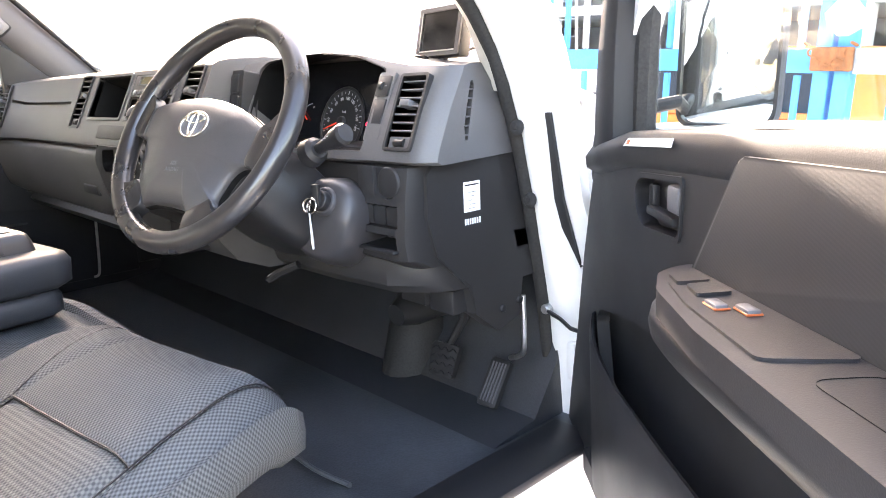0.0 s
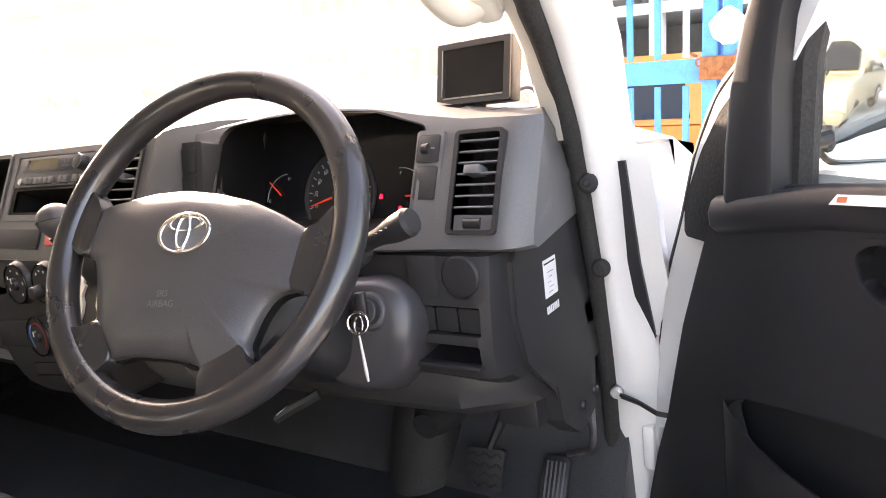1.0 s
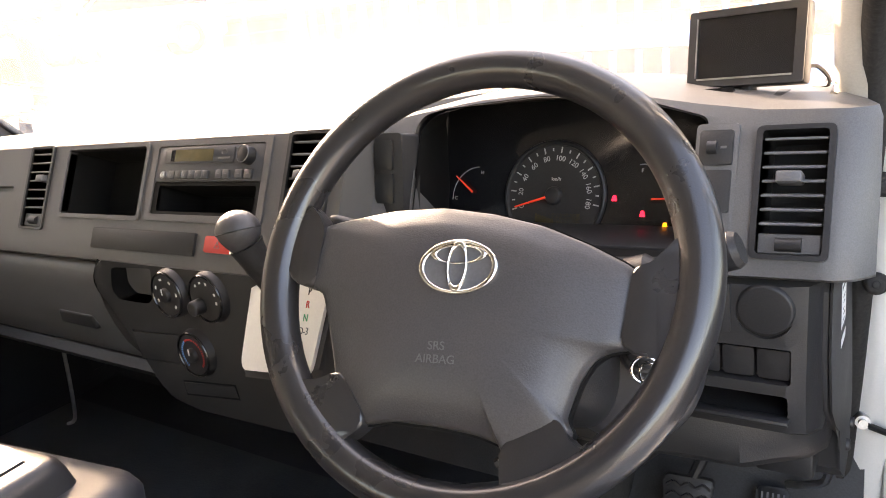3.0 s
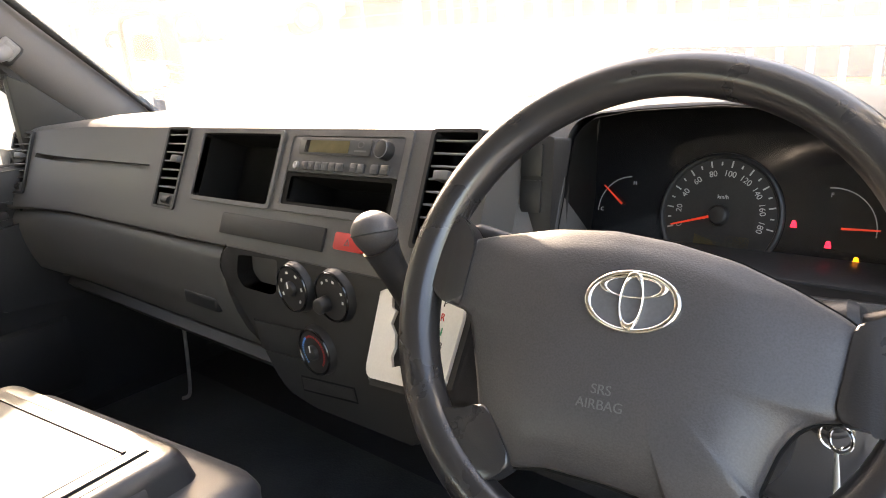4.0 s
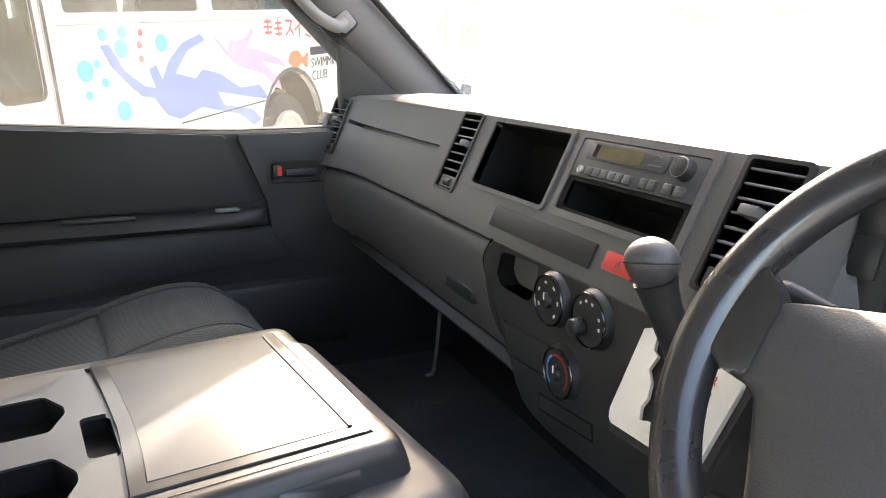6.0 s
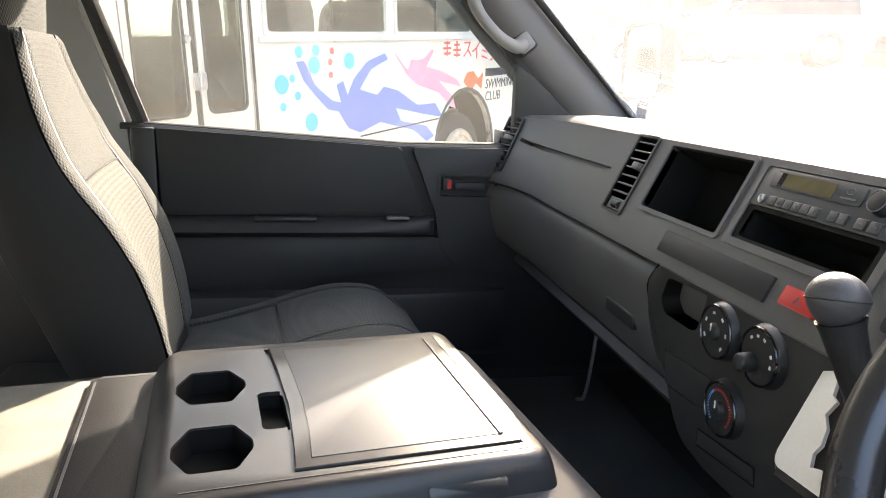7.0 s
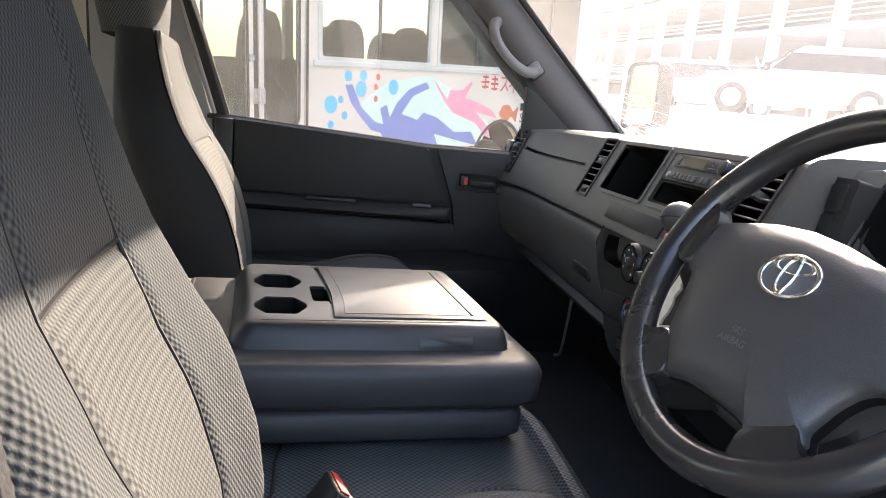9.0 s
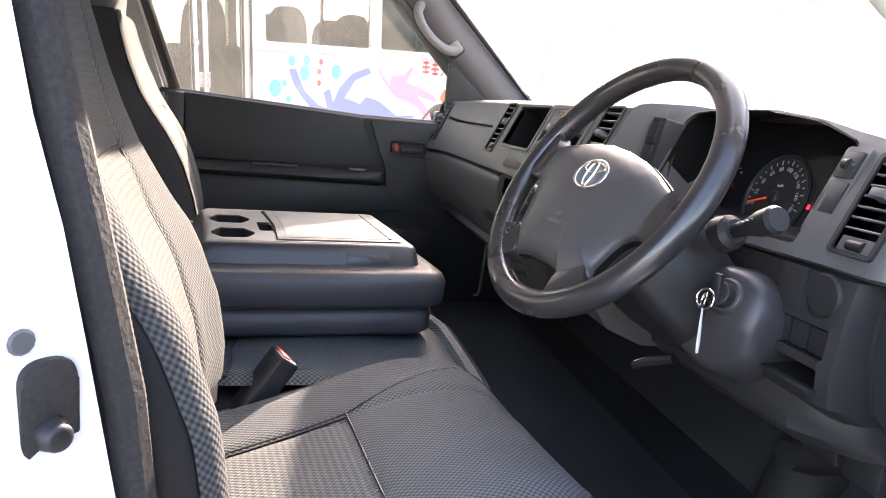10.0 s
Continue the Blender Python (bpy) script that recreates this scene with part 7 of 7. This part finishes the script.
part("crease_line", slab([(1.3, 0.79), (2.3, 0.815), (2.3, 0.805), (1.3, 0.78)], 0.001, 0.004, BUS), BLACK, bus)
for a, b in wins:
    w = part("window", frame_plate(rect(a, b, SILL + 0.035, TOP, 0.03), rect(a + 0.035, b - 0.035, SILL + 0.06, TOP - 0.035, 0.03), -0.03, 0.006, BUS), BUSGREY, bus)
    part("pane", slab(rect(a + 0.03, b - 0.03, SILL + 0.055, TOP - 0.03), -0.02, -0.016, BUS), TINT, w).visible_shadow = False
    part("divider", rbox((a + b) / 2 - 0.012, (a + b) / 2 + 0.012, SILL + 0.05, TOP - 0.03, -0.018, -0.004, 0, 1, BUS), BLACK, w)
for a, b, nm in ((-0.43, -0.045, "left"), (-0.005, 0.35, "right")):
    leaf = part("door_leaf", frame_plate(rect(a, b, 0.42, 2.29, 0.01), rect(a + 0.045, b - 0.045, 1.06, 2.2, 0.05), -0.03, -0.002, BUS), BUSPAINT, bus)
    part("pane", slab(rect(a + 0.04, b - 0.04, 1.055, 2.205, 0.04), -0.018, -0.014, BUS), TINT, leaf).visible_shadow = False
    part("gasket", frame_plate(rect(a + 0.036, b - 0.036, 1.05, 2.21, 0.055), rect(a + 0.05, b - 0.05, 1.065, 2.195, 0.05), -0.004, 0.003, BUS), RUBBER, leaf)
    part("lower_skin", rbox(a, b, 0.42, 1.05, -0.028, -0.004, 0.004, 1, BUS), BUSPAINT, leaf)
part("door_gap", rbox(-0.04, -0.01, 0.42, 2.29, -0.02, -0.006, 0, 1, BUS), BLACK, bus)
part("door_hinge", join(rbox(-0.055, 0.035, 1.18, 1.27, 0.0, 0.008, 0.003, 1, BUS), tube([BUS @ Vector((-0.012, 1.17, 0.012)), BUS @ Vector((-0.012, 1.28, 0.012))], 0.012, 8)), STEEL, bus)
part("door_lock", disc(0.022, 0.02, 0.02, 14, BUS @ pose(-0.07, 1.44, -0.004)), STEEL, bus)
part("edge_seal", rbox(0.362, 0.378, 0.4, 2.4, 0.0, 0.006, 0, 1, BUS), BLACK, bus)
whl = part("wheel", join(disc(0.4, 0.4, 0.2, 40, BUS @ pose(2.72, 0.42, -0.28), 0.04)), TYRE, bus)
part("rim", join(disc(0.26, 0.24, 0.02, 32, BUS @ pose(2.72, 0.42, -0.085)), ring(0.23, 0.03, BUS @ pose(2.72, 0.42, -0.07), 32, 8)), RUSTRIM, whl)
part("hub", disc(0.09, 0.07, 0.06, 20, BUS @ pose(2.72, 0.42, -0.08)), RUSTRIM, whl)
part("wheel_arch", frame_plate([(2.72 + 0.5 * math.cos(a), 0.5 + 0.53 * math.sin(a)) for a in np.linspace(0, 2 * math.pi, 28, endpoint=False)], arch_out, -0.3, 0.004, BUS), BLACK, bus)
for row_z in (-0.55, -1.5):
    for k in range(8):
        s = -2.0 + 0.8 * k
        if row_z == -0.55 and -0.6 < s < 0.35:
            continue
        part("bus_seat", loft([[BUS @ Vector((s + dx, y, row_z + 0.21 * w * math.copysign(abs(math.cos(a)) ** 0.5, math.cos(a)))) for a in (0,)] + [BUS @ Vector((s + dx + 0.06 * math.sin(a), y, row_z + 0.22 * w * math.cos(a))) for a in np.linspace(0.2, 2 * math.pi, 13)]
                                   for y, dx, w in ((0.75, 0, 1), (1.2, 0.03, 1.03), (1.5, 0.05, 1.02), (1.62, 0.06, 0.95), (1.69, 0.065, 0.82), (1.735, 0.07, 0.6), (1.755, 0.07, 0.3))]), BUSSEAT, bus, smooth=80)
# mural
mural = root("mural", BUS @ pose(1.5, 1.1, 0), "painted mural of blue and pink swimmers on the bus", "mural")
ML = BUS @ pose(0, -0.178, 0)


def flat(pts):
    return [(s, z - 0.1 * s) for s, z in pts]


aqua = rounded(flat([(0.85, 1.44), (1.15, 1.62), (1.66, 1.73), (2.05, 1.62), (2.55, 1.42), (2.4, 1.25), (1.9, 1.2), (1.2, 1.17), (0.99, 1.3)]), 0.08)
part("aqua_field", slab(aqua, 0.0005, 0.0015, ML), AQUA, mural)
figure = flat([(0.71, 1.55), (0.78, 1.56), (0.87, 1.42), (1.02, 1.33), (1.11, 1.32), (1.07, 1.43), (1.14, 1.46), (1.18, 1.37), (1.25, 1.48), (1.4, 1.6), (1.6, 1.67), (1.64, 1.63), (1.44, 1.55), (1.31, 1.41), (1.5, 1.38), (1.58, 1.44), (1.75, 1.42), (2.0, 1.32), (2.25, 1.34),
               (2.36, 1.23), (2.1, 1.25), (1.72, 1.29), (1.78, 1.2), (2.12, 1.16), (2.23, 1.08), (2.12, 1.04), (1.94, 1.13), (1.53, 1.19), (1.3, 1.12), (1.18, 1.15), (1.08, 1.26), (0.98, 1.27), (0.86, 1.36), (0.77, 1.44)])
part("blue_shape", slab(figure, 0.0015, 0.003, ML), SWIM_BLUE, mural)
pink = flat([(1.7, 1.7), (1.88, 1.57), (1.92, 1.65), (2.0, 1.65), (2.1, 1.67), (2.21, 1.75), (2.23, 1.73), (2.13, 1.61), (2.33, 1.59), (2.57, 1.54), (2.65, 1.48), (2.31, 1.51), (2.51, 1.4), (2.56, 1.3), (2.46, 1.32), (2.3, 1.42), (1.98, 1.47), (1.87, 1.53), (1.75, 1.64)])
part("pink_shape", slab(pink, 0.0015, 0.003, ML), SWIM_PINK, mural)
for (s, z), r_ in zip(flat([(0.58, 1.41), (0.67, 1.45), (0.71, 1.35), (0.87, 1.54), (0.89, 1.63), (1.21, 1.59), (0.82, 1.19), (0.58, 1.28), (0.74, 1.61)]), (0.065, 0.028, 0.03, 0.06, 0.04, 0.06, 0.065, 0.03, 0.04)):
    part("blue_dot", disc(r_ * 0.9, r_ * 0.9, 0.001, 20, ML @ pose(s, z, 0.0018)), DOT, mural)
for s, z in flat([(1.02, 1.57), (1.04, 1.64), (1.08, 1.71), (1.02, 1.49)]):
    part("red_dot", disc(0.025, 0.025, 0.001, 5, ML @ pose(s, z, 0.0018)), REDPAINT, mural)
part("orange_shape", slab(rounded(flat([(2.68, 1.52), (2.74, 1.6), (2.85, 1.62), (2.93, 1.56), (3.02, 1.62), (2.99, 1.47), (2.9, 1.52), (2.8, 1.45)]), 0.02), 0.0015, 0.003, ML), ORANGE, mural)
part("yellow_disc", disc(0.16, 0.16, 0.001, 28, ML @ pose(-0.56, 1.3, 0.0018)), YELLOW, mural)
for i in range(2):
    s = 2.37 + 0.15 * i
    z = 1.765 - 0.1 * s
    for dz, w in ((0.07, 0.12), (0.03, 0.09), (-0.01, 0.12), (-0.05, 0.1)):
        part("red_bar", rbox(s + 0.06 - w / 2, s + 0.06 + w / 2, z + dz, z + dz + 0.018, 0.0015, 0.003, 0, 1, ML), REDPAINT, mural)
    part("red_bar", rbox(s + 0.05, s + 0.07, z - 0.06, z + 0.1, 0.0015, 0.003, 0, 1, ML), REDPAINT, mural)
for i, ch in enumerate("スイミング"):
    s = 2.745 + 0.15 * i
    lettering("lettering", ch, 0.17, ML @ pose(s, 1.78 - 0.1 * s, 0.002), REDPAINT, mural, 0.001)
part("dark_bar", rbox(3.06, 3.5, 1.278, 1.345, 0.0015, 0.003, 0, 1, ML), BLACK, mural)
for words, z in (("SWIMMING", 1.208), ("CLUB", 1.103)):
    lettering("lettering", words, 0.115, ML @ pose(3.06, z, 0.002) @ Matrix(((1, 0.16, 0, 0), (0, 1, 0, 0), (0, 0, 1, 0), (0, 0, 0, 1))), BLACK, mural, 0.001, "LEFT")
part("blue_ring", ring(0.06, 0.012, ML @ pose(-0.5, 1.26, 0.003) @ Matrix.Diagonal((1, 1, 0.1, 1)), 28, 6), DOT, mural)

# ---- blue yard fence ----
FENCE = material("blue_fence_paint", (0.03, 0.28, 0.62), 0.5, stain=0.15, stain_size=0.1, grain=0.1, grain_size=0.01)
WORN = material("worn_grey_fence_paint", (0.5, 0.5, 0.48), 0.6, stain=0.25, stain_size=0.05, grain=0.1)
RUST = material("rusty_steel", (0.3, 0.12, 0.05), 0.75, 0.3, stain=0.35, stain_size=0.02)
fence = root("yard_fence", YARD @ pose(0.5, 3.35, 0), "tall blue and grey painted steel bar fence with a gate", "fence")
FY = 3.35
for k in range(44):
    x = -2.1 + 0.115 * k
    if 0.36 < x < 0.56:
        continue
    part("bar", rbox(x - 0.011, x + 0.011, FY - 0.011, FY + 0.011, 0.1, 1.32, 0, 1, YARD), FENCE, fence)
    part("bar", rbox(x - 0.011, x + 0.011, FY - 0.011, FY + 0.011, 1.43, 2.5, 0, 1, YARD), FENCE if k % 3 else WORN, fence)
part("rail", rbox(-2.2, 0.385, FY - 0.025, FY + 0.025, 1.33, 1.425, 0.004, 1, YARD), FENCE, fence)
part("rail", rbox(0.52, 3.2, FY - 0.025, FY + 0.025, 1.33, 1.425, 0.004, 1, YARD), WORN, fence)
part("rail", rbox(-2.2, 3.2, FY - 0.02, FY + 0.02, 2.46, 2.54, 0.004, 1, YARD), FENCE, fence)
part("rail", rbox(-2.2, 3.2, FY - 0.02, FY + 0.02, 0.1, 0.17, 0.004, 1, YARD), FENCE, fence)
for x0, x1 in ((0.385, 0.445), (0.462, 0.52)):
    part("gate_post", rbox(x0, x1, FY - 0.04, FY + 0.04, 0.0, 2.6, 0.005, 1, YARD), FENCE, fence)
part("lock_plate", rbox(0.38, 0.53, FY - 0.07, FY - 0.045, 1.34, 1.43, 0.005, 1, YARD), RUST, fence, "rusty lock plate")
for k in range(9):
    a = k / 8
    part("chain_link", ring(0.014, 0.004, YARD @ pose(0.36 + 0.17 * a, FY - 0.065, 1.44 - 0.08 * math.sin(math.pi * a), 90 * (k % 2), 30, 40), 12, 6), RUST, fence)
part("tied_rag", loft([[YARD @ Vector((0.49 + r_ * math.cos(a) * (1 + 0.3 * noise.noise(Vector((a, z * 9, 1)))), FY - 0.08 + 0.5 * r_ * math.sin(a), z)) for a in np.linspace(0, 2 * math.pi, 12, endpoint=False)] for z, r_ in ((1.47, 0.02), (1.5, 0.06), (1.55, 0.07), (1.59, 0.04), (1.61, 0.01))]), PAPER, fence, "tied white rag")

# ---- parking structure beyond ----
CONC = material("white_painted_concrete", (0.75, 0.74, 0.71), 0.8, stain=0.1, stain_size=1.5, grain=0.05, grain_size=0.05)
# blue-grey shade inside the decks, put into the back wall's colour
BAY_SHADE = material("shaded_car_deck", (0.36, 0.4, 0.45), 0.9, stain=0.2, stain_size=2.0)
deck = root("parking_structure", YARD @ pose(-40, 28, 0), "white multi-storey open car park with railings", "building")
X0, X1, Y0 = -120.0, 45.0, 26.0
for k in range(1, 6):
    z = 3.2 * k
    part("deck_slab", rbox(X0, X1, Y0, Y0 + 14, z - 0.36, z, 0, 1, YARD), CONC, deck)
    for j, dz in enumerate((0.35, 0.65, 0.95)):
        part("rail", rbox(X0, X1, Y0 + 0.1, Y0 + 0.16, z + dz, z + dz + 0.05, 0, 1, YARD), CONC, deck)
part("back_wall", rbox(X0, X1, Y0 + 13, Y0 + 13.2, 0, 16, 0, 1, YARD), BAY_SHADE, deck)
for k in range(27):
    x = X0 + 2 + 6.2 * k
    part("column", rbox(x - 0.2, x + 0.2, Y0 - 0.1, Y0 + 0.6, 0, 19, 0, 1, YARD), CONC, deck)
part("ground_wall", rbox(X0, X1, Y0 - 0.2, Y0, 0, 1.2, 0, 1, YARD), CONC, deck)
for k in range(6):
    for j in range(9):
        part("louvre", rbox(-14 + 8 * k, -7.2 + 8 * k, Y0 - 0.3, Y0 - 0.2, 3.4 + 0.2 * j, 3.48 + 0.2 * j, 0, 1, YARD), BUSGREY, deck)


structure("raised_yard", loft([[(x, y, z) for x, z in ((-8.5, 0.3), (-12.5, 2.0), (-30.0, 2.5), (-120.0, 7.2), (-120.0, 0.0), (-8.5, 0.0))] for y in (5.5, 25.0)]), GROUND, "higher part of the sunlit yard up a short ramp", "ground")
POST = material("galvanised_fence_post", (0.4, 0.4, 0.41), 0.6, 0.3, stain=0.2)
wire = root("wire_fence", pose(-22.0, 13.8, 2.4), "wire fence on leaning-armed metal posts", "fence")
for k in range(-3, 8):
    x, y = -24.0 + 1.75 * k, 12.9 + 0.8 * k
    z = 2.0 + 0.5 * (-12.5 - x) / 17.5
    part("post", tube([(x, y, z), (x, y, z + 1.6), (x - 0.2, y - 0.1, z + 2.05)], 0.045, 6), POST, wire)
for h in (0.5, 1.0, 1.5):
    part("strand", tube([(-24.0 + 1.75 * k, 12.9 + 0.8 * k, 2.0 + 0.5 * (11.5 - 1.75 * k) / 17.5 + h) for k in (-3, 2, 7)], 0.012, 5), POST, wire)

# ---- parked cars ----
def parked_car(name, m, paint, label, length=4.4, width=1.75, height=1.7):
    """A parked car facing local +y, on its wheels."""
    car = root(name, m, label, "car", "parked cars")
    h = height
    hb = 0.62 * h
    L = length / 2
    prof = [(-L, 0.35), (-L, hb * 0.95), (-L + 0.1, hb), (L * 0.42, hb), (L - 0.25, hb * 0.9), (L, hb * 0.72), (L, 0.35)]
    secs = []
    for f in (-1.0, -0.93, -0.6, 0.6, 0.93, 1.0):
        k = 1.0 if abs(f) < 0.95 else 0.96
        secs.append([m @ Vector((f * width / 2, y * (1.0 if abs(f) < 0.9 else 0.985), 0.35 + (z - 0.35) * k)) for y, z in prof])
    part("body", loft(secs), paint, car, smooth=30)
    cab = []
    for z, i, f0, f1 in ((hb - 0.01, 0.0, -L + 0.12, L * 0.38), (h - 0.12, 0.13, -L + 0.25, L * 0.1), (h, 0.2, -L + 0.4, L * 0.02)):
        w = width / 2 - i
        cab.append([m @ Vector((x, y, z)) for x, y in rect(-w, w, f0, f1, 0.15, 4)])
    part("cabin", loft(cab), paint, car, smooth=30)
    ws_ = [(-width / 2 + 0.16, L * 0.375, hb + 0.03), (width / 2 - 0.16, L * 0.375, hb + 0.03), (width / 2 - 0.26, L * 0.125, h - 0.14), (-width / 2 + 0.26, L * 0.125, h - 0.14)]
    part("windscreen", loft([[m @ Vector(p) + m.to_3x3() @ Vector((0, 0.02, 0.015)) for p in ws_], [m @ Vector(p) + m.to_3x3() @ Vector((0, 0.035, 0.03)) for p in ws_]]), GLOSS_BLACK, car)
    for sx in (-1, 1):
        part("side_window", loft([[m @ Vector((sx * (width / 2 - 0.02 + e), y, hb + 0.04)) for y in (-L + 0.35, L * 0.3)] + [m @ Vector((sx * (width / 2 - 0.125 + e), y, h - 0.16)) for y in (L * 0.12, -L + 0.42)] for e in (-0.04, 0.012)]), GLOSS_BLACK, car)
        for y in (-L * 0.6, L * 0.62):
            w = part("wheel", disc(0.34, 0.34, 0.2, 28, m @ pose(sx * (width / 2 - 0.19), y, 0.34, 0, 90 * sx, 0), 0.03), TYRE, car)
            part("rim", disc(0.21, 0.2, 0.015, 20, m @ pose(sx * (width / 2 + 0.005), y, 0.34, 0, 90 * sx, 0)), STEEL, w)
        part("headlamp", rbox(sx * (width / 2 - 0.3) - 0.18, sx * (width / 2 - 0.3) + 0.18, L - 0.1, L + 0.012, hb * 0.62, hb * 0.76, 0.03, 2, m), PAPER, car)
        part("mirror", rbox(sx * (width / 2 + 0.1) - 0.1, sx * (width / 2 + 0.1) + 0.1, L * 0.3, L * 0.36, hb, hb + 0.16, 0.03, 2, m), BLACK, car)
    part("grille", rbox(-width * 0.26, width * 0.26, L - 0.05, L + 0.015, hb * 0.56, hb * 0.76, 0.02, 2, m), BLACK, car)
    part("bumper", rbox(-width / 2 + 0.02, width / 2 - 0.02, L - 0.2, L + 0.09, 0.36, hb * 0.52, 0.05, 3, m), paint, car)
    part("number_plate", rbox(-0.17, 0.17, L + 0.085, L + 0.1, 0.46, 0.58, 0.004, 1, m), PAPER, car)
    return car


CAR_BEIGE = material("beige_car_paint", (0.42, 0.38, 0.27), 0.35, 0.2, stain=0.06, coat=0.7)
CAR_WHITE = material("white_car_paint", (0.75, 0.75, 0.74), 0.3, stain=0.04, coat=0.7)
CAR_SILVER = material("silver_car_paint", (0.45, 0.46, 0.47), 0.3, 0.5, stain=0.05, coat=0.6)
CAR_ORANGE = material("orange_machine_paint", (0.7, 0.2, 0.03), 0.45, stain=0.15, coat=0.3)
parked_car("parked_car", YARD @ pose(1.95, -7.5, 0, 0, 0, 26), CAR_BEIGE, "beige four-wheel-drive parked in the yard behind")
parked_car("parked_car", YARD @ pose(4.9, -9.2, 0, 0, 0, 14), CAR_SILVER, "silver car parked beside the beige one", height=1.5)
parked_car("parked_car", pose(-22.4, 12.2, 2.283, 0, 1.6, -27), CAR_SILVER, "silver pickup parked near the car park", length=4.9, height=1.75)
parked_car("parked_car", pose(-14.4, 10.2, 2.054, 0, 1.6, 150), CAR_WHITE, "white estate car parked beyond the yard", height=1.55)
parked_car("parked_car", YARD @ pose(1.6, 9.0, 0, 0, 0, 60), CAR_WHITE, "white car parked behind the fence", height=1.65)
parked_car("parked_car", YARD @ pose(-1.9, 7.0, 0, 0, 0, 95), CAR_ORANGE, "orange vehicle parked behind the fence", length=3.6, height=1.45)

# passenger's door mirror, seen through the windscreen
pm = root("passenger_mirror", pose(-1.2, 1.288, 1.525), "large passenger door mirror in a dark housing", "mirror")
PM = axes((-1.2, 1.288, 1.525), (0.93, 0.36, 0.06), (0, 0, 1))
mo2 = rounded([(-0.084, -0.112), (0.079, -0.108), (0.084, 0.1), (-0.066, 0.104)], 0.03, 6)
part("housing", loft([[PM @ Vector((x * f, y * f, z)) for x, y in mo2] for f, z in ((1.0, 0.008), (1.02, -0.01), (0.95, -0.05), (0.6, -0.08))]), BLACK, pm, smooth=50)
part("rim", frame_plate(mo2, [(x * 0.87, y * 0.9) for x, y in mo2], 0.004, 0.014, PM), BLACK, pm)
part("glass", slab([(x * 0.88, y * 0.91) for x, y in mo2], 0.008, 0.009, PM), MIRROR, pm, "mirror glass")
part("arm", tube([PM @ Vector((-0.02, -0.11, -0.03)), (-1.05, 1.22, 1.33), (-0.93, 1.1, 1.3)], 0.016, 8), BLACK, pm)
# scratches in the windscreen
sc_ = root("windscreen_scratches", pose(-0.5, 1.15, 1.5), "fine white scratches in the windscreen glass", "scratches")
rs = random.Random(7)
for k in range(26):
    u0 = 0.055 + 0.11 * rs.random()
    v0 = 0.02 + 0.2 * rs.random()
    pts = []
    for j in range(4):
        u, v = u0 + 0.014 * j * (0.4 + rs.random()), max(0.0, v0 - 0.012 * j)
        a, b = Vector(WS[0]).lerp(Vector(WS[1]), u), Vector(WS[3]).lerp(Vector(WS[2]), u)
        pts.append(a.lerp(b, v) + Vector((0, 0.09 * math.sin(math.pi * u) + 0.031 + 0.09 * min(1, 1.6 * u), 0)))
    part("scratch", tube(pts, 0.0006, 4), WHITE_MARK, sc_)
